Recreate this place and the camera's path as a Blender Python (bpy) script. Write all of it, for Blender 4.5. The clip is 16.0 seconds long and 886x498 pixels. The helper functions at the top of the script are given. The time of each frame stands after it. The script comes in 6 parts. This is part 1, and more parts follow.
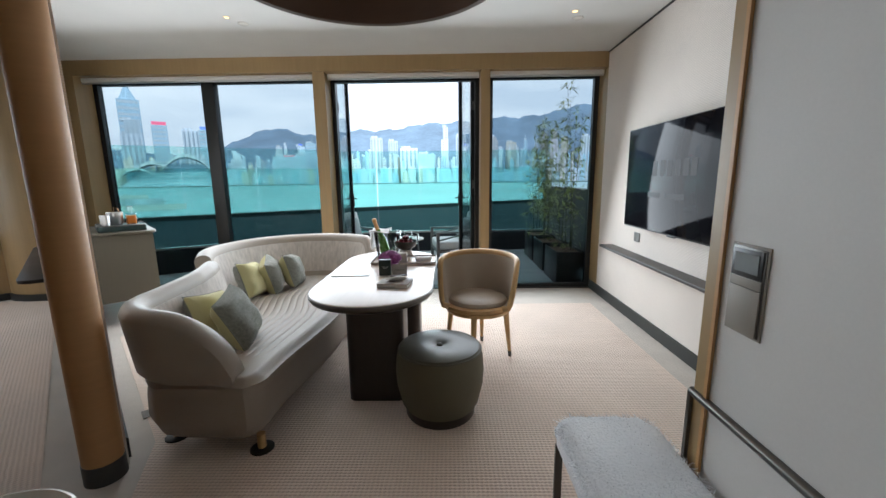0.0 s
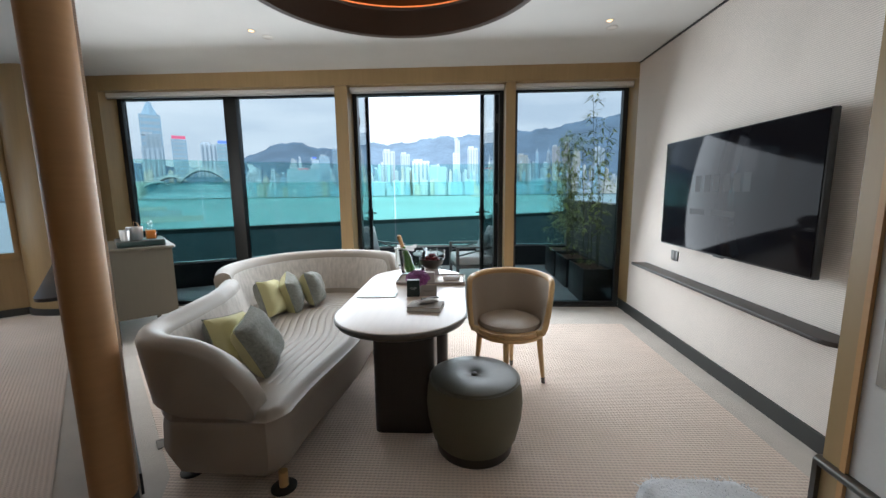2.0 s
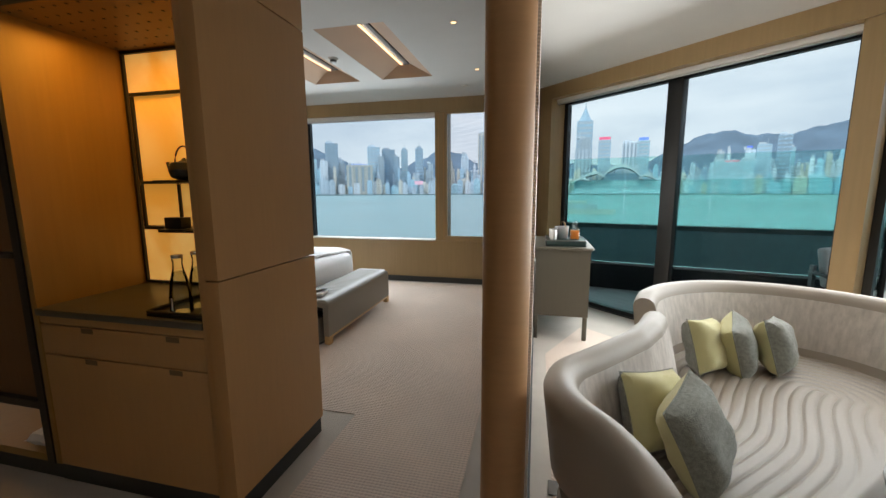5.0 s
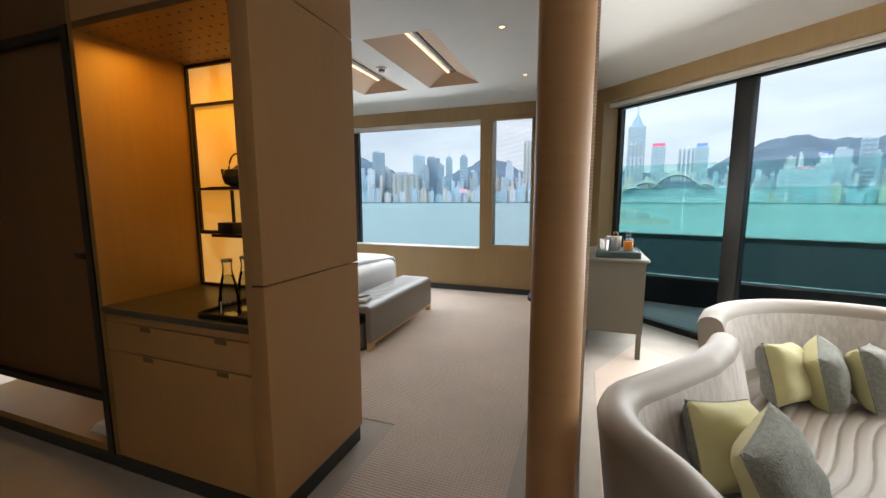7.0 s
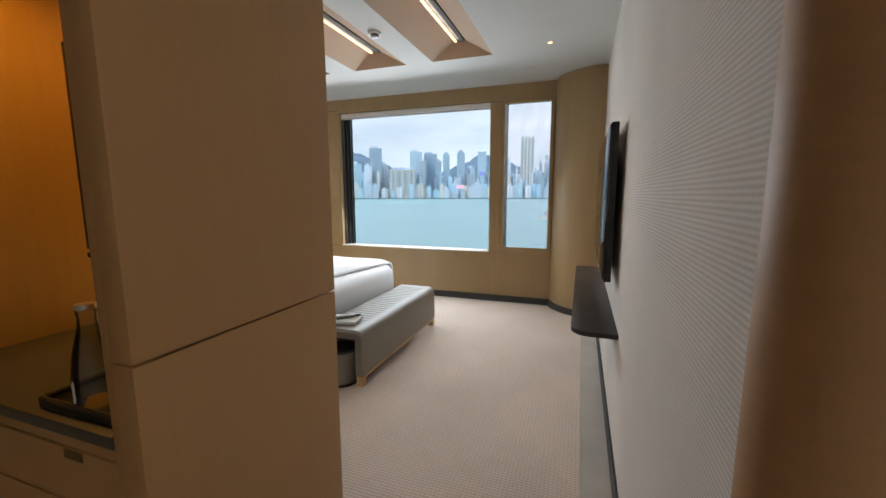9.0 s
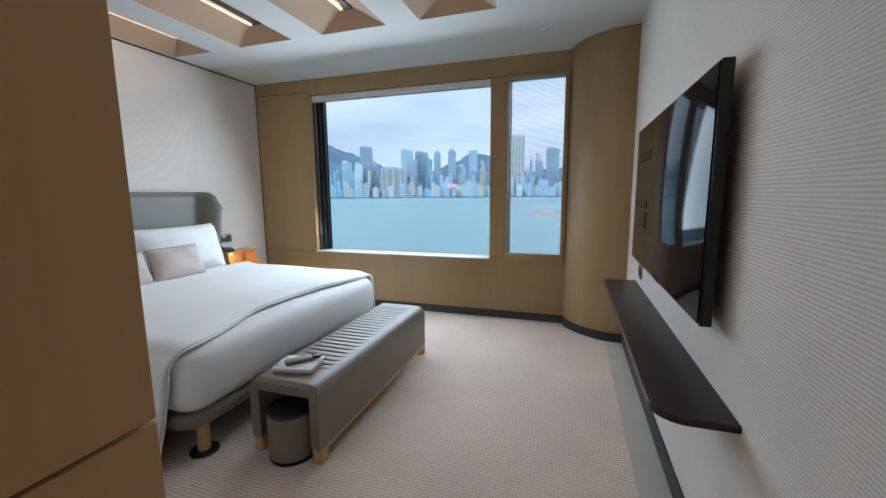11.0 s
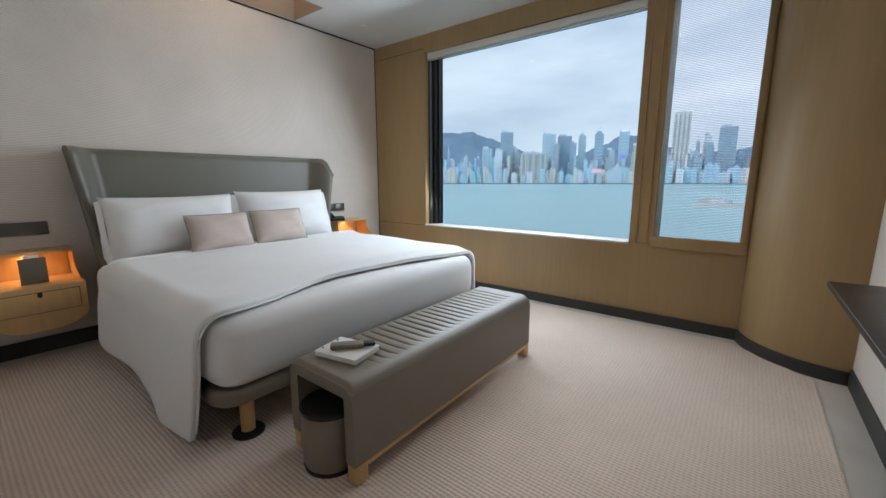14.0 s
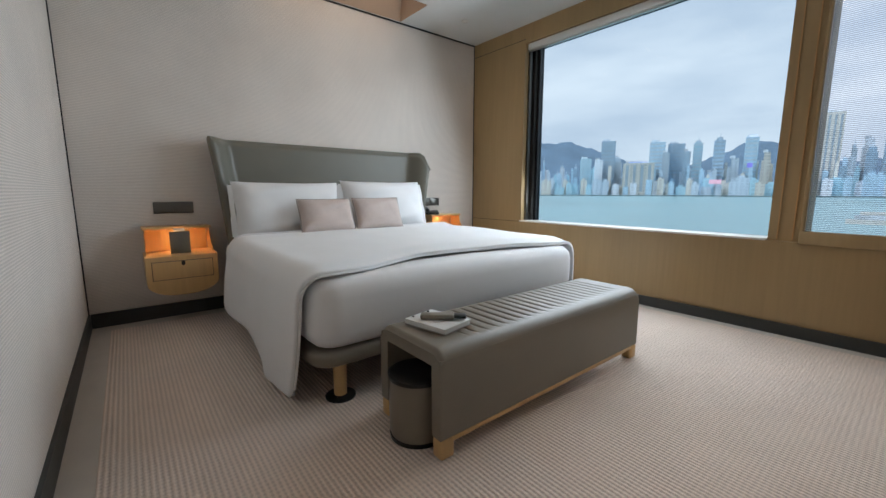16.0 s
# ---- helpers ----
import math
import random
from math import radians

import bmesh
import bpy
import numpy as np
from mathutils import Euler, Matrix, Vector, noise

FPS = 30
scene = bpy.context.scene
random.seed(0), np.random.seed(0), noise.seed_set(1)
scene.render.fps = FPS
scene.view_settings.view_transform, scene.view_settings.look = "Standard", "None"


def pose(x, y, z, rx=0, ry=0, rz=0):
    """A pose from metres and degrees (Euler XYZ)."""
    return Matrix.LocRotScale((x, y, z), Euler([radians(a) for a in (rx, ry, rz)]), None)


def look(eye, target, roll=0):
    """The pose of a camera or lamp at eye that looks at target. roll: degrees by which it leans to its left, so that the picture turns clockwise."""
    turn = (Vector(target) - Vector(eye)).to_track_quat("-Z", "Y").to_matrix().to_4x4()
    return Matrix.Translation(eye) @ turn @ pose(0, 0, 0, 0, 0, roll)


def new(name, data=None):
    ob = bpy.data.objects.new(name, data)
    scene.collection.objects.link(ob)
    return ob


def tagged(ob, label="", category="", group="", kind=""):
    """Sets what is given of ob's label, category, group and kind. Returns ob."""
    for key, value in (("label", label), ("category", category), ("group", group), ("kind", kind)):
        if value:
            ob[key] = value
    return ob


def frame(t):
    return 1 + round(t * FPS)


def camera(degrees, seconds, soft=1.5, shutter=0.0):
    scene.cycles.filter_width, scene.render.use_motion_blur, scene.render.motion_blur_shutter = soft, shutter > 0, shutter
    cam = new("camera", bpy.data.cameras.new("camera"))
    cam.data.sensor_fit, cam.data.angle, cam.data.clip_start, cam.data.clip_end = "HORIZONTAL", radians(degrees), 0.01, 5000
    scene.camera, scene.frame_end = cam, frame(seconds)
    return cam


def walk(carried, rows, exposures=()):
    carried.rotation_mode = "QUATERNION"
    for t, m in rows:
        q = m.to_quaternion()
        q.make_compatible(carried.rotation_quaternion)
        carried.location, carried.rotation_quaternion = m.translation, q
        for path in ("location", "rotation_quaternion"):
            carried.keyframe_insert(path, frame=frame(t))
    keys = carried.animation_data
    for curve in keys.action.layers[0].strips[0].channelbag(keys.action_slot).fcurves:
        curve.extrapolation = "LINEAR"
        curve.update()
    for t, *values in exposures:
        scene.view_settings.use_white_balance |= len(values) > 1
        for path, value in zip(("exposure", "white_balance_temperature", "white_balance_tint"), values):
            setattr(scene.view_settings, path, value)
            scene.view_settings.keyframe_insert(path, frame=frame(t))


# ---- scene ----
cam = camera(97.03, 16.0)
PATH = [
    (0, (0.254, 0.127, 1.390), (1.603, 1.560, 1.038), -0.70),
    (0.5, (0.235, 0.148, 1.411), (1.604, 1.578, 1.125), -0.68),
    (1, (0.225, 0.167, 1.426), (1.614, 1.581, 1.156), -0.68),
    (1.5, (0.245, 0.209, 1.417), (1.629, 1.624, 1.136), -0.70),
    (2, (0.267, 0.335, 1.413), (1.582, 1.814, 1.123), -0.64),
    (2.5, (0.355, 0.508, 1.427), (1.471, 2.142, 1.136), -0.56),
    (3, (0.414, 0.685, 1.441), (1.233, 2.485, 1.143), -0.45),
    (3.5, (0.392, 0.880, 1.485), (0.880, 2.794, 1.171), -0.37),
    (4, (0.362, 1.025, 1.466), (0.512, 2.997, 1.164), -0.36),
    (4.5, (0.351, 1.112, 1.474), (0.142, 3.079, 1.178), -0.33),
    (5, (0.303, 1.131, 1.462), (-0.155, 3.056, 1.167), -0.25),
    (7.5, (0.262, 1.261, 1.453), (-0.412, 3.127, 1.202), -0.12),
    (8, (0.176, 1.481, 1.449), (-0.496, 3.348, 1.193), -0.45),
    (8.5, (0.047, 1.705, 1.457), (-0.620, 3.571, 1.188), -0.24),
    (11, (-0.373, 2.756, 1.423), (-0.988, 4.638, 1.142), -0.42),
    (11.5, (-0.382, 2.966, 1.431), (-1.034, 4.834, 1.141), -0.67),
    (12, (-0.380, 3.102, 1.412), (-1.093, 4.948, 1.118), -0.70),
    (12.5, (-0.404, 3.231, 1.401), (-1.192, 5.044, 1.102), -0.69),
    (13, (-0.427, 3.329, 1.376), (-1.324, 5.088, 1.061), -0.57),
    (13.5, (-0.443, 3.421, 1.313), (-1.495, 5.089, 0.981), -0.40),
    (14, (-0.452, 3.470, 1.223), (-1.661, 5.025, 0.875), -0.11),
    (14.5, (-0.451, 3.473, 1.148), (-1.788, 4.917, 0.792), -0.01),
    (15, (-0.465, 3.484, 1.088), (-1.899, 4.834, 0.743), -0.01),
    (15.5, (-0.495, 3.497, 1.062), (-1.993, 4.782, 0.738), 0.02),
    (16, (-0.514, 3.503, 1.026), (-2.056, 4.742, 0.735), 0.03),
]
walk(cam, [(t, look(eye, target, roll)) for t, eye, target, roll in PATH],
     exposures=[(0.0, -0.08, 6200, 10), (2.0, -0.16, 6200, 10), (3.5, -0.22, 6500, 10), (5.0, -0.02, 6750, 10), (7.5, 0.22, 6850, 12), (8.5, 0.25, 6800, 12), (11.0, 0.05, 5900, 8), (13.0, 0.0, 6050, 9), (14.0, -0.05, 6300, 10), (16.0, -0.08, 6350, 10)])

# ---- world, sun, lamps ----
world = bpy.data.worlds.new("overcast_sky")
scene.world = world
world.use_nodes = True
wn, wl = world.node_tree.nodes, world.node_tree.links
sky = wn.new("ShaderNodeTexSky")
sky.sky_type, sky.sun_disc = "NISHITA", False
sky.sun_elevation, sky.sun_rotation = radians(48), radians(206)
sky.air_density, sky.dust_density = 1.2, 3.0
wtc = wn.new("ShaderNodeTexCoord")
wmap = wn.new("ShaderNodeMapping")
wmap.inputs["Scale"].default_value = (1.6, 1.6, 6.0)
wl.new(wtc.outputs["Generated"], wmap.inputs["Vector"])
cloud = wn.new("ShaderNodeTexNoise")
cloud.inputs["Scale"].default_value, cloud.inputs["Detail"].default_value = 1.6, 6
wl.new(wmap.outputs["Vector"], cloud.inputs["Vector"])
cramp = wn.new("ShaderNodeValToRGB")
cramp.color_ramp.elements[0].position, cramp.color_ramp.elements[0].color = 0.32, (10.2, 11.6, 13.2, 1)
cramp.color_ramp.elements[1].position, cramp.color_ramp.elements[1].color = 0.68, (15.5, 16.2, 16.8, 1)
wl.new(cloud.outputs["Fac"], cramp.inputs["Fac"])
wmix = wn.new("ShaderNodeMix")
wmix.data_type = "RGBA"
wmix.inputs["Factor"].default_value = 0.9
wl.new(sky.outputs["Color"], wmix.inputs["A"])
wl.new(cramp.outputs["Color"], wmix.inputs["B"])
wl.new(wmix.outputs["Result"], wn["Background"].inputs["Color"])
wn["Background"].inputs["Strength"].default_value = 0.14
sun = new("sun", bpy.data.lights.new("sun", "SUN"))
sun.data.energy, sun.data.angle, sun.data.color = 1.5, radians(20), (1.0, 0.96, 0.9)
sun.matrix_world = look((0, 0, 0), (0.30, 0.60, -0.74))


def lamp(name, kind, at, to, energy, color, size=0.1, sizey=None, spot=None):
    l = bpy.data.lights.new(name, kind)
    l.energy, l.color = energy, color
    if kind == "AREA":
        l.size = size
        if sizey:
            l.shape, l.size_y = "RECTANGLE", sizey
    else:
        l.shadow_soft_size = size
    if spot:
        l.spot_size, l.spot_blend = radians(spot), 0.6
    ob = new(name, l)
    ob.matrix_world = look(at, to)
    return ob


def window_light(m, w, h, energy, color=(0.90, 0.96, 1.0)):
    """The sky's light, let in through a window's opening."""
    ob = lamp("window_daylight", "AREA", (0, 0, 0), (0, 0, -1), energy, color, w, h)
    ob.matrix_world = m
    return ob


window_light(look((-2.35, 6.97, 1.67), (-2.35, 5.0, 0.85)), 2.15, 1.7, 60, (0.80, 0.91, 1.0))
window_light(pose(0, 0, 0, 0, 0, -44.225) @ look((-1.0, 4.66, 1.28), (-1.0, 2.7, 0.66)), 4.8, 1.7, 138)

# ---- materials ----
def M(name, col, rough=0.5, metal=0.0, var=0.06, vscale=3.0, bump=0.0, bscale=150.0, coat=0.0, sheen=0.0, stretch=None, rand=0.0, spec=0.5):
    """A surface with slow tone variation, fine grain in tone and relief."""
    m = bpy.data.materials.new(name)
    m.use_nodes = True
    n, l = m.node_tree.nodes, m.node_tree.links
    b = n["Principled BSDF"]
    b.inputs["Metallic"].default_value = metal
    b.inputs["Coat Weight"].default_value, b.inputs["Sheen Weight"].default_value = coat, sheen
    b.inputs["Specular IOR Level"].default_value = spec
    tc = n.new("ShaderNodeTexCoord")
    mp = n.new("ShaderNodeMapping")
    mp.inputs["Scale"].default_value = stretch or (1, 1, 1)
    l.new(tc.outputs["Object"], mp.inputs["Vector"])
    a, f = n.new("ShaderNodeTexNoise"), n.new("ShaderNodeTexNoise")
    a.inputs["Scale"].default_value, a.inputs["Detail"].default_value = vscale, 4
    f.inputs["Scale"].default_value, f.inputs["Detail"].default_value = bscale, 3
    l.new(mp.outputs["Vector"], a.inputs["Vector"])
    l.new(mp.outputs["Vector"], f.inputs["Vector"])
    s = n.new("ShaderNodeMath")
    s.operation = "MULTIPLY_ADD"
    l.new(f.outputs["Fac"], s.inputs[0])
    s.inputs[1].default_value = 0.5
    l.new(a.outputs["Fac"], s.inputs[2])
    r = n.new("ShaderNodeMapRange")
    r.inputs["From Min"].default_value, r.inputs["From Max"].default_value = 0.4, 1.1
    r.inputs["To Min"].default_value, r.inputs["To Max"].default_value = 1 - var * 1.6, 1 + var * 1.6
    l.new(s.outputs[0], r.inputs["Value"])
    src = r.outputs["Result"]
    if rand:
        oi = n.new("ShaderNodeObjectInfo")
        q = n.new("ShaderNodeMath")
        q.operation = "MULTIPLY_ADD"
        l.new(oi.outputs["Random"], q.inputs[0])
        q.inputs[1].default_value, q.inputs[2].default_value = 2 * rand, 1 - rand
        w = n.new("ShaderNodeMath")
        w.operation = "MULTIPLY"
        l.new(q.outputs[0], w.inputs[0])
        l.new(src, w.inputs[1])
        src = w.outputs[0]
    v = n.new("ShaderNodeVectorMath")
    v.operation = "SCALE"
    v.inputs[0].default_value = col
    l.new(src, v.inputs["Scale"])
    l.new(v.outputs["Vector"], b.inputs["Base Color"])
    rr = n.new("ShaderNodeMapRange")
    rr.inputs["To Min"].default_value, rr.inputs["To Max"].default_value = max(rough - 0.06, 0.02), min(rough + 0.06, 1)
    l.new(a.outputs["Fac"], rr.inputs["Value"])
    l.new(rr.outputs["Result"], b.inputs["Roughness"])
    if bump:
        bp = n.new("ShaderNodeBump")
        bp.inputs["Strength"].default_value, bp.inputs["Distance"].default_value = bump, 0.004
        l.new(f.outputs["Fac"], bp.inputs["Height"])
        l.new(bp.outputs["Normal"], b.inputs["Normal"])
    return m


def ribbed(name, col, period, axis, rough=0.9, depth=0.002, contrast=0.12, wobble=0.6, angle=0.0, loops=0.0):
    """Woven cloth: ribs of a given pitch along one axis, with slubs."""
    m = M(name, col, rough, var=0.07, vscale=1.6, bscale=320)
    n, l = m.node_tree.nodes, m.node_tree.links
    b = n["Principled BSDF"]
    tc = n.new("ShaderNodeTexCoord")
    w = n.new("ShaderNodeTexWave")
    w.bands_direction, w.wave_profile = axis, "SIN"
    w.inputs["Scale"].default_value = 0.31416 / period
    w.inputs["Distortion"].default_value, w.inputs["Detail"].default_value, w.inputs["Detail Scale"].default_value = wobble, 2, 6
    l.new(tc.outputs["Object"], w.inputs["Vector"])
    height = w.outputs["Fac"]
    if loops:
        w2 = n.new("ShaderNodeTexWave")
        w2.bands_direction = "X"
        w2.inputs["Scale"].default_value, w2.inputs["Distortion"].default_value = 0.31416 / loops, 1.6
        l.new(tc.outputs["Object"], w2.inputs["Vector"])
        h2 = n.new("ShaderNodeMath")
        h2.operation = "MULTIPLY_ADD"
        l.new(w2.outputs["Fac"], h2.inputs[0])
        h2.inputs[1].default_value = 0.45
        l.new(w.outputs["Fac"], h2.inputs[2])
        height = h2.outputs[0]
    old = b.inputs["Base Color"].links[0].from_socket
    # groove shade is put into the colour: low parts of the ribs darken
    k = n.new("ShaderNodeMapRange")
    k.inputs["To Min"].default_value, k.inputs["To Max"].default_value = 1 - contrast, 1 + contrast * 0.4
    l.new(height, k.inputs["Value"])
    v = n.new("ShaderNodeVectorMath")
    v.operation = "SCALE"
    l.new(old, v.inputs[0])
    l.new(k.outputs["Result"], v.inputs["Scale"])
    l.new(v.outputs["Vector"], b.inputs["Base Color"])
    bp = n.new("ShaderNodeBump")
    bp.inputs["Strength"].default_value, bp.inputs["Distance"].default_value = 0.8, depth
    l.new(height, bp.inputs["Height"])
    l.new(bp.outputs["Normal"], b.inputs["Normal"])
    b.inputs["Sheen Weight"].default_value = 0.1
    return m


def glow(name, col, strength, var=0.0):
    m = M(name, col, 0.6)
    b = m.node_tree.nodes["Principled BSDF"]
    b.inputs["Emission Color"].default_value = (*col, 1)
    b.inputs["Emission Strength"].default_value = strength
    return m


def pane(name, tint, rough=0.0, gloss=0.12):
    """Thin sheet glass: tinted see-through with a mirror gloss that grows at grazing angles."""
    m = bpy.data.materials.new(name)
    m.use_nodes = True
    n, l = m.node_tree.nodes, m.node_tree.links
    n.remove(n["Principled BSDF"])
    t, g, x, f = n.new("ShaderNodeBsdfTransparent"), n.new("ShaderNodeBsdfGlossy"), n.new("ShaderNodeMixShader"), n.new("ShaderNodeFresnel")
    t.inputs["Color"].default_value = (*tint, 1)
    g.inputs["Roughness"].default_value = rough
    f.inputs["IOR"].default_value = 1.35
    k = n.new("ShaderNodeMath")
    k.operation = "MULTIPLY"
    k.inputs[1].default_value = gloss * 8
    l.new(f.outputs["Fac"], k.inputs[0])
    l.new(k.outputs[0], x.inputs["Fac"])
    l.new(t.outputs["BSDF"], x.inputs[1])
    l.new(g.outputs["BSDF"], x.inputs[2])
    l.new(x.outputs["Shader"], n["Material Output"].inputs["Surface"])
    return m


MAT = dict(
    wall=ribbed("wall_fabric", (0.73, 0.665, 0.605), 0.011, "Z", 0.9, 0.0014, 0.17, 1.0),
    plainwall=M("painted_wall", (0.62, 0.60, 0.57), 0.6, var=0.03),
    ceiling=M("ceiling_paint", (0.62, 0.61, 0.585), 0.85, var=0.025, bump=0.05),
    wood=M("honey_oak_panel", (0.36, 0.245, 0.115), 0.42, var=0.10, vscale=2, bscale=40, stretch=(1, 1, 0.06), bump=0.05),
    lam=M("tan_laminate", (0.49, 0.275, 0.108), 0.5, var=0.05, vscale=2, bscale=60, stretch=(1, 1, 0.08), bump=0.04),
    paleoak=M("pale_oak", (0.58, 0.365, 0.16), 0.4, var=0.10, vscale=3, bscale=50, stretch=(1, 1, 0.08), bump=0.05),
    bronze=M("tan_veneer", (0.42, 0.228, 0.098), 0.55, 0.0, var=0.07, vscale=3, bscale=60, stretch=(0.08, 0.08, 1), bump=0.06),
    base=M("dark_baseboard", (0.035, 0.037, 0.036), 0.5, var=0.15),
    carpet=ribbed("ribbed_carpet", (0.68, 0.56, 0.475), 0.019, "Y", 0.95, 0.004, 0.22, 1.1, loops=0.021),
    border=M("plain_carpet", (0.54, 0.49, 0.435), 0.95, var=0.07, vscale=4, bump=0.5, bscale=400),
    black=M("black_anodised", (0.022, 0.023, 0.024), 0.38, 0.3, var=0.1),
    darkwood=M("espresso_wood", (0.028, 0.021, 0.018), 0.4, var=0.15, bscale=60, stretch=(1, 1, 0.1)),
    leather=M("taupe_leather", (0.30, 0.256, 0.21), 0.46, var=0.05, vscale=4, bump=0.12, bscale=500),
    bench_leather=M("olive_taupe_leather", (0.205, 0.178, 0.140), 0.42, var=0.05, vscale=4, bump=0.12, bscale=500),
    olive=M("olive_leather", (0.075, 0.072, 0.052), 0.36, var=0.07, bump=0.12, bscale=500),
    oliveside=M("olive_cloth", (0.105, 0.095, 0.06), 0.65, var=0.07, bump=0.2, bscale=500),
    weave=M("taupe_linen_weave", (0.54, 0.495, 0.45), 0.9, var=0.16, vscale=45, bump=0.6, bscale=420, stretch=(1, 1, 0.22)),
    yellow=M("pale_yellow_linen", (0.56, 0.52, 0.27), 0.9, var=0.05, bump=0.4, bscale=600, sheen=0.2),
    grey=M("grey_boucle", (0.22, 0.226, 0.195), 0.95, var=0.24, vscale=70, bump=1.0, bscale=230, sheen=0.2),
    linen=M("white_bed_linen", (0.80, 0.80, 0.80), 0.8, var=0.02, vscale=3, bump=0.06, bscale=500, sheen=0.1),
    blush=M("blush_weave", (0.58, 0.485, 0.44), 0.9, var=0.09, bump=0.6, bscale=300),
    oak=M("whitened_oak_top", (0.55, 0.45, 0.37), 0.30, var=0.08, vscale=3, bscale=50, stretch=(1, 0.05, 1), bump=0.03, coat=0.15),
    screen=M("tv_glass", (0.006, 0.006, 0.008), 0.05, var=0.0, spec=0.09),
    steel=M("brushed_steel", (0.55, 0.55, 0.55), 0.3, 1.0, var=0.04),
    darksteel=M("dark_steel", (0.13, 0.125, 0.115), 0.3, 0.85, var=0.05),
    fur=M("white_fur", (0.80, 0.82, 0.85), 0.95, var=0.06, bump=1.0, bscale=120, sheen=0.5),
    white=M("white_ceramic", (0.75, 0.72, 0.67), 0.25, var=0.02),
    deck=M("grey_deck_board", (0.36, 0.37, 0.37), 0.6, var=0.12, bscale=40, stretch=(0.1, 1, 1), rand=0.12),
    deckgap=M("deck_joist", (0.03, 0.03, 0.03), 0.8),
    curb=M("dark_curb", (0.02, 0.024, 0.028), 0.5, var=0.1, spec=0.2),
    roof=M("dark_roof_membrane", (0.020, 0.030, 0.038), 0.8, var=0.12, vscale=0.6, spec=0.08),
    planter=M("black_planter", (0.018, 0.019, 0.021), 0.32, var=0.1),
    soil=M("bark_mulch", (0.16, 0.10, 0.065), 0.9, var=0.5, vscale=40, bump=1.0, bscale=60),
    cane=M("bamboo_cane", (0.12, 0.12, 0.06), 0.5, var=0.2),
    leaf=M("bamboo_leaf", (0.38, 0.44, 0.13), 0.5, var=0.3, vscale=2),
    outcush=M("outdoor_cushion", (0.72, 0.72, 0.71), 0.85, var=0.03),
    alu=M("grey_aluminium", (0.20, 0.20, 0.20), 0.35, 0.7, var=0.05),
    blind=M("roller_blind", (0.72, 0.71, 0.69), 0.7, var=0.02),
    glass=pane("window_glass", (0.64, 0.68, 0.70), gloss=0.03),
    bedglass=pane("bedroom_window_glass", (0.61, 0.65, 0.68), gloss=0.012),
    doorglass=pane("door_glass", (0.70, 0.75, 0.76), gloss=0.06),
    teal=pane("teal_balustrade_glass", (0.79, 0.94, 0.915), gloss=0.02),
    clear=pane("clear_glass", (0.93, 0.95, 0.95), gloss=0.12),
    water=pane("still_water", (0.78, 0.80, 0.76), gloss=0.14),
    amber=pane("amber_spirit", (0.75, 0.27, 0.03), gloss=0.2),
)


# ---- mesh helpers ----
LIV = pose(0, 0, 0, 0, 0, -44.225)          # living room axes: u along the window wall, v towards it
OUT = LIV @ pose(0.05, 0.126, 0)            # balcony axes


def box(bm, x0, x1, y0, y1, z0, z1, bevel=0.0, seg=2, m=None):
    """Adds a box, bevelled, to bm."""
    g = bmesh.ops.create_cube(bm, size=1.0)["verts"]
    for v in g:
        v.co = Vector((x0 + (v.co.x + 0.5) * (x1 - x0), y0 + (v.co.y + 0.5) * (y1 - y0), z0 + (v.co.z + 0.5) * (z1 - z0)))
    if bevel:
        es = list({e for v in g for e in v.link_edges})
        g = [v for v in bmesh.ops.bevel(bm, geom=es, offset=bevel, segments=seg, profile=0.5, affect="EDGES")["verts"]]
    if m is not None:
        bmesh.ops.transform(bm, matrix=m, verts=list(g))
    return bm


def cyl(bm, r, z0, z1, x=0, y=0, seg=32, r2=None, m=None):
    """Adds an upright (cone-)cylinder to bm."""
    h = pose(x, y, (z0 + z1) / 2)
    bmesh.ops.create_cone(bm, cap_ends=True, segments=seg, radius1=r, radius2=r if r2 is None else r2, depth=z1 - z0, matrix=(m @ h) if m is not None else h)
    return bm


def lathe(bm, prof, seg=40, m=None):
    """Adds a turned body from rows of radius and height."""
    rings = []
    for r, z in prof:
        rings.append([bm.verts.new((r * math.cos(2 * math.pi * k / seg), r * math.sin(2 * math.pi * k / seg), z)) for k in range(seg)])
    for a, b in zip(rings, rings[1:]):
        for k in range(seg):
            bm.faces.new((a[k], a[(k + 1) % seg], b[(k + 1) % seg], b[k]))
    bm.faces.new(list(reversed(rings[0])))
    bm.faces.new(rings[-1])
    if m is not None:
        bmesh.ops.transform(bm, matrix=m, verts=[v for q in rings for v in q])
    return bm


def prism(bm, pts, z0, z1, bevel=0.0, m=None):
    """Adds an upright prism over a plan outline."""
    lo = [bm.verts.new((x, y, z0)) for x, y in pts]
    hi = [bm.verts.new((x, y, z1)) for x, y in pts]
    n = len(pts)
    fs = [bm.faces.new(list(reversed(lo))), bm.faces.new(hi)]
    for k in range(n):
        fs.append(bm.faces.new((lo[k], lo[(k + 1) % n], hi[(k + 1) % n], hi[k])))
    bmesh.ops.recalc_face_normals(bm, faces=fs)
    vs = lo + hi
    if bevel:
        es = list({e for f in fs[:2] for e in f.edges})
        vs = list({*vs, *bmesh.ops.bevel(bm, geom=es, offset=bevel, segments=3, profile=0.5, affect="EDGES")["verts"]})
        vs = [v for v in vs if v.is_valid]
    if m is not None:
        bmesh.ops.transform(bm, matrix=m, verts=vs)
    return bm


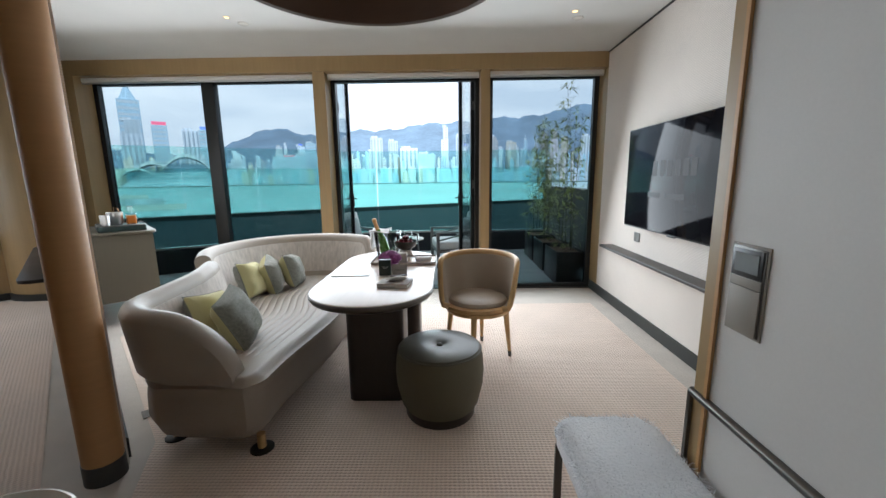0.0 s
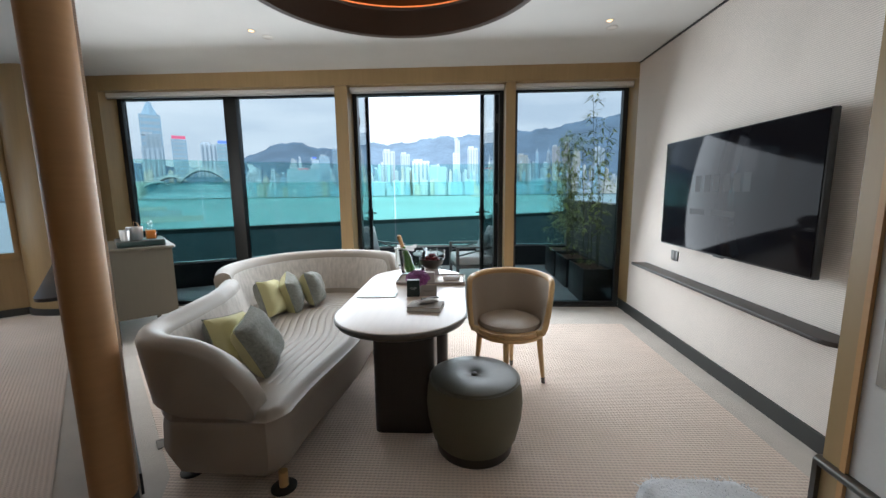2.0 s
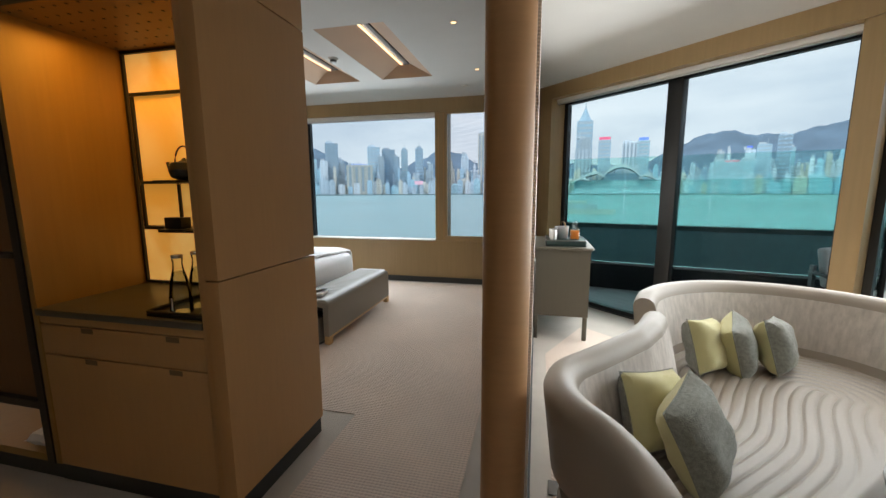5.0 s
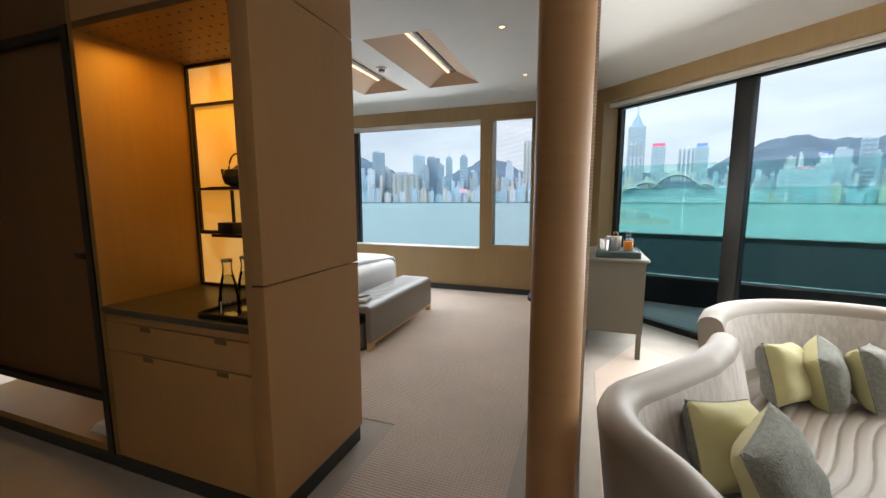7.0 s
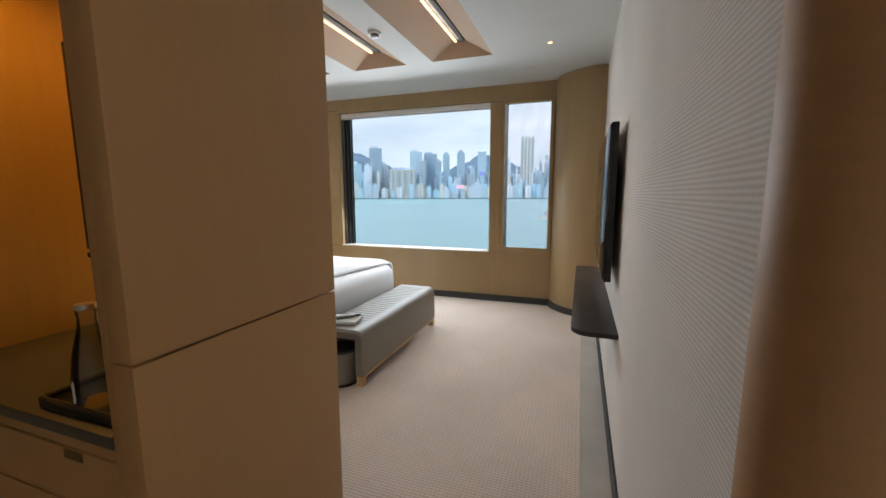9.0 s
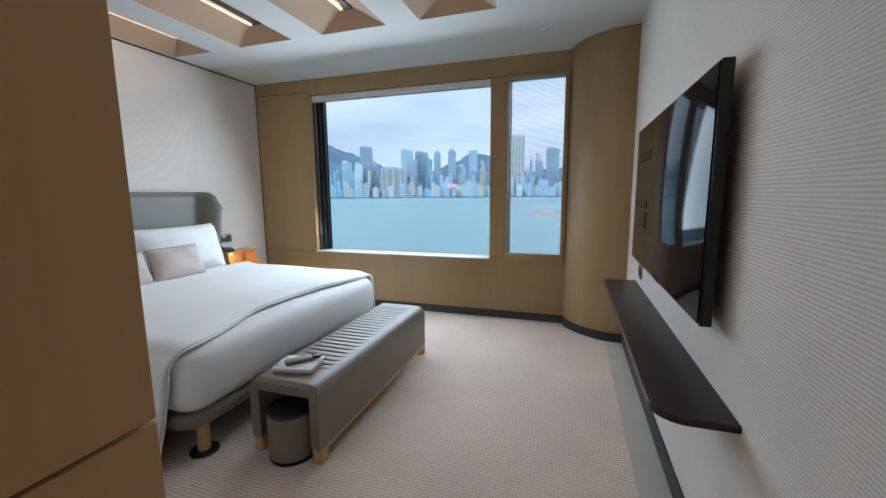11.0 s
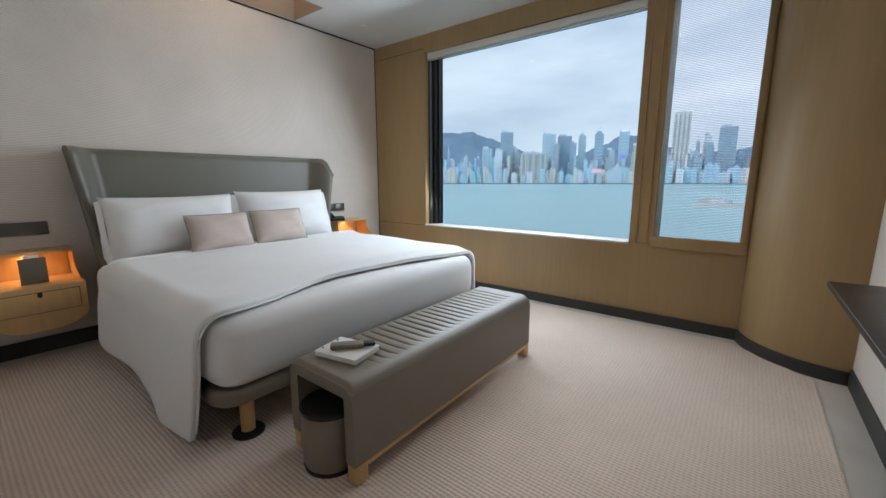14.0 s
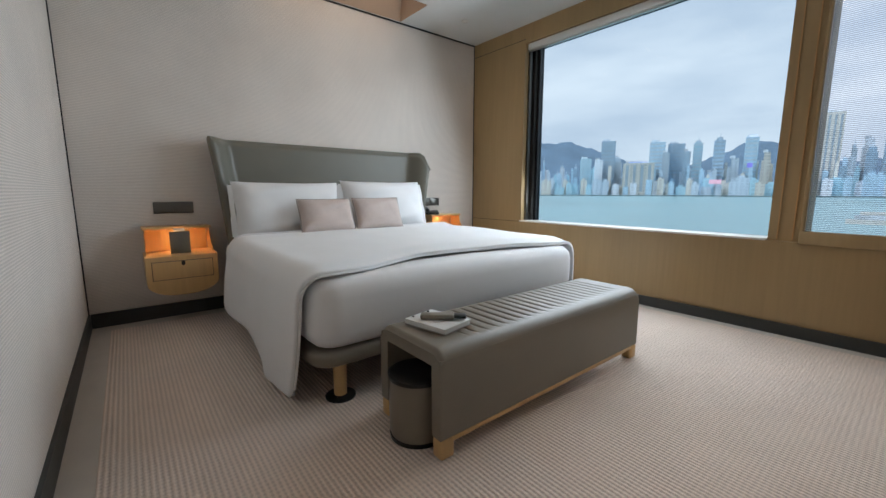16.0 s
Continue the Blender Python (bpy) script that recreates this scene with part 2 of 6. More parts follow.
def tube(bm, pts, r, seg=10, closed=False):
    """Adds a round bar along points."""
    pts = [Vector(p) for p in pts]
    rings, n = [], len(pts)
    up = Vector((0, 0, 1))
    for i, p in enumerate(pts):
        a = pts[(i - 1) % n] if (closed or i > 0) else p
        b = pts[(i + 1) % n] if (closed or i < n - 1) else p
        d = (b - a).normalized()
        s = d.cross(up if abs(d.z) < 0.95 else Vector((1, 0, 0))).normalized()
        t = s.cross(d)
        rad = r[i] if isinstance(r, (list, tuple)) else r
        rings.append([bm.verts.new(p + rad * (math.cos(2 * math.pi * k / seg) * s + math.sin(2 * math.pi * k / seg) * t)) for k in range(seg)])
    for i in range(n if closed else n - 1):
        a, b = rings[i], rings[(i + 1) % n]
        for k in range(seg):
            bm.faces.new((a[k], a[(k + 1) % seg], b[(k + 1) % seg], b[k]))
    if not closed:
        bm.faces.new(list(reversed(rings[0])))
        bm.faces.new(rings[-1])
    return bm


def grid(bm, f, nu, nv, flip=False):
    """Adds a sheet from a function of (s, t) in 0..1."""
    vs = [[bm.verts.new(f(i / nu, j / nv)) for j in range(nv + 1)] for i in range(nu + 1)]
    for i in range(nu):
        for j in range(nv):
            q = (vs[i][j], vs[i + 1][j], vs[i + 1][j + 1], vs[i][j + 1])
            bm.faces.new(tuple(reversed(q)) if flip else q)
    return bm


def part(name, bm, material, parent=None, label="", smooth=True, at=None):
    """Links a bmesh as one mesh object under a thing or part."""
    if not isinstance(bm, bpy.types.Mesh):
        me = bpy.data.meshes.new(name)
        bmesh.ops.recalc_face_normals(bm, faces=bm.faces[:])
        bm.to_mesh(me)
        bm.free()
        me.materials.append(MAT[material] if isinstance(material, str) else material)
        if smooth:
            me.polygons.foreach_set("use_smooth", [True] * len(me.polygons))
            me.set_sharp_from_angle(angle=radians(35))
    else:
        me = bm
    ob = new(name, me)
    if parent is not None:
        ob.parent = parent
    if at is not None:
        ob.matrix_basis = at
    if label:
        ob["label"] = label
    return ob


def thing(name, label, category, m=None, group=""):
    e = new(name)
    e.empty_display_size = 0.1
    if m is not None:
        e.matrix_basis = m
    return tagged(e, label, category, group)


def structure(name, bm, material, label="", smooth=True):
    return tagged(part(name, bm, material, None, "", smooth), label, kind="structure")


def B():
    return bmesh.new()


def rrect(w, d, r, n=6):
    """Outline of a rounded rectangle round the origin."""
    out = []
    for cx, cy, a in ((w / 2 - r, d / 2 - r, 0), (-w / 2 + r, d / 2 - r, 90), (-w / 2 + r, -d / 2 + r, 180), (w / 2 - r, -d / 2 + r, 270)):
        for k in range(n + 1):
            q = radians(a + 90 * k / n)
            out.append((cx + r * math.cos(q), cy + r * math.sin(q)))
    return out


def cushion(bm, w, h, t, seed=0, n=18, m=None, pinch=0.12):
    """Adds a stuffed square pillow lying in x, z with thickness along y."""
    rnd = random.Random(seed)
    ph = [rnd.uniform(0, 6.28) for _ in range(6)]
    front, back = {}, {}
    for i in range(n + 1):
        for j in range(n + 1):
            a, b = 2 * i / n - 1, 2 * j / n - 1
            sx, sz = a * (1 - pinch * (1 - b * b) * 0.5 * abs(a)), b * (1 - pinch * (1 - a * a) * 0.5 * abs(b))
            e = max(0.0, (1 - a ** 4) * (1 - b ** 4)) ** 0.55
            wr = 0.05 * math.sin(5 * a + ph[0] + 3 * b) + 0.04 * math.sin(9 * b + ph[1] - 4 * a) + 0.05 * math.sin(14 * (a + 0.4 * b) + ph[2]) * a * a + 0.05 * math.sin(15 * (b - 0.3 * a) + ph[3]) * b * b
            y = t / 2 * e * (1 + wr)
            edge = i in (0, n) or j in (0, n)
            front[i, j] = bm.verts.new((sx * w / 2, -y, sz * h / 2))
            back[i, j] = front[i, j] if edge else bm.verts.new((sx * w / 2, y, sz * h / 2))
    for i in range(n):
        for j in range(n):
            bm.faces.new((front[i, j], front[i + 1, j], front[i + 1, j + 1], front[i, j + 1]))
            bm.faces.new((back[i, j], back[i, j + 1], back[i + 1, j + 1], back[i + 1, j]))
    if m is not None:
        bmesh.ops.transform(bm, matrix=m, verts=list({*front.values(), *back.values()}))
    return bm

# ---- setting: floor, walls, ceilings ----
def wbox(name, x0, x1, y0, y1, z0, z1, mat, label="", m=None, bevel=0.0):
    bm = box(B(), x0, x1, y0, y1, z0, z1, bevel)
    if m is not None:
        bm.transform(m)
    return structure(name, bm, mat, label)


def poly(name, pts, z0, z1, mat, label="", m=None):
    bm = prism(B(), pts, z0, z1)
    if m is not None:
        bm.transform(m)
    return structure(name, bm, mat, label)


def lw(u, v):
    p = LIV @ Vector((u, v, 0))
    return (p.x, p.y)


HB, HL = 2.843, 2.755          # ceiling heights: bedroom, living room
poly("floor", [(-4.55, 7.3), (-4.55, -2.6), (3.6, -2.6), lw(2.0, 1.2), lw(2.0, 5.25), lw(-4.9, 5.25), (0.4, 7.3)], -0.12, 0.0, "border", "smooth plain beige carpet border")
poly("carpet_bedroom", [(-4.22, 3.33), (-0.82, 3.33), (-0.81, 1.9), (-0.02, 1.9), (-0.02, 6.2), (-0.02, 6.62), (-0.45, 7.0), (-4.22, 7.0)], 0.0, 0.005, "carpet", "ribbed beige loop carpet")
cl = poly("carpet_living", [(q.x, q.y) for q in (LIV.inverted() @ Vector((a, b, 0)) for a, b in [(0.42, 2.6), (0.42, 4.6), lw(-3.2, 4.45), lw(1.66, 4.5), lw(1.66, 0.2), (0.1, -1.2), (0.1, 1.7)])], 0.0, 0.005, "carpet", "ribbed beige loop carpet")
cl.matrix_basis = LIV

# bedroom walls
wbox("wall_west", -4.63, -4.38, 2.9, 7.37, 0, HB, "wall", "beige woven fabric wall behind the bed")
wbox("wall_bed_south", -4.38, -1.40, 3.10, 3.205, 0, HB, "wall", "beige ribbed fabric wall")
wbox("baseboard_west", -4.38, -4.365, 3.22, 7.12, 0, 0.11, "base", "black baseboard")
wbox("baseboard_south", -4.365, -1.40, 3.205, 3.22, 0, 0.11, "base", "black baseboard")
wbox("trim_corner", -4.38, -4.372, 3.205, 3.213, 0.11, HB, "black")
wbox("trim_corner_north", -4.38, -4.373, 7.112, 7.12, 0.11, HB, "black")
# a solid black strip paints the shade of a gap below the ceiling
wbox("trim_ceiling_west", -4.38, -4.366, 3.205, 7.12, HB - 0.014, HB - 0.002, "black", "black strip drawn as the shadow gap under the ceiling")
Y0, Y1 = 7.12, 7.38
for nm, a in (("wall_window_low", (-4.38, -0.3, Y0, Y1, 0, 0.675)), ("wall_window_pier", (-4.38, -3.55, Y0, Y1, 0.675, 2.65)), ("wall_window_head", (-4.38, -0.3, Y0, Y1, 2.65, HB)),
              ("wall_window_mullion", (-1.25, -1.05, Y0 + 0.03, Y1, 0.675, 2.65)), ("wall_window_end", (-0.44, -0.3, Y0, Y0 + 0.04, 0.675, 2.65))):
    wbox(nm, *a, "wood", "honey-coloured oak panelled wall")
wbox("trim_seam_low", -4.37, -3.55, Y0 - 0.003, Y0 + 0.002, 0.673, 0.678, "darkwood")
wbox("trim_seam_high", -4.37, -3.55, Y0 - 0.003, Y0 + 0.002, 2.69, 2.695, "darkwood")
wbox("baseboard_north", -4.365, -0.42, Y0 - 0.02, Y0, 0, 0.085, "base", "black baseboard")
# curved oak corner
cx, cy, cr = 0.12, 7.23, 0.55
arc = [(cx + cr * math.cos(radians(a)), cy + cr * math.sin(radians(a))) for a in range(178, 276, 4)]
poly("wall_curved", arc + [(0.3, 6.7), (0.3, 7.15), (-0.3, 7.15)], 0.085, HB, "wood", "curved honey oak corner panel")
arcb = [(cx + (cr + 0.015) * math.cos(radians(a)), cy + (cr + 0.015) * math.sin(radians(a))) for a in range(178, 276, 4)]
poly("baseboard_curved", arcb + [(0.3, 6.72), (0.3, 7.3), (-0.3, 7.3)], 0, 0.085, "base", "black curved baseboard")
# partition between the rooms
PB, PL = 0.14, 0.30
wbox("wall_partition", PB, PL, 2.49, 6.75, 0, HB, "wall", "beige ribbed fabric partition wall")
wbox("baseboard_partition", PB - 0.012, PB, 2.55, 6.66, 0, 0.11, "base", "dark baseboard")
wbox("baseboard_partition_living", PL, PL + 0.012, 2.55, 6.3, 0, 0.11, "base", "dark baseboard")
# living room walls
U0, V0, V1 = 1.88, 4.926, 5.28
wbox("wall_tv", U0, U0 + 0.2, 1.1, V0, 0, HL, "wall", "beige ribbed fabric wall", LIV)
wbox("baseboard_tv", U0 - 0.015, U0, 1.24, V0 + 0.20, 0, 0.11, "base", "dark green-grey baseboard", LIV)
# black strip for the gap's shade, as on the west wall
wbox("trim_ceiling_tv", U0 - 0.012, U0, 1.24, V0, HL - 0.014, HL - 0.002, "black", "black strip drawn as a shadow gap", LIV)
wbox("wall_entry", 0.745, 2.1, -0.9, 1.195, 0, HL, "plainwall", "smooth warm grey wall panel", LIV)
wbox("trim_entry", 0.739, 1.0, 1.195, 1.235, 0, HL, "wood", "oak edge trim of the wall panel", LIV)
wbox("trim_entry_line", 0.736, 0.744, 1.183, 1.195, 0, HL, "lam", "brown edge strip", LIV)
wbox("wall_entry_return", 1.0, 2.1, 1.10, 1.22, 0, HL, "plainwall", "", LIV)
# back of the place: unseen walls, added to close it off
wbox("wall_back", -4.6, 3.6, -2.6, -2.45, 0, HB, "plainwall", "unseen plain warm wall, added to close the place")
wbox("wall_back_west", -3.75, -3.6, -2.5, 2.5, 0, HB, "wood", "oak panelled wall")
wbox("wall_back_east", 0.745, 2.1, -2.6, -0.9, 0, HL, "plainwall", "unseen plain warm wall, added to close the place", LIV)
# window wall of the living room
wbox("window_header", -4.5, U0, V0, V1, 2.592, HL + 0.05, "wood", "oak beam over the windows", LIV)
wbox("window_post_a", -1.44, -1.30, V0 + 0.02, V1, 0, 2.592, "wood", "oak window post", LIV)
wbox("window_post_b", 0.465, 0.57, V0 + 0.02, V1, 0, 2.592, "wood", "oak window post", LIV)
wbox("window_pier_left", -4.5, -4.165, V0, V1, 0, 2.592, "wood", "oak side panel", LIV)
wbox("window_jamb_right", U0 - 0.002, U0 + 0.2, V0, V1, 0.11, 2.592, "wood", "oak side panel", LIV)
wbox("window_threshold", -4.165, U0, 5.14, V1 + 0.02, -0.03, 0.012, "black", "black door threshold", LIV)

# ceilings: bedroom with recessed coves, living room with a round dome
COVES = [(-1.625, -0.975), (-2.565, -1.925), (-3.50, -2.89), (-4.36, -3.86)]
CY0, CY1 = 4.40, 6.0
bm = B()
xs = sorted({-4.6, 0.22, *[c for q in COVES for c in q]})
for a, b in zip(xs, xs[1:]):
    if (a, b) in COVES:
        box(bm, a, b, 2.3, CY0, HB, HB + 0.2)
        box(bm, a, b, CY1, 7.4, HB, HB + 0.2)
        box(bm, a, b, CY0, CY1, HB + 0.2, HB + 0.3)
    else:
        box(bm, a, b, 2.3, 7.4, HB, HB + 0.2)
structure("ceiling_bedroom", bm, "ceiling", "off-white plaster ceiling with recessed light coves", smooth=False)
RC, RR = Vector(lw(-0.47, 3.07)), 1.0
bm = B()
seg = 64
outer = [lw(-4.2, 4.97), (0.22, 6.72), (0.22, 2.42), (-3.8, 2.42), (-3.8, -2.7), (3.7, -2.7), lw(2.1, 1.0), lw(2.1, 4.97)]
ring = [(RC.x + RR * math.cos(2 * math.pi * k / seg), RC.y + RR * math.sin(2 * math.pi * k / seg)) for k in range(seg)]
ov = [bm.verts.new((x, y, HL)) for x, y in outer]
iv = [bm.verts.new((x, y, HL)) for x, y in ring]
oe = [bm.edges.new((ov[k], ov[(k + 1) % len(ov)])) for k in range(len(ov))]
ie = [bm.edges.new((iv[k], iv[(k + 1) % seg])) for k in range(seg)]
bmesh.ops.triangle_fill(bm, edges=oe + ie, use_beauty=True, use_dissolve=False)
for f in [f for f in bm.faces if (f.calc_center_median().to_2d() - RC).length < RR * 0.97]:
    bm.faces.remove(f)
r = bmesh.ops.extrude_face_region(bm, geom=bm.faces[:])
bmesh.ops.translate(bm, verts=[g for g in r["geom"] if isinstance(g, bmesh.types.BMVert)], vec=(0, 0, 0.18))
structure("ceiling_living", bm, "ceiling", "off-white plaster ceiling", smooth=False)
MAT["umber"] = M("umber_lacquer", (0.058, 0.040, 0.030), 0.5, var=0.12)
MAT["copper"] = M("copper_leaf", (0.34, 0.17, 0.08), 0.42, 0.6, var=0.15)


def open_lathe(prof, c, seg=72):
    bm = B()
    rings = [[bm.verts.new((c.x + r * math.cos(2 * math.pi * k / seg), c.y + r * math.sin(2 * math.pi * k / seg), z)) for k in range(seg)] for r, z in prof]
    for a, b in zip(rings, rings[1:]):
        for k in range(seg):
            bm.faces.new((a[k], a[(k + 1) % seg], b[(k + 1) % seg], b[k]))
    return bm


dome = thing("ceiling_dome", "round recessed ceiling dome with dark umber rim and copper lining", "ceiling light", Matrix.Translation((0, 0, 0)))
part("rim", open_lathe([(RR + 0.012, HL + 0.02), (RR + 0.012, HL - 0.008), (RR - 0.008, HL - 0.012), (RR - 0.022, HL + 0.0), (RR - 0.03, HL + 0.2), (RR - 0.045, HL + 0.215), (RR - 0.03, HL + 0.225)], RC), "umber", dome, "dark umber sloping rim")
part("lining", open_lathe([(RR - 0.03, HL + 0.226), (RR + 0.05, HL + 0.23), (RR + 0.05, HL + 0.32), (RR - 0.2, HL + 0.40), (0.3, HL + 0.43), (0.001, HL + 0.43)], RC), "copper", dome, "copper leaf lining")
part("light_strip", open_lathe([(RR - 0.02, HL + 0.232), (RR + 0.02, HL + 0.232), (RR + 0.02, HL + 0.242), (RR - 0.02, HL + 0.242)], RC), glow("warm_strip", (1.0, 0.55, 0.22), 0.3), dome, "glowing warm strip")

# unseen slabs added over the ceilings to close the place from above
wbox("roof_slab", -4.9, 3.9, -2.8, 7.5, HB + 0.45, HB + 0.6, "plainwall", "")
wbox("roof_slab_front", -5.2, 2.3, 1.0, 5.4, HB + 0.61, HB + 0.75, "plainwall", "", LIV)

# cove lights
strip = glow("cove_strip", (1.0, 0.60, 0.30), 2.2)
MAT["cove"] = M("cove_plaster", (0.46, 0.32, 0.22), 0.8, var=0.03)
for a, b in COVES:
    t = thing("ceiling_cove_light", "recessed ceiling cove with a glowing warm light slot", "ceiling light", pose((a + b) / 2, (CY0 + CY1) / 2, HB), group="bedroom coves")
    w, d = (b - a) / 2, (CY1 - CY0) / 2
    bm = B()
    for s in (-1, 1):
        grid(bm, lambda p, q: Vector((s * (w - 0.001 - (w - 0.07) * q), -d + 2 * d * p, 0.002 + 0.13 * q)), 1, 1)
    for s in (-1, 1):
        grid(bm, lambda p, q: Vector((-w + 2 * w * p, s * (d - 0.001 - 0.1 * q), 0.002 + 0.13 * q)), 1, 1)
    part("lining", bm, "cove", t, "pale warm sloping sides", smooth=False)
    part("slot", box(B(), -0.06, 0.06, -d + 0.1, d - 0.1, 0.125, 0.175), "umber", t, "dark slot")
    part("light_strip", box(B(), -0.032, -0.014, -d + 0.14, d - 0.14, 0.11, 0.124), strip, t, "glowing strip")
    part("spot_rail", tube(B(), [(0.03, -d + 0.25, 0.10), (0.03, d - 0.25, 0.10)], 0.009), "white", t)

# column at the end of the partition
col = thing("column", "round tan veneered column with a black foot", "column", pose(0.209, 2.463, 0))
part("shaft", lathe(B(), [(0.081, 0.10), (0.081, HB)], 48), "bronze", col, "satin tan shaft")
part("foot", lathe(B(), [(0.084, 0.0), (0.084, 0.098), (0.08, 0.10)], 48), "base", col, "black foot")

# ---- windows ----
def window_frame(name, label, u0, u1, v, z0, z1, mullions=(), w=0.055, d=0.07, glass="glass", m=LIV, mw=None):
    t = tagged(new(name), label, kind="structure")
    t.matrix_basis = m
    part("frame", box(box(box(box(B(), u0, u1, v, v + d, z0, z0 + w), u0, u1, v, v + d, z1 - w, z1), u0, u0 + w, v, v + d, z0 + w, z1 - w), u1 - w, u1, v, v + d, z0 + w, z1 - w), "black", t, "black metal frame")
    xs = [u0 + w]
    for q in mullions:
        part("mullion", box(B(), q - (mw or w) / 2, q + (mw or w) / 2, v - 0.03, v + d, z0 + w, z1 - w, 0.004), "black", t, "black mullion")
        xs += [q - (mw or w) / 2, q + (mw or w) / 2]
    xs.append(u1 - w)
    for a, b in zip(xs[::2], xs[1::2]):
        p = part("glass_pane", box(B(), a, b, v + d / 2, v + d / 2 + 0.008, z0 + w, z1 - w), glass, t, "clear glass", smooth=False)
        p.visible_shadow = False
    return t


window_frame("window_1", "large black-framed living room window", -4.165, -1.44, 5.17, 0.0, 2.592, (-2.765,), mw=0.15)
window_frame("window_2", "black-framed living room window beside the balcony door", 0.57, U0 - 0.004, 5.17, 0.0, 2.592)


def roller_blind(u0, u1, v, z, m=LIV, drop=0.075):
    t = thing("roller_blind", "rolled-up white roller blind under the beam", "blind", m)
    part("roll", box(B(), u0, u1, v, v + 0.09, z - drop, z, 0.012), "blind", t)
    part("hem_bar", box(B(), u0, u1, v + 0.01, v + 0.035, z - drop - 0.016, z - drop - 0.001, 0.004), "steel", t)


roller_blind(-4.16, -1.45, 5.01, 2.59, drop=0.05)
roller_blind(-1.29, 0.455, 5.01, 2.59, drop=0.05)
roller_blind(0.58, U0 - 0.01, 5.01, 2.59, drop=0.05)


def door_leaf(hinge, turn, w, name, flip):
    """A glazed balcony door leaf, hinged at one side."""
    t = tagged(new(name), "open black-framed glass balcony door", kind="structure")
    t.matrix_basis = LIV @ pose(hinge[0], hinge[1], 0.02, 0, 0, turn)
    h, s, d = 2.80, 0.055, 0.05
    part("frame", box(box(box(box(B(), 0, w, 0, d, 0, 0.09), 0, w, 0, d, h - s, h), 0, s, 0, d, 0.09, h - s), w - s, w, 0, d, 0.09, h - s), "black", t, "black frame")
    p = part("glass_pane", box(B(), s, w - s, 0.02, 0.028, 0.09, h - s), "doorglass", t, "clear glass", smooth=False)
    p.visible_shadow = False
    hd = part("door_handle", box(box(B(), w - 0.045, w - 0.012, -0.012, d + 0.012, 0.98, 1.16, 0.004), w - 0.035, w - 0.022, -0.05, d + 0.05, 1.09, 1.105, 0.003), "black", t, "black lever handle")
    part("lever", box(box(B(), w - 0.13, w - 0.022, -0.062, -0.048, 1.088, 1.106, 0.004), w - 0.13, w - 0.022, d + 0.048, d + 0.062, 1.088, 1.106, 0.004), "black", hd)
    for z in (0.25, 1.25, 2.2):
        part("hinge", box(B(), -0.025, 0.012, -0.02, 0.03, z, z + 0.1, 0.006), "darksteel", t)
    return t


door_leaf((-1.27, 5.30), 94, 0.86, "door_1", 0)
door_leaf((0.42, 5.30), 99, 0.86, "door_2", 1)
dfr = tagged(new("door_frame"), "black frame of the balcony door opening", kind="structure")
dfr.matrix_basis = LIV
part("jamb", box(B(), -1.30, -1.25, 5.17, 5.25, 0, 2.592), "black", dfr)
part("jamb", box(B(), 0.415, 0.465, 5.17, 5.25, 0, 2.592), "black", dfr)
part("head", box(B(), -1.25, 0.415, 5.17, 5.25, 2.53, 2.592), "black", dfr)

# bedroom window: big pane and a small casement with an insect screen
bw = tagged(new("window_3"), "large bedroom window in an oak wall, white sill", kind="structure")
part("frame", box(box(box(B(), -3.55, -3.45, 7.26, 7.33, 0.675, 2.65), -3.45, -1.25, 7.26, 7.33, 2.61, 2.65), -1.27, -1.25, 7.26, 7.33, 0.675, 2.61), "black", bw, "black frame")
part("side_reveal", box(B(), -3.55, -3.535, 7.10, 7.26, 0.675, 2.65), "wood", bw, "oak reveal")
part("side_track", box(box(B(), -3.535, -3.51, 7.16, 7.20, 0.69, 2.61), -3.535, -3.48, 7.22, 7.26, 0.69, 2.61), "darksteel", bw)
part("sill", box(B(), -3.55, -1.25, 7.09, 7.33, 0.675, 0.692, 0.003), "white", bw, "white sill")
p = part("glass_pane", box(B(), -3.45, -1.27, 7.29, 7.298, 0.692, 2.61), "bedglass", bw, "clear glass", smooth=False)
p.visible_shadow = False
roller_blind(-3.535, -1.25, 7.14, 2.648, Matrix.Identity(4), 0.07)
sw = tagged(new("window_4"), "narrow bedroom window with oak frame and fine mesh screen", kind="structure")
part("frame", box(box(box(box(B(), -1.07, -0.43, 7.10, 7.15, 0.668, 0.755, 0.004), -1.07, -0.43, 7.10, 7.15, 2.605, 2.65, 0.004), -1.07, -1.048, 7.10, 7.15, 0.755, 2.605, 0.003), -0.475, -0.43, 7.10, 7.15, 0.755, 2.605, 0.003), "wood", sw, "oak frame")
MAT["mesh"] = pane("mesh_screen", (0.2, 0.2, 0.23), gloss=0.03)
_n, _l = MAT["mesh"].node_tree.nodes, MAT["mesh"].node_tree.links
_tc, _w, _r = _n.new("ShaderNodeTexCoord"), _n.new("ShaderNodeTexWave"), _n.new("ShaderNodeValToRGB")
_w.bands_direction = "Z"
_w.inputs["Scale"].default_value, _w.inputs["Distortion"].default_value = 0.31416 / 0.012, 1.2
_r.color_ramp.elements[0].color, _r.color_ramp.elements[1].color = (0.52, 0.54, 0.57, 1), (0.70, 0.72, 0.75, 1)
_l.new(_tc.outputs["Object"], _w.inputs["Vector"])
_l.new(_w.outputs["Fac"], _r.inputs["Fac"])
_l.new(_r.outputs["Color"], [q for q in _n if q.type == "BSDF_TRANSPARENT"][0].inputs["Color"])
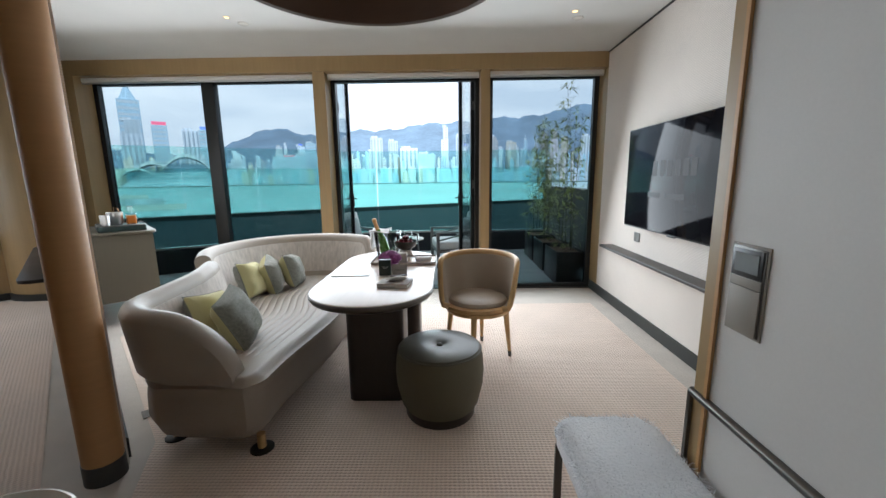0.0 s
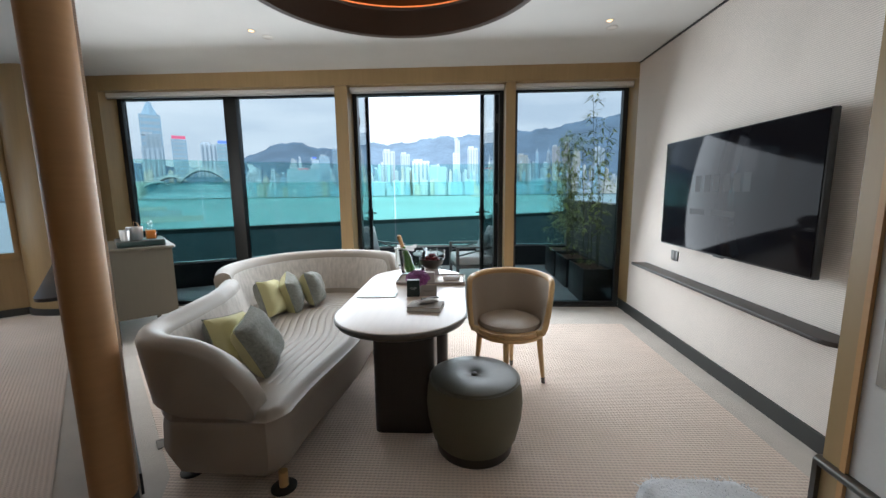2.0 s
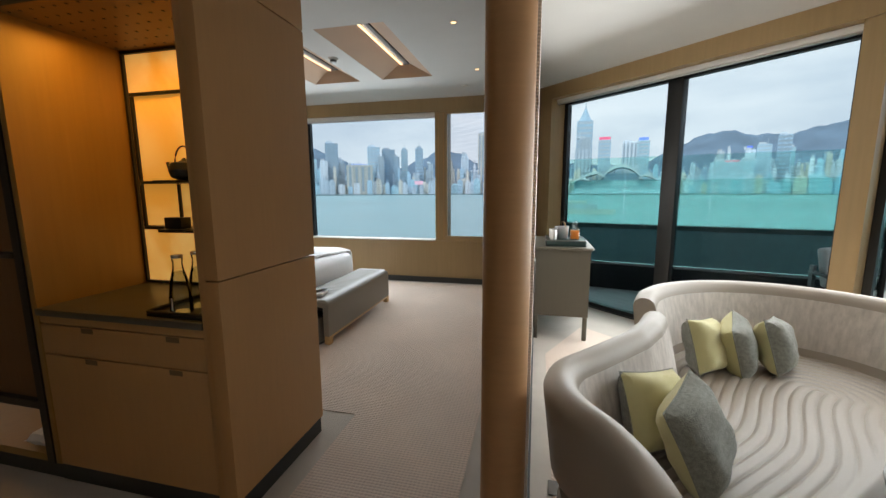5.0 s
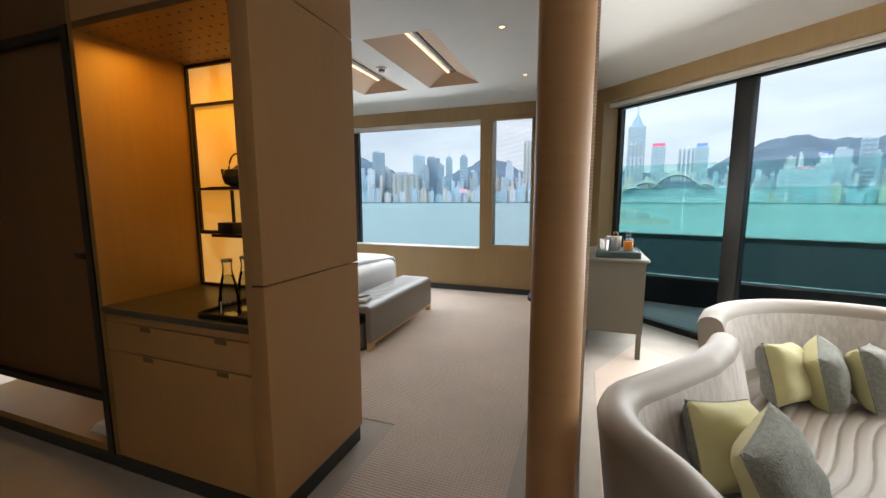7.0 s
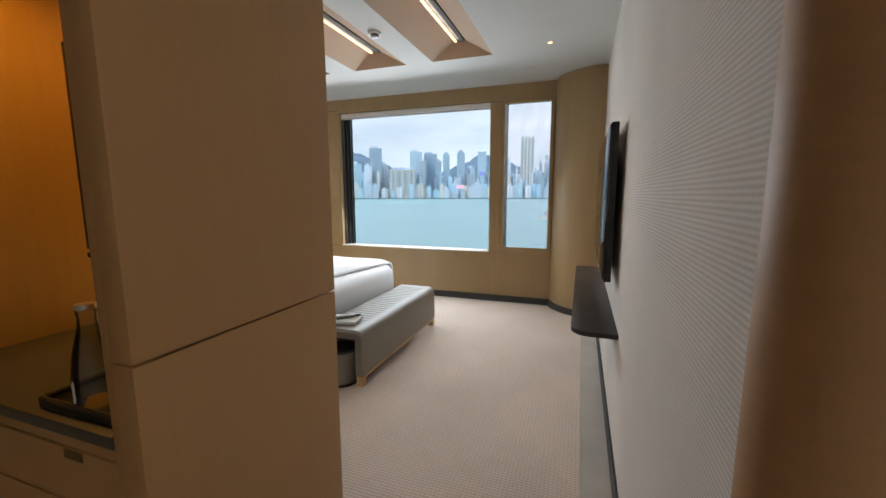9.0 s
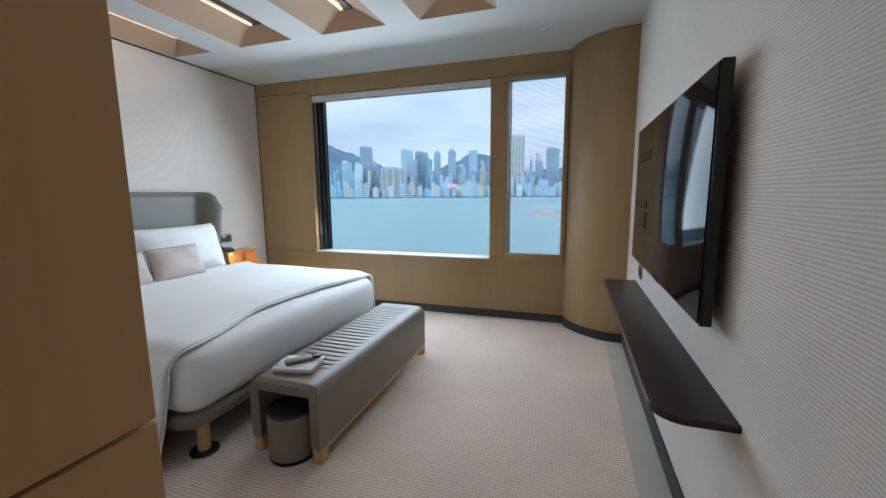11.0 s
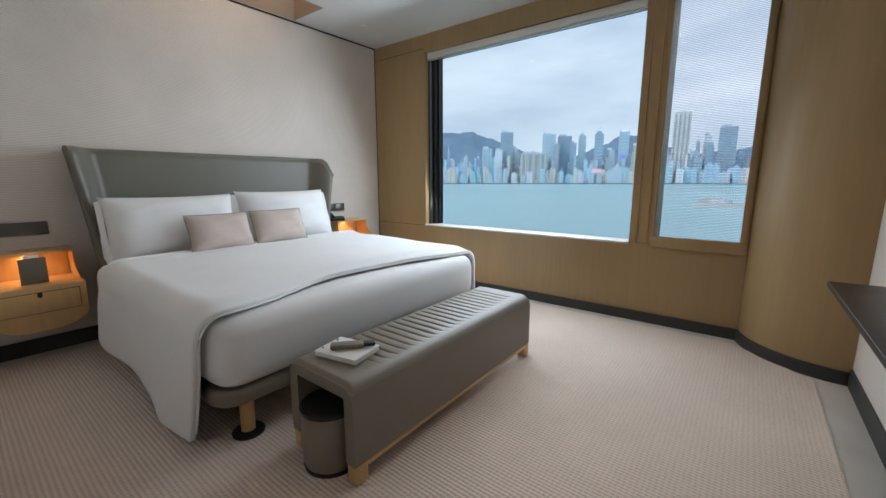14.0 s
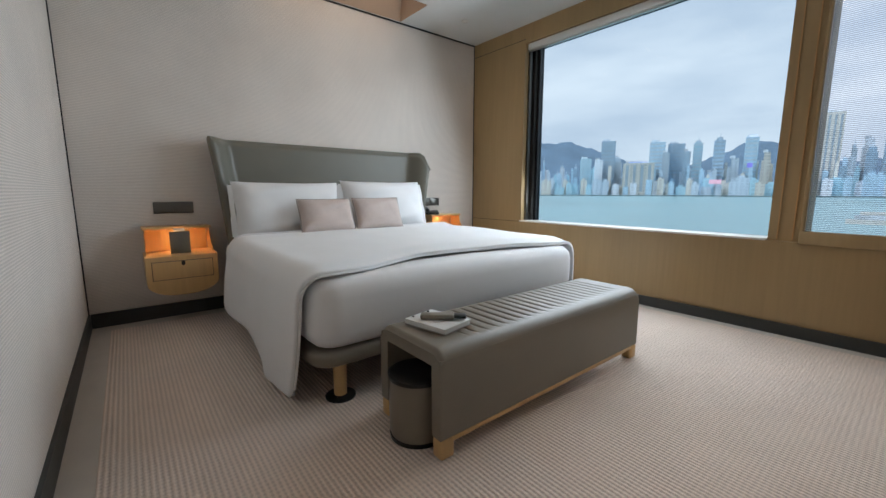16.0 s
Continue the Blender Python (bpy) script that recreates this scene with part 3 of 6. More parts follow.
p = part("mesh_screen", box(B(), -1.048, -0.475, 7.135, 7.139, 0.755, 2.605), "mesh", sw, "fine grey mesh screen", smooth=False)
p.visible_shadow = False
part("mullion_groove", box(box(B(), -1.20, -1.192, 7.142, 7.152, 0.69, 2.64), -1.115, -1.107, 7.142, 7.152, 0.69, 2.64), "lam", sw)

# ---- balcony, roof and harbour ----
deck = tagged(new("balcony_deck"), "grey timber balcony deck", kind="structure")
deck.matrix_basis = OUT
part("bed", box(B(), -5.0, 2.0, 5.18, 8.3, -0.16, -0.055), "deckgap", deck, "dark joists")
_b = box(B(), -5.0, 2.0, 0, 0.138, -0.053, -0.03, 0.003, 1)
_me = bpy.data.meshes.new("board")
_b.to_mesh(_me)
_b.free()
_me.materials.append(MAT["deck"])
for k in range(21):
    part("board", _me, None, deck, at=pose(0, 5.19 + 0.146 * k, 0))
RAIL = [(-5.0, 5.7), (-1.35, 7.88), (1.95, 7.98)]


def along(a, b, s, off=0.0):
    d = Vector((b[0] - a[0], b[1] - a[1]))
    n = Vector((-d.y, d.x)).normalized()
    return (a[0] + d.x * s + n.x * off, a[1] + d.y * s + n.y * off)


bal = tagged(new("balustrade"), "teal-tinted glass balustrade on a dark curb", kind="structure")
bal.matrix_basis = OUT
for a, b, n in ((RAIL[0], RAIL[1], 4), (RAIL[1], RAIL[2], 4)):
    part("curb", prism(B(), [along(a, b, 0), along(a, b, 1), along(a, b, 1, 0.16), along(a, b, 0, 0.16)], -0.16, 0.34, 0.006), "curb", bal, "dark curb")
    part("shoe", prism(B(), [along(a, b, 0, 0.03), along(a, b, 1, 0.03), along(a, b, 1, 0.10), along(a, b, 0, 0.10)], 0.341, 0.375), "steel", bal, "pale metal glazing shoe")
    for k in range(n):
        s0, s1 = k / n + 0.0006, (k + 1) / n - 0.0006
        p = part("glass_panel", prism(B(), [along(a, b, s0, 0.05), along(a, b, s1, 0.05), along(a, b, s1, 0.066), along(a, b, s0, 0.066)], 0.376, 1.93), "teal", bal, "teal-tinted glass panel", smooth=False)
        p.visible_shadow = False
        p = part("inner_pane", prism(B(), [along(a, b, s0, 0.032), along(a, b, s1, 0.032), along(a, b, s1, 0.044), along(a, b, s0, 0.044)], 0.376, 1.60), "teal", bal, "teal-tinted inner glass pane", smooth=False)
        p.visible_shadow = False
wbox("balcony_side_wall", 1.96, 2.14, 5.17, 8.2, -0.16, 1.22, M("grey_render", (0.20, 0.21, 0.205), 0.8, var=0.1, bump=0.2, bscale=80), "grey rendered balcony side wall", OUT)
wbox("balcony_end_wall", -4.95, -4.6, 4.9, 5.17, -0.16, 2.7, "curb", "dark facade at the end of the balcony", OUT)
poly("podium_roof", [(-5.6, 5.7), (-1.3, 8.1), (2.2, 8.2), (2.4, 5.2), (16, 5.2), (16, 31), (9.6, 27.4), (-2.7, 20.7), (-12.4, 14.6), (-6.5, 6.3)], -0.9, -0.12, "roof", "dark grey-green podium roof", OUT)
poly("podium_edge", [(9.6, 27.4), (9.4, 27.8), (-12.6, 15.0), (-12.4, 14.6)], -0.12, 0.05, "curb", "dark roof edge", OUT)

MAT["harbour"] = M("harbour_water", (0.36, 0.58, 0.60), 0.35, var=0.25, vscale=0.004, bump=0.0)
_n, _l = MAT["harbour"].node_tree.nodes, MAT["harbour"].node_tree.links
_tc, _no, _bp = _n.new("ShaderNodeTexCoord"), _n.new("ShaderNodeTexNoise"), _n.new("ShaderNodeBump")
_no.inputs["Scale"].default_value, _no.inputs["Detail"].default_value = 0.09, 6
_bp.inputs["Strength"].default_value, _bp.inputs["Distance"].default_value = 0.45, 1.4
_l.new(_tc.outputs["Object"], _no.inputs["Vector"])
_l.new(_no.outputs["Fac"], _bp.inputs["Height"])
_l.new(_bp.outputs["Normal"], _n["Principled BSDF"].inputs["Normal"])
WZ = -12.0
bm = B()
bmesh.ops.create_circle(bm, cap_ends=True, segments=96, radius=4800)
bm.transform(pose(0, 0, WZ))
structure("water", bm, "harbour", "blue-green harbour water")


def polar(az, r):
    """A place at a bearing (degrees, left of +y) and distance."""
    return Vector((-r * math.sin(radians(az)), r * math.cos(radians(az)), 0))


def ridge(az):
    e = 2.2
    for c, w, h in ((34.5, 8, 4.0), (13, 5, 3.4), (22, 4, 0.5), (-3, 8, 1.6), (-21, 6.5, 4.4), (-31, 5, 3.2), (-40, 7, 4.6), (-50, 7, 4.4), (-62, 9, 6.0), (-75, 10, 5), (52, 12, 3)):
        e += h * math.exp(-((az - c) / w) ** 2)
    return e + 0.12 * math.sin(az * 1.9) + 0.07 * math.sin(az * 4.7 + 1) + 0.05 * math.sin(az * 11.3)


# the hills' blue is distance haze put into their base colour
MAT["hill"] = M("hazy_wooded_hill", (0.19, 0.28, 0.38), 0.95, var=0.22, vscale=0.006, bscale=0.05)
bm = B()
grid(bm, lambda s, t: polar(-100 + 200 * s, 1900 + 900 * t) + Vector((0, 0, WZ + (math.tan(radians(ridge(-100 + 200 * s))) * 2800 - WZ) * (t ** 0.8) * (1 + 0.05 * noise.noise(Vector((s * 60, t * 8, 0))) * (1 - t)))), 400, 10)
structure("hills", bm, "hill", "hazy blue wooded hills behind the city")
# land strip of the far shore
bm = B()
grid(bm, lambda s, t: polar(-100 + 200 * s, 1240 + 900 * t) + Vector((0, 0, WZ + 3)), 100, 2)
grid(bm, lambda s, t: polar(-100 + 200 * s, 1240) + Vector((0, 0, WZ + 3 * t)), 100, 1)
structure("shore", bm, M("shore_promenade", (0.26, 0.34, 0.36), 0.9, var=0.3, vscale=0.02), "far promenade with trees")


def tower_mat(name, col, pitch, dark):
    """Facade with rows of windows: storeys in z and bays around."""
    m = M(name, col, 0.55, var=0.08, vscale=0.01, bscale=0.2, rand=0.18)
    n, l = m.node_tree.nodes, m.node_tree.links
    tc, w, w2, mx, k = n.new("ShaderNodeTexCoord"), n.new("ShaderNodeTexWave"), n.new("ShaderNodeTexWave"), n.new("ShaderNodeMath"), n.new("ShaderNodeMapRange")
    w.bands_direction, w2.bands_direction = "Z", "X"
    w.inputs["Scale"].default_value, w2.inputs["Scale"].default_value = 0.31416 / pitch, 0.31416 / (pitch * 1.3)
    for q in (w, w2):
        l.new(tc.outputs["Object"], q.inputs["Vector"])
    mx.operation = "MULTIPLY"
    l.new(w.outputs["Fac"], mx.inputs[0])
    l.new(w2.outputs["Fac"], mx.inputs[1])
    k.inputs["From Min"].default_value, k.inputs["From Max"].default_value = 0.25, 0.5
    k.inputs["To Min"].default_value, k.inputs["To Max"].default_value = 1.0, dark
    l.new(mx.outputs[0], k.inputs["Value"])
    b = n["Principled BSDF"]
    old = b.inputs["Base Color"].links[0].from_socket
    v = n.new("ShaderNodeVectorMath")
    v.operation = "SCALE"
    l.new(old, v.inputs[0])
    l.new(k.outputs["Result"], v.inputs["Scale"])
    l.new(v.outputs["Vector"], b.inputs["Base Color"])
    return m


# distance haze is mixed into the facade and band colours: paler and bluer
TOWER = [tower_mat("hazy_white_concrete_facade", (0.80, 0.86, 0.92), 9, 0.74), tower_mat("hazy_blue_glass_facade", (0.52, 0.72, 0.86), 10, 0.84), tower_mat("hazy_grey_facade", (0.64, 0.75, 0.84), 8, 0.78),
         tower_mat("hazy_sand_facade", (0.78, 0.75, 0.68), 9, 0.72), tower_mat("hazy_teal_glass_facade", (0.50, 0.74, 0.84), 11, 0.84), tower_mat("hazy_dark_glass_facade", (0.46, 0.62, 0.76), 10, 0.84), tower_mat("hazy_rose_facade", (0.62, 0.61, 0.64), 9, 0.76)]
BAND = [M("hazy_window_band", (0.42, 0.50, 0.57), 0.4, var=0.1, vscale=0.02), M("hazy_spandrel_band", (0.60, 0.68, 0.74), 0.6, var=0.06, vscale=0.02)]


def tower(az, width, elev, dist, mat, top=0, depth=None, label="high-rise office tower across the harbour", bands=0):
    """A high-rise: shaft with a set-back, roof works and storey bands; bearing, width and top in degrees."""
    w = math.tan(radians(width)) * dist
    h = math.tan(radians(elev)) * dist - WZ
    d = depth or w
    t = thing("high_rise", label, "building", Matrix.Translation((0, 0, WZ + 2)) @ Matrix.Translation(polar(az, dist)) @ pose(0, 0, 0, 0, 0, az), group="skyline")
    k = (az * 7.3) % 1.0
    cut = h - 4 - (h * 0.22 * k if k > 0.35 and not bands else 0)
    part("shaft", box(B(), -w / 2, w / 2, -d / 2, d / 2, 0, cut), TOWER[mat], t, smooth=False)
    if cut < h - 5:
        o = w * (0.24 * k - 0.12)
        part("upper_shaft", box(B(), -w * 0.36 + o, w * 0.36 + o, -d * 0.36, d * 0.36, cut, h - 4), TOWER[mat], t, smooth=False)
    if h > 60 and w > 28 and mat in (0, 2, 3, 6):
        for x in (-0.36, -0.12, 0.12, 0.36):
            part("window_recess", box(B(), x * w - w * 0.045, x * w + w * 0.045, -d / 2 - 0.6, -d / 2 + 0.2, 10, cut - 6), BAND[0], t, "dark column of windows", smooth=False)
    for i in range(bands):
        z = (h - 8) * (i + 0.6) / bands
        part("window_band", box(B(), -w * 0.47, w * 0.47, -d / 2 - 0.5, -d / 2 + 0.2, z, z + (h - 8) / bands * 0.45), BAND[1 if mat in (1, 4) else 0], t, "band of windows", smooth=False)
    if top == 1:
        part("roof_works", box(box(B(), -w * 0.3, w * 0.25, -d * 0.3, d * 0.3, h - 4, h + 4), -0.6, 0.6, -1, 1, h + 4, h + 16), TOWER[2], t, smooth=False)
    elif top == 2:
        part("crown", cyl(cyl(B(), w * 0.42, h - 4, h + w * 0.75, seg=4, r2=w * 0.06), 2.2, h + w * 0.7, h + w * 1.5, seg=6, r2=0.5), TOWER[1], t, "pointed crown with mast", smooth=False)
    else:
        part("roof_works", box(B(), -w * 0.42, w * 0.1, -d * 0.3, d * 0.3, h - 4, h + 3), TOWER[0], t, smooth=False)
    return t


rnd = random.Random(7)
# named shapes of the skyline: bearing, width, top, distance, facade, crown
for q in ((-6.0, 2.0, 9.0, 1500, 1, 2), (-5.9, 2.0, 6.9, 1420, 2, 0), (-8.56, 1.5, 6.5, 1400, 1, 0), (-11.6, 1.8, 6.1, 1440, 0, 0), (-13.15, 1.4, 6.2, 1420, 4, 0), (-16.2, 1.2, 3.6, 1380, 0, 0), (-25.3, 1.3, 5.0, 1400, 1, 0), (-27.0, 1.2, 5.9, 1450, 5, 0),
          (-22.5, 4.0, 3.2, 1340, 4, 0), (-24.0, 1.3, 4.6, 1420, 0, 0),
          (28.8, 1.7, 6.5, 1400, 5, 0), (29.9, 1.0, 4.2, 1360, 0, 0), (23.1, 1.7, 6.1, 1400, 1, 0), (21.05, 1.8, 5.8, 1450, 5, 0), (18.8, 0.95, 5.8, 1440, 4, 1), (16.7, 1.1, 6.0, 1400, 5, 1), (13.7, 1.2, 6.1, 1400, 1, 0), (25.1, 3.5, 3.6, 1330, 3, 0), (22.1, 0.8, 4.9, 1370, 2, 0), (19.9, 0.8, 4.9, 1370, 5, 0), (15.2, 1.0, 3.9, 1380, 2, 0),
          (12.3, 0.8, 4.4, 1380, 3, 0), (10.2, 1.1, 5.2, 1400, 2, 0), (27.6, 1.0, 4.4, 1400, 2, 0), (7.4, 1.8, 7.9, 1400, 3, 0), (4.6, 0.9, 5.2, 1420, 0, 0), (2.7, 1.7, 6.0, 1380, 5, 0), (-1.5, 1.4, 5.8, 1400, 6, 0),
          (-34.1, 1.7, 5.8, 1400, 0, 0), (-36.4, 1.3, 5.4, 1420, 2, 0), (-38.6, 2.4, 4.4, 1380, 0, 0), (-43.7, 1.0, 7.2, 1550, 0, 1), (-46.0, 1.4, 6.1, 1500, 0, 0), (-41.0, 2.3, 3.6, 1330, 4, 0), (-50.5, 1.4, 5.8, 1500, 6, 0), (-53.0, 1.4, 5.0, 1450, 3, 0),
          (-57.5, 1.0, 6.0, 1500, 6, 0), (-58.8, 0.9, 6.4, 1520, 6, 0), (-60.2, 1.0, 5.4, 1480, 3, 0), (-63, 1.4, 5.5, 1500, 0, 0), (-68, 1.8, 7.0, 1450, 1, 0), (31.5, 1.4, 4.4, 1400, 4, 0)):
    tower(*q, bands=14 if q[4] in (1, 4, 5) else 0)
az = 66.0
while az > -76:
    wdt = rnd.uniform(0.35, 0.8)
    env = 2.9 + 0.8 * math.sin(az * 0.21 + 1) + (0.7 if -60 < az < -8 else 0)
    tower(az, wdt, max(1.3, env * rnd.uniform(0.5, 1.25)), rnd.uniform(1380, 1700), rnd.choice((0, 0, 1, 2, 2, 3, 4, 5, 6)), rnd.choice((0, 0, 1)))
    az -= wdt * rnd.uniform(0.8, 1.5)

# lower blocks between the towers and along the waterfront, too many and too small to count
bm = B()
az = 64.0
while az > -75:
    for near in (False, True):
        wdt = rnd.uniform(0.25, 0.55) if not near else rnd.uniform(0.5, 1.3)
        dist = rnd.uniform(1330, 1500) if not near else rnd.uniform(1290, 1325)
        e = rnd.uniform(1.5, 3.3) + (0.6 if -60 < az < -30 else 0) if not near else rnd.uniform(0.5, 1.6)
        w, h = math.tan(radians(wdt)) * dist, math.tan(radians(e)) * dist - WZ
        m = Matrix.Translation(polar(az + rnd.uniform(-0.3, 0.3), dist)) @ pose(0, 0, WZ + 2, 0, 0, az)
        n0 = len(bm.faces)
        box(bm, -w / 2, w / 2, -12, 12, 0, h, m=m)
        box(bm, -w * 0.3, w * 0.15, -6, 6, h, h + rnd.uniform(2, 6), m=m)
        bm.faces.ensure_lookup_table()
        mi = rnd.randrange(5)
        for f in bm.faces[n0:]:
            f.material_index = mi
    az -= rnd.uniform(0.45, 0.95)
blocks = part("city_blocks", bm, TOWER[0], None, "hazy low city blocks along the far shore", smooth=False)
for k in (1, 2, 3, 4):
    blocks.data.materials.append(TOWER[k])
tagged(blocks, kind="stuff")

# roof signs: coloured bars of light
for a, e, wd, hh, colr in ((-8.56, 6.75, 1.4, 0.36, (1.0, 0.16, 0.28)), (-13.15, 6.45, 1.1, 0.34, (0.2, 0.35, 1.0)), (-24.0, 4.8, 0.5, 0.2, (0.15, 0.25, 1.0)), (-22.5, 3.3, 1.4, 0.15, (1.0, 0.25, 0.3)), (13.7, 6.2, 0.8, 0.25, (0.85, 0.88, 1.0)), (13.7, 3.0, 0.5, 0.5, (0.3, 0.25, 0.8)), (16.8, 1.2, 1.2, 0.5, (1.0, 0.55, 0.65)), (25.1, 3.75, 2.2, 0.1, (0.4, 0.5, 0.9))):
    d = 1270
    s = thing("roof_sign", "lit coloured sign on a roof across the harbour", "sign", Matrix.Translation(polar(a, d)) @ pose(0, 0, math.tan(radians(e)) * d, 0, 0, a), group="roof signs")
    w = math.tan(radians(wd)) * d
    part("panel", box(B(), -w / 2, w / 2, 0, 2, -hh * 11, hh * 11), glow("sign_light", colr, 0.7), s, "coloured light panel", smooth=False)

# exhibition hall with winged roof on the waterfront
hall = thing("exhibition_hall", "low waterfront exhibition hall with sweeping curved roofs", "building", Matrix.Translation(polar(-10.6, 1265)) @ pose(0, 0, WZ + 2, 0, 0, -11.2))
for k in range(5):
    part("terrace", box(B(), -135 + 9 * k, 135 - 9 * k, -20 + 3 * k, 60, 8 * k, 8 * k + 4.5), TOWER[0], hall, smooth=False)
    part("window_band", box(B(), -130 + 9 * k, 130 - 9 * k, -17 + 3 * k, 58, 8 * k + 4.5, 8 * k + 8), TOWER[4], hall, "dark window band", smooth=False)
part("glass_front", box(B(), -44, 52, -2, 60, 40, 58), TOWER[5], hall, "curved glass front", smooth=False)
MAT["metalroof"] = M("pale_metal_roof", (0.80, 0.83, 0.84), 0.5, 0.0)
XZ = Matrix(((1, 0, 0, 0), (0, 0, 1, 0), (0, 1, 0, 0), (0, 0, 0, 1)))
for x0, x1, zz, rise, deep in ((-50, 58, 42, 42, 8), (-104, -30, 40, 24, 7), (44, 92, 36, 20, 6), (-128, -70, 30, 18, 5)):
    top_ = [(x0 + (x1 - x0) * k / 20, zz + rise * math.sin(math.pi * k / 20) ** 0.85) for k in range(21)]
    low_ = [(x, z - deep * math.sin(math.pi * min(max((x - x0) / (x1 - x0), 0.02), 0.98)) - 1) for x, z in reversed(top_)]
    part("roof_wing", prism(B(), top_ + low_, -34, 60, 0, XZ), "metalroof", hall, "sweeping pale metal roof", smooth=False)


def ferry(az, dist, s, label):
    t = thing("ferry", label, "boat", Matrix.Translation(polar(az, dist)) @ pose(0, 0, WZ, 0, 0, az))
    part("hull", prism(B(), [(-13 * s, -3 * s), (10 * s, -3 * s), (16 * s, 0), (10 * s, 3 * s), (-13 * s, 3 * s)], 0, 2.4 * s), "white", t)
    part("cabin", box(B(), -10 * s, 8 * s, -2.4 * s, 2.4 * s, 2.4 * s, 5 * s, 0.3), TOWER[0], t)
    part("top_deck", box(B(), -8 * s, 3 * s, -2 * s, 2 * s, 5 * s, 6.6 * s, 0.3), "white", t)


ferry(-5.9, 238, 1.15, "white passenger ferry on the harbour")
ferry(-47, 1000, 1.6, "white ferry far out on the harbour")
ferry(3.1, 235, 0.75, "white pier boat on the harbour")

# ---- living room things ----
def smoothstep(a, b, x):
    q = min(max((x - a) / (b - a), 0.0), 1.0)
    return q * q * (3 - 2 * q)


SC = (-1.2, 3.58)             # centre of the round end of the sofa


def seat_left(v):
    round_part = SC[0] - math.sqrt(max(0.70 ** 2 - (v - SC[1]) ** 2, 0.0))
    near = -1.51 + 0.16 * max(0.0, (2.2 - v) / 0.2) ** 2
    return near + (round_part - near) * smoothstep(2.95, 3.15, v) if v < 3.15 else round_part


def seat_right(v):
    round_part = SC[0] + math.sqrt(max(0.70 ** 2 - (v - SC[1]) ** 2, 0.0))
    near = -0.84 + 0.10 * smoothstep(2.1, 3.1, v) - 0.10 * max(0.0, (2.12 - v) / 0.14) ** 2
    return near + (round_part - near) * smoothstep(3.45, 3.9, v) if v < 3.9 else round_part


# line that the stitching follows: straight along the seat, then a slow swing back to the eye of the swirl
SPINE = [(-1.02 + 0.04 * smoothstep(2.2, 2.9, 2.2 + 0.012 * k) - 0.15 * smoothstep(2.9, 3.62, 2.2 + 0.012 * k), 2.2 + 0.012 * k) for k in range(121)]


def groove(u, v):
    """Depth of the channel stitching: rings round the far end that run out into parallel lines."""
    d = min(math.hypot(u - a, v - b) for a, b in SPINE)
    if v < 2.28:
        return 0.0
    q = (d / 0.052 + 0.5) % 1.0
    q = min(q, 1 - q) * 0.052
    edge = smoothstep(0.0, 0.07, u - seat_left(v)) * smoothstep(0.07, 0.15, seat_right(v) - u) * smoothstep(2.28, 2.34, v)
    return edge * (0.7 * math.exp(-(q / 0.006) ** 2) + 0.3 * (1 - min(q / 0.026, 1.0)) ** 2)


sofa = thing("sofa", "taupe leather curved sofa with channel-stitched seat and woven back", "sofa", LIV)


def seat_top(s, t):
    v = 2.0 + 2.28 * t
    a, b = seat_left(v), seat_right(v)
    u = a + (b - a) * s
    e = min(u - a, b - u, (v - 2.0) * 1.2, (4.28 - v) * 1.2 + 0.02)
    drop = 0.035 * (1 - smoothstep(0, 0.07, e))
    return Vector((u, v, 0.435 - drop - 0.008 * groove(u, v)))


part("seat", grid(B(), seat_top, 190, 300, True), "leather", sofa, "channel-stitched taupe leather seat")


def ring_sheet(rows, nz):
    """Skin between plan outlines: rows of (height, inset)."""
    def f(s, t):
        k = t * (len(rows) - 1)
        i = min(int(k), len(rows) - 2)
        z = rows[i][0] + (rows[i + 1][0] - rows[i][0]) * (k - i)
        ins = rows[i][1] + (rows[i + 1][1] - rows[i][1]) * (k - i)
        q = s * 2
        if q <= 1:
            v = 2.0 + 2.28 * q
            c = Vector((seat_right(v), v))
        else:
            v = 2.0 + 2.28 * (2 - q)
            c = Vector((seat_left(v), v))
        m = Vector((-1.22, min(max(v, 2.35), 3.68)))
        d = (c - m)
        c = m + d * (1 - ins / max(d.length, 0.1))
        return Vector((c.x, c.y, z))
    return f


bm = grid(B(), ring_sheet([(0.07, 0.16), (0.085, 0.09), (0.14, 0.025), (0.22, -0.005), (0.32, 0.0), (0.375, 0.01), (0.402, 0.0)], 6), 160, 12)
_vs = list(bm.verts)
for j in range(12):
    bm.faces.new((_vs[160 * 13 + j], _vs[j], _vs[j + 1], _vs[160 * 13 + j + 1]))
bm.faces.new([_vs[13 * i] for i in range(161)])
part("base", bm, "leather", sofa, "rounded taupe leather base")


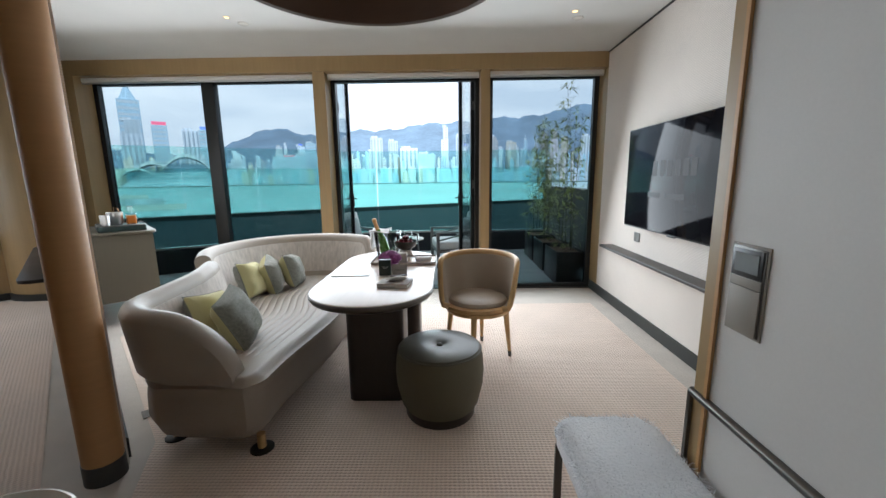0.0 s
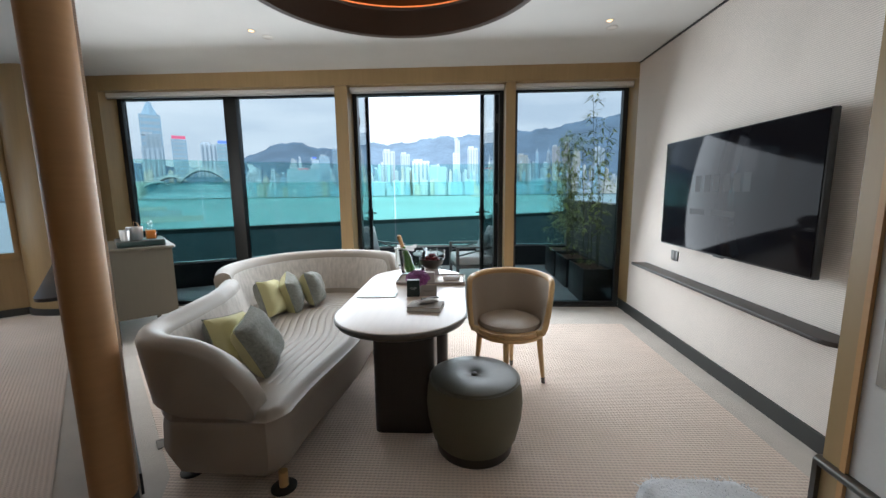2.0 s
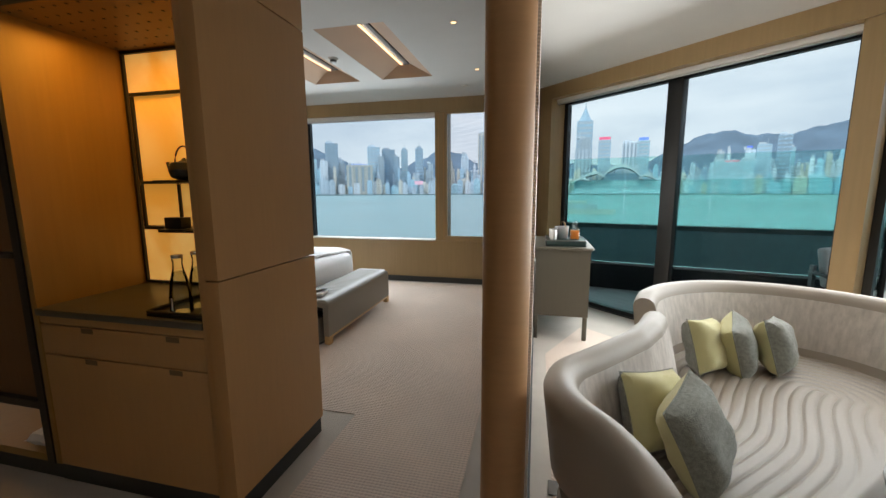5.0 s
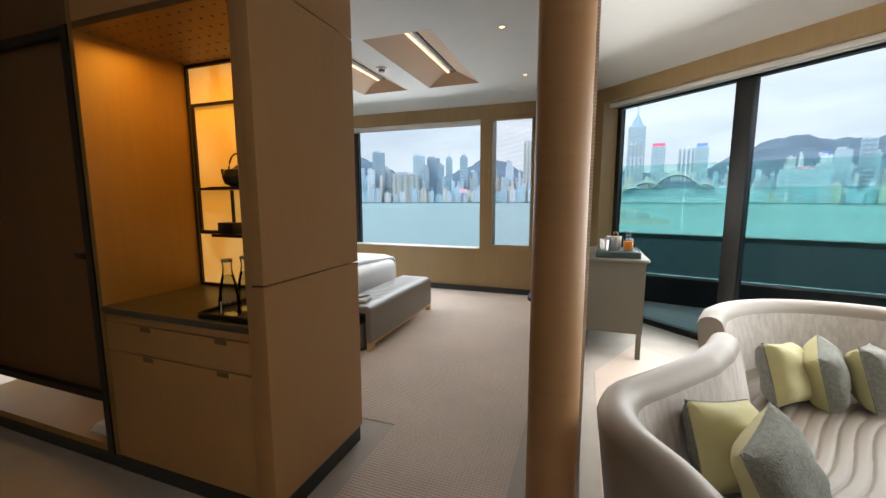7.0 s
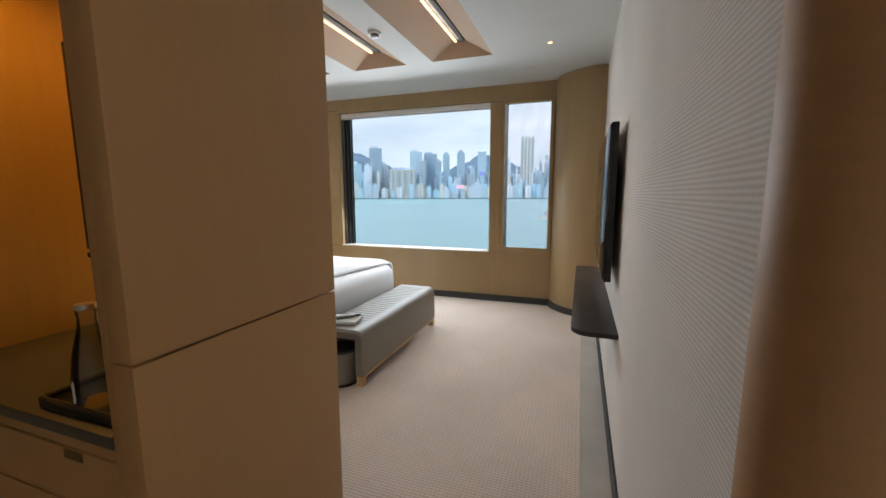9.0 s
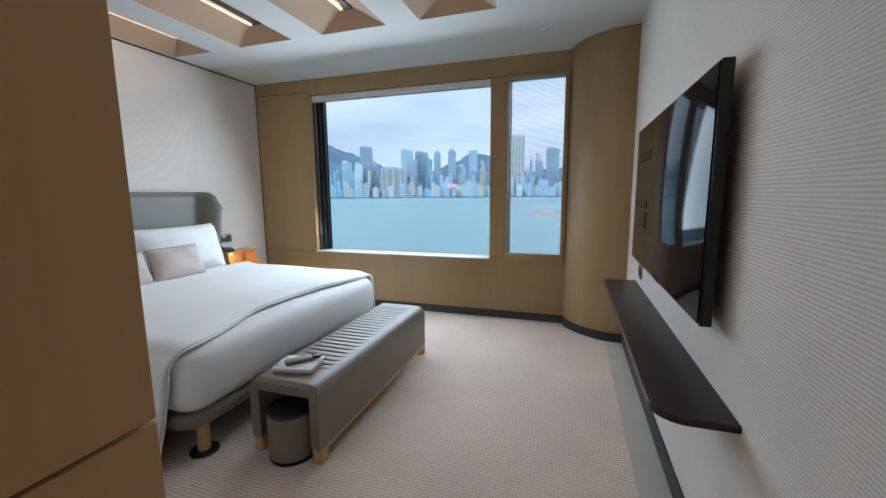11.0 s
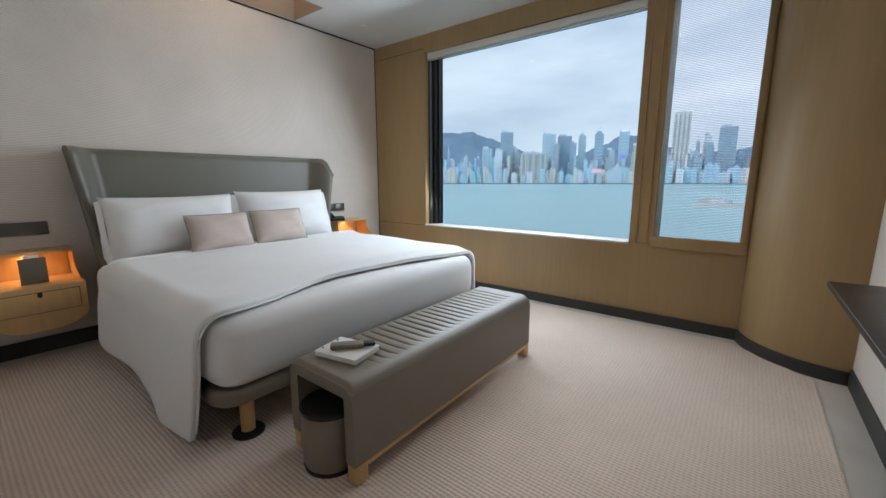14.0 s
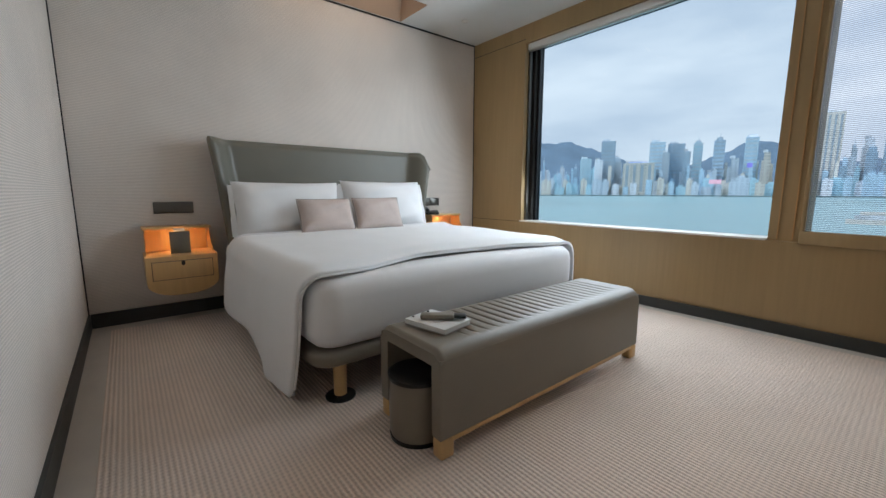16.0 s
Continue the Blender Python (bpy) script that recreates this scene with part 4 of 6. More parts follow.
def back_sweep(path, heights, outer=True, lean=0.10, thick=0.13):
    """Padded backrest that follows a plan path with a varying top height."""
    bm = B()
    n = len(path)
    rings = []
    for i, p in enumerate(path):
        a, b = Vector(path[max(i - 1, 0)]), Vector(path[min(i + 1, n - 1)])
        d = (b - a).normalized()
        nrm = Vector((-d.y, d.x))
        H = heights[i]
        z0 = 0.36
        k = max((H - 0.42) / 0.4, 0.02)
        pts = []
        if outer:
            shape = [(-0.015, z0), (0.0, z0 + 0.06)] + [(lean * k * w, z0 + (H - 0.05 - z0) * w) for w in (0.35, 0.7, 1.0)]
            shape += [(lean * k + thick * 0.5 * (1 - math.cos(radians(x))), H - 0.05 + 0.05 * math.sin(radians(x))) for x in (35, 65, 90, 115, 145, 180)]
            shape += [(lean * k + thick - 0.05 * k * (1 - w), z0 + (H - 0.05 - z0) * w) for w in (0.75, 0.5, 0.25)] + [(thick * 0.62 + 0.02 * k, z0)]
        else:
            shape = [(lean * k * w - 0.006 + 0.004 * (w in (0.12, 0.96)), z0 + (H - 0.05 - z0) * w) for w in (0.12, 0.35, 0.65, 0.96)]
        for o, z in shape:
            pts.append(bm.verts.new((p[0] + nrm.x * o, p[1] + nrm.y * o, z)))
        rings.append(pts)
    for a, b in zip(rings, rings[1:]):
        m = len(a)
        for k in range(m if outer else m - 1):
            bm.faces.new((a[k], b[k], b[(k + 1) % m], a[(k + 1) % m]))
    if outer:
        bm.faces.new(rings[0])
        bm.faces.new(list(reversed(rings[-1])))
    return bm


def resample(pts, step=0.03):
    out = [Vector(pts[0])]
    for a, b in zip(pts, pts[1:]):
        a, b = Vector(a), Vector(b)
        k = max(1, int((b - a).length / step))
        out += [a + (b - a) * (i + 1) / k for i in range(k)]
    return [tuple(p) for p in out]


# first back: from the sloping arm round the corner to the kink; left of the way is outside
cor = [(-1.26 - 0.15 * math.sin(radians(a)), 2.30 - 0.15 * math.cos(radians(a))) for a in range(0, 91, 10)]
p1 = resample([(-0.97, 2.15)] + cor + [(-1.425, 2.75), (-1.47, 2.95), (-1.54, 3.13)])
p1 = [(x, y) for x, y in p1][::-1]
h1 = []
for x, y in p1:
    g = math.sqrt(max(0.0, 1 - (max(0.0, x + 1.32) / 0.355) ** 2))
    h1.append(0.44 + 0.36 * min(1.0, g) + 0.015 * smoothstep(2.3, 3.0, y))
part("backrest", back_sweep(p1[::-1], h1[::-1], True, 0.09, 0.12), "leather", sofa, "taupe leather back and arm")
pi = [q for q in p1[::-1] if q[1] > 2.2]
hi = [h for q, h in zip(p1[::-1], h1[::-1]) if q[1] > 2.2]
part("back_panel", back_sweep(pi, hi, False, 0.09), "weave", sofa, "woven taupe back panel")
p2 = [(SC[0] + 0.57 * math.cos(radians(a)), SC[1] + 0.57 * math.sin(radians(a))) for a in range(208, 27, -3)]
h2 = []
for i, a in enumerate(range(208, 27, -3)):
    h2.append(0.50 + 0.345 * smoothstep(27, 52, a) ** 0.6 if a < 60 else 0.845)
h2 = [h - 0.02 * smoothstep(195, 208, a) for h, a in zip(h2, range(208, 27, -3))]
part("backrest", back_sweep(p2, h2, True, 0.09, 0.12), "leather", sofa, "taupe leather round back")
part("back_panel", back_sweep(p2[1:-5], h2[1:-5], False, 0.09), "weave", sofa, "woven taupe back panel")
for u, v in ((-0.90, 2.10), (-1.42, 2.2), (-0.95, 3.1), (-1.7, 3.6), (-1.2, 4.1)):
    lg = part("leg", lathe(B(), [(0.022, 0.012), (0.022, 0.09)], 16), "paleoak", sofa, at=pose(u, v, 0.004))
    part("glide", lathe(B(), [(0.06, 0.0), (0.06, 0.008), (0.05, 0.014)], 24), "black", lg, "round black foot plate")


def throw_pillow(front, back, w, h, t, m, label, seed):
    p = thing("throw_pillow", label, "pillow", m, group="sofa pillows")
    for s, mt in ((-1, front), (1, back)):
        bm = cushion(B(), w, h, t, seed)
        cut = [f for f in bm.faces if f.calc_center_median().y * s < 0]
        bmesh.ops.delete(bm, geom=cut, context="FACES")
        part("front_face" if s < 0 else "back_face", bm, mt, p)
    part("piping", tube(B(), [(a * w / 2 * (1 - 0.06 * (1 - b * b) * abs(a)), 0, b * h / 2 * (1 - 0.06 * (1 - a * a) * abs(b))) for a, b in [(-1 + k / 6, -1) for k in range(12)] + [(1, -1 + k / 6) for k in range(12)] + [(1 - k / 6, 1) for k in range(12)] + [(-1, 1 - k / 6) for k in range(12)]], 0.004, 6, True), "grey", p)


# lean: rx tips the pillow backwards
for fr, bk, u, v, rz, rx, w, lab, sd in (("yellow", "grey", -1.36, 2.54, 84, -26, 0.31, "pale yellow linen pillow leaning on the sofa back", 1), ("grey", "yellow", -1.18, 2.49, 100, -24, 0.335, "grey boucle pillow with yellow underside on the sofa", 2),
                                        ("yellow", "grey", -1.58, 3.45, 94, -20, 0.305, "pale yellow pillow leaning in the sofa corner", 3), ("grey", "yellow", -1.48, 3.61, 110, -14, 0.305, "grey pillow with yellow edge in the sofa corner", 4),
                                        ("grey", "yellow", -1.36, 3.79, 102, -18, 0.305, "grey pillow leaning on the round sofa back", 5)):
    throw_pillow(fr, bk, w, w, 0.17, LIV @ pose(u, v, 0.434 + w * 0.46, rx, 0, rz) @ pose(0, 0, 0, 0, 9 if sd % 2 else -8, 0), lab, sd)

# oval dining table
tab = thing("dining_table", "oval whitened oak table on two dark panel legs", "table", LIV @ pose(-0.375, 2.975, 0))


def stadium(w, l, n=20):
    r = w / 2
    return [(r * math.cos(radians(a)), l / 2 - r + r * math.sin(radians(a))) for a in [180 * k / n for k in range(n + 1)]] + [(r * math.cos(radians(a)), -l / 2 + r + r * math.sin(radians(a))) for a in [180 + 180 * k / n for k in range(n + 1)]]


part("tabletop", prism(B(), stadium(0.725, 1.60), 0.738, 0.752, 0.003), "oak", tab, "whitened oak veneer top")
bm = B()
lo, hi = stadium(0.64, 1.51), stadium(0.735, 1.61)
rows = [[bm.verts.new((x, y, z)) for x, y in pts] for pts, z in ((lo, 0.695), (stadium(0.71, 1.585), 0.712), (hi, 0.73), (stadium(0.735, 1.61), 0.744), (stadium(0.727, 1.602), 0.748))]
for a, b in zip(rows, rows[1:]):
    for k in range(len(a)):
        bm.faces.new((a[k], a[(k + 1) % len(a)], b[(k + 1) % len(a)], b[k]))
bm.faces.new(list(reversed(rows[0])))
part("edge_rim", bm, "darksteel", tab, "dark bevelled rim")
part("leg", prism(B(), [(x, y - 0.28) for x, y in rrect(0.36, 0.30, 0.05)], 0.0, 0.695), "darkwood", tab, "dark panel leg")
part("leg", prism(B(), [(x + 0.05, y + 0.35) for x, y in rrect(0.36, 0.26, 0.05)], 0.0, 0.695), "darkwood", tab, "dark panel leg")

# barrel stool
st = thing("barrel_stool", "olive leather barrel stool with a buttoned top", "stool", LIV @ pose(0.03, 2.45, 0.004))
part("body", lathe(B(), [(0.205, 0.05), (0.230, 0.09), (0.255, 0.20), (0.261, 0.28), (0.255, 0.36), (0.243, 0.405)], 64), "oliveside", st, "olive cloth sides")
part("foot_ring", lathe(B(), [(0.20, 0.0), (0.206, 0.01), (0.210, 0.055)], 64), "darkwood", st, "dark base ring")
part("seat", lathe(B(), [(0.240, 0.40), (0.243, 0.410), (0.236, 0.422), (0.20, 0.434), (0.12, 0.438), (0.06, 0.434), (0.03, 0.424), (0.015, 0.418)], 64), "olive", st, "padded olive leather top")
part("piping", tube(B(), [(0.243 * math.cos(2 * math.pi * k / 64), 0.243 * math.sin(2 * math.pi * k / 64), 0.408) for k in range(64)], 0.005, 8, True), "olive", st)
part("button", lathe(B(), [(0.016, 0.417), (0.018, 0.424), (0.012, 0.430), (0.003, 0.432)], 20), "olive", st)

# tub chair in pale oak and leather
MAT["chairleather"] = M("warm_taupe_leather", (0.40, 0.335, 0.265), 0.42, var=0.05, vscale=4, bump=0.12, bscale=500)
ch = thing("tub_chair", "pale oak tub chair with taupe leather seat and back", "chair", LIV @ pose(0.315, 3.23, 0.004, 0, 0, -12) @ Matrix.Diagonal((0.91, 0.91, 1.0, 1.0)))
part("seat_frame", lathe(B(), [(0.235, 0.375), (0.272, 0.378), (0.28, 0.39), (0.28, 0.405), (0.268, 0.408), (0.268, 0.415), (0.285, 0.418), (0.287, 0.44), (0.25, 0.445)], 56), "paleoak", ch, "round oak seat frame")
part("seat", lathe(B(), [(0.245, 0.44), (0.25, 0.455), (0.24, 0.475), (0.20, 0.492), (0.10, 0.50), (0.01, 0.502)], 56), "chairleather", ch, "padded taupe leather seat")


def tub(rad, a, z):
    return Vector((rad * math.sin(radians(a)), rad * math.cos(radians(a)), z))


def tub_top(a):
    return 0.795 - 0.30 * smoothstep(88, 128, abs(a)) - 0.035 * (abs(a) / 110) ** 2


def tub_skin(r0, r1, inset):
    return lambda s, t: tub(r0 + (r1 - r0) * t + (0.03 * t if r0 else 0), -124 + 248 * s, 0.445 + (tub_top(-124 + 248 * s) - inset - 0.445) * t)


part("backrest", grid(B(), tub_skin(0.255, 0.285, 0.022), 60, 8), "chairleather", ch, "taupe leather inner back")
part("back_shell", grid(B(), tub_skin(0.275, 0.312, 0.02), 60, 8), M("russet_leather", (0.36, 0.19, 0.11), 0.45, bump=0.1, bscale=400), ch, "russet outer back")
rim = [tub(0.285 + 0.03 * 1.3, a, tub_top(a) - 0.012) for a in range(-124, 125, 4)]
rim = [tub(0.272, -125, 0.43)] + rim + [tub(0.272, 125, 0.43)]
part("back_rail", tube(B(), rim, 0.023, 10), "paleoak", ch, "bent oak rail")
for a in (0, 90, 180, 270):
    c, s = math.cos(radians(a)), math.sin(radians(a))
    lg = part("leg", tube(B(), [(0.235 * c, 0.235 * s, 0.40), (0.25 * c, 0.25 * s, 0.25), (0.275 * c, 0.275 * s, 0.045)], [0.026, 0.022, 0.015], 12), "paleoak", ch)
    part("ferrule", tube(B(), [(0.274 * c, 0.274 * s, 0.048), (0.28 * c, 0.28 * s, 0.0)], [0.0165, 0.0135], 12), "darksteel", lg, "dark metal ferrule")

# television on the fabric wall
def television(m, w, h, label, standby=True, text=None):
    t = thing("television", label, "television", m)
    part("body", box(B(), -w / 2, w / 2, 0.012, 0.05, -h / 2, h / 2, 0.004), "black", t, "slim black body")
    part("screen", box(B(), -w / 2 + 0.008, w / 2 - 0.008, 0.006, 0.0119, -h / 2 + 0.012, h / 2 - 0.008, 0.001), "screen", t, "glossy black screen")
    part("bottom_bar", box(B(), -0.05, 0.05, 0.02, 0.04, -h / 2 - 0.012, -h / 2 + 0.002, 0.003), "black", t)
    part("wall_mount", box(B(), -0.25, 0.25, 0.05, 0.13, -0.15, 0.15), "black", t, "black wall mount")
    if text:
        c = bpy.data.curves.new("writing", "FONT")
        c.body, c.size, c.align_x, c.extrude = text, 0.15, "CENTER", 0.0004
        c.materials.append(glow("dim_writing", (0.45, 0.47, 0.5), 0.05))
        o = new("writing", c)
        o.parent = t
        o.matrix_basis = pose(-0.05, 0.005, 0.07, 90, 0, 0)
        me = bpy.data.meshes.new_from_object(o.evaluated_get(bpy.context.evaluated_depsgraph_get()))
        bpy.data.objects.remove(o)
        me.materials.clear()
        me.materials.append(glow("dim_letters", (0.45, 0.47, 0.5), 0.05))
        q = part("writing", me, None, t, "pale bars of a logo")
        q.matrix_basis = pose(-0.05, 0.005, 0.07, 90, 0, 0)
    return t


tv = television(LIV @ pose(1.745, 3.235, 1.372, 0, 0, -90), 1.53, 0.86, "large black wall-mounted television, reflecting the room")
bar = M("dim_bar", (0.014, 0.015, 0.016), 0.05, spec=0.09)
for k, x in enumerate((-0.30, -0.19, -0.09, 0.02, 0.12, 0.21)):
    part("letter_bar", box(B(), x, x + 0.065, 0.0054, 0.0059, 0.02, 0.14), bar, tv, "pale bar of an unlit logo", smooth=False)
part("caption_bar", box(box(B(), -0.35, -0.17, 0.0054, 0.0059, -0.15, -0.11), -0.09, 0.16, 0.0054, 0.0059, -0.15, -0.11), bar, tv, smooth=False)

sh = thing("wall_shelf", "long dark shelf with a rounded end under the television", "shelf", LIV)
part("board", prism(B(), [(1.735, 4.52), (U0, 4.52), (U0, 2.28), (1.84, 2.28)] + [(1.84 - 0.105 * math.sin(radians(a)), 2.385 - 0.105 * math.cos(radians(a))) for a in range(10, 91, 10)], 0.642, 0.668, 0.004), "darkwood", sh, "dark espresso board")
part("underlight", box(B(), 1.845, U0 - 0.001, 2.5, 4.50, 0.615, 0.641), "steel", sh, "pale strip under the board", smooth=False)

MAT["champagne"] = M("champagne_metal", (0.27, 0.24, 0.205), 0.55, 0.0, var=0.05, bscale=80, stretch=(1, 1, 0.05))


def wall_plate(m, w, h, label, screen=False):
    t = thing("switch_plate", label, "switch", m)
    part("plate", box(B(), -w / 2, w / 2, -0.006, 0, -h / 2, h / 2, 0.002), "darksteel", t)
    if screen:
        part("frame", box(B(), -w / 2 - 0.006, w / 2 + 0.006, -0.003, 0, -h / 2 - 0.006, h / 2 + 0.006, 0.001), "champagne", t)
        part("display_surround", box(B(), -w / 2 + 0.003, w / 2 - 0.003, -0.009, -0.0062, h / 2 - 0.065, h / 2 - 0.004, 0.001), "black", t, "black display surround")
        part("display", box(B(), -w / 2 + 0.014, w / 2 - 0.013, -0.0105, -0.0092, h / 2 - 0.055, h / 2 - 0.013), M("lcd", (0.16, 0.18, 0.18), 0.2), t, "dim grey display")
        part("cover", box(B(), -w / 2 + 0.002, w / 2 - 0.002, -0.009, -0.0062, -h / 2 + 0.002, 0.006, 0.001), "champagne", t, "brushed metal cover")
        part("button_row", box(B(), -w / 2 + 0.002, w / 2 - 0.002, -0.009, -0.0062, 0.0075, h / 2 - 0.067, 0.001), "champagne", t, "brushed metal button row")
    else:
        for x in (-w / 4, w / 4):
            part("rocker", box(B(), x - w / 4 + 0.004, x + w / 4 - 0.004, -0.009, -0.0062, -h / 2 + 0.005, h / 2 - 0.005, 0.001), "darksteel", t)
    return t


wall_plate(LIV @ pose(0.745, 1.106, 1.142, 0, 0, -90), 0.094, 0.19, "brushed metal room control panel with a small display", True)
wall_plate(LIV @ pose(U0, 3.98, 0.823, 0, 0, -90), 0.11, 0.09, "dark metal socket plate under the television")

# luggage bench with white fur seat
lb = thing("luggage_bench", "metal-framed bench with a white fur seat and back rail", "bench", LIV @ pose(0.57, 0.97, 0.004))
rn = random.Random(3)
bm = prism(B(), rrect(0.32, 0.90, 0.08, 8), 0.565, 0.64, 0.03)
bmesh.ops.subdivide_edges(bm, edges=bm.edges[:], cuts=3, use_grid_fill=True)
for v in bm.verts:
    v.co += Vector((noise.noise(v.co * 30), noise.noise(v.co * 31 + Vector((5, 0, 0))), noise.noise(v.co * 28 + Vector((0, 7, 0))))) * 0.006
seatf = part("seat", bm, "fur", lb, "white fur seat")
fb = B()
for k in range(9000):
    x, y = rn.uniform(-0.155, 0.155), rn.uniform(-0.445, 0.445)
    if abs(x) > 0.08 and abs(y) > 0.37 and math.hypot(abs(x) - 0.08, abs(y) - 0.37) > 0.075:
        continue
    a, l = rn.uniform(0, 6.28), rn.uniform(0.012, 0.022)
    dx, dy = l * math.cos(a) - 0.006, l * math.sin(a) - 0.008
    b0 = Vector((x, y, 0.633 - 0.05 * max(0, abs(x) - 0.13)))
    s = Vector((-dy, dx, 0)).normalized() * 0.0016
    fb.faces.new([fb.verts.new(b0 - s), fb.verts.new(b0 + s), fb.verts.new(b0 + Vector((dx, dy, 0.012)))])
tagged(part("fur_top", fb, "fur", lb, "white fur pile"), kind="stuff")
for x, y in ((-0.14, 0.40), (-0.14, -0.40), (0.17, 0.27), (0.17, -0.40)):
    part("leg", box(B(), x - 0.011, x + 0.011, y - 0.006, y + 0.006, 0, 0.82 if x > 0 else 0.565), "darksteel", lb)
part("frame", box(box(B(), -0.15, 0.18, -0.406, -0.394, 0.55, 0.565), -0.15, 0.15, 0.394, 0.406, 0.55, 0.565), "darksteel", lb)
part("back_rail", tube(B(), [(0.17, -0.41, 0.82), (0.17, 0.275, 0.82)], 0.012, 14), "darksteel", lb, "round dark metal rail")

# round cream side table near the door
rt = thing("side_table", "round cream side table with a raised rim", "table", LIV @ pose(-0.80, 0.84, 0.004))
part("top", lathe(B(), [(0.15, 0.675), (0.17, 0.69), (0.175, 0.722), (0.168, 0.726), (0.16, 0.71), (0.14, 0.70), (0.01, 0.698)], 64), "white", rt, "cream tray top")
part("stem", lathe(B(), [(0.025, 0.02), (0.025, 0.675)], 24), "darkwood", rt)
part("foot", lathe(B(), [(0.13, 0.0), (0.13, 0.012), (0.03, 0.03)], 40), "darkwood", rt)

# drinks cabinet by the window
mb = thing("drinks_cabinet", "olive-brown drinks cabinet on legs with a rounded top", "cabinet", pose(0.015, 0.06, -0.03))
MAT["mocha"] = M("mocha_lacquer", (0.075, 0.064, 0.044), 0.5, var=0.06, bscale=60, stretch=(1, 1, 0.1))
mo = [(0.29, 4.93), (0.80, 4.93), (0.80, 5.55)] + [(0.62 + 0.18 * math.cos(radians(a)), 5.62 + 0.18 * math.sin(radians(a))) for a in range(0, 91, 15)] + [(0.29, 5.80)]
part("body", prism(B(), mo, 0.27, 0.925, 0.004), "mocha", mb, "mocha lacquered body")
mt = [(0.285, 4.89), (0.78, 4.89), (0.815, 4.905), (0.83, 4.94), (0.83, 5.58)] + [(0.64 + 0.19 * math.cos(radians(a)), 5.65 + 0.19 * math.sin(radians(a))) for a in range(0, 91, 15)] + [(0.285, 5.84)]
part("worktop", prism(B(), mt, 0.927, 0.953, 0.008), "mocha", mb, "rounded mocha top")
for x, y in ((0.31, 4.95), (0.775, 4.95), (0.31, 5.77), (0.70, 5.70)):
    part("leg", box(B(), x - 0.02, x + 0.02, y - 0.02, y + 0.02, 0.03, 0.268, 0.003), "mocha", mb)

tr = thing("serving_tray", "dark green tray with a pale rim on the drinks cabinet", "tray", pose(0.590, 5.240, 0.925))
MAT["greentray"] = M("dark_green_lacquer", (0.012, 0.028, 0.026), 0.3)
part("base", prism(B(), rrect(0.38, 0.42, 0.02), 0.0, 0.05, 0.004), "greentray", tr)
part("rim", tube(B(), [(x, y, 0.052) for x, y in rrect(0.37, 0.41, 0.02)], 0.006, 8, True), "darksteel", tr)
dec = thing("decanter", "square glass decanter of amber spirit with a faint added glow on the tray", "decanter", pose(0.680, 5.200, 0.978))
part("bottle", prism(B(), rrect(0.085, 0.085, 0.015), 0.0, 0.105, 0.008), "clear", dec, "cut glass body")
# the spirit is given a faint glow of its own, though no lamp
part("spirit", prism(B(), rrect(0.075, 0.075, 0.012), 0.006, 0.085), glow("amber", (0.62, 0.20, 0.02), 0.06), dec, "amber spirit with a faint added glow")
part("neck", lathe(B(), [(0.018, 0.105), (0.014, 0.125), (0.016, 0.14)], 20), "clear", dec)
part("stopper", lathe(B(), [(0.012, 0.14), (0.02, 0.15), (0.02, 0.175), (0.012, 0.182)], 16), "clear", dec, "glass stopper")
ib = thing("ice_bucket", "brushed steel ice bucket on the tray", "ice bucket", pose(0.555, 5.220, 0.978))
part("bucket", lathe(B(), [(0.055, 0.0), (0.062, 0.01), (0.068, 0.12), (0.07, 0.125), (0.062, 0.125), (0.056, 0.02)], 36), "steel", ib)
part("tongs", tube(B(), [(0.05, 0.0, 0.06), (0.03, 0.01, 0.16), (0.0, 0.0, 0.175), (-0.01, 0.0, 0.08)], 0.004, 8), "bronze", ib, "copper tongs")
for x, y in ((0.46, 5.06), (0.455, 5.17)):
    c = thing("tumbler", "small steel-coloured cup on the tray", "cup", pose(x + 0.015, y + 0.06, 0.978), group="cups")
    part("cup", lathe(B(), [(0.028, 0.0), (0.033, 0.005), (0.036, 0.10), (0.033, 0.10), (0.03, 0.012)], 28), "steel", c)

# things on the dining table
TZ = 0.753


def on_table(u, v, rz=0, z=TZ):
    return LIV @ pose(u + 0.04, v - 0.03, z, 0, 0, rz)


bk = thing("notebook", "taupe ring-bound notebook on the table", "notebook", on_table(-0.28, 2.62, -8))
MAT["taupepaper"] = M("taupe_card", (0.34, 0.31, 0.28), 0.7, var=0.04)
MAT["paper"] = M("white_paper", (0.72, 0.72, 0.70), 0.7, var=0.02)
part("cover", box(B(), -0.095, 0.095, -0.075, 0.075, 0.022, 0.026, 0.001), "taupepaper", bk)
part("page_block", box(B(), -0.092, 0.092, -0.073, 0.073, 0.004, 0.0215), "paper", bk)
part("cover", box(B(), -0.095, 0.095, -0.075, 0.075, 0.0, 0.0035, 0.001), "taupepaper", bk)
pc = thing("pen_pouch", "grey fabric pouch with a pen on the notebook", "pouch", on_table(-0.275, 2.625, 28, TZ + 0.0265))
part("pouch", cushion(B(), 0.13, 0.06, 0.025, 8, 10, pose(0, 0, 0.013, 90, 0, 0)), "taupepaper", pc)
part("pen", tube(B(), [(-0.03, 0.012, 0.028), (0.085, 0.03, 0.02)], 0.0045, 10), "darksteel", pc, "dark metal pen")
lf = thing("brochure", "folded brochure with a blue-grey photo lying on the table", "brochure", on_table(-0.62, 2.90, 2))
part("sheet", box(B(), -0.125, 0.125, -0.055, 0.055, 0.0, 0.003), "paper", lf, smooth=False)
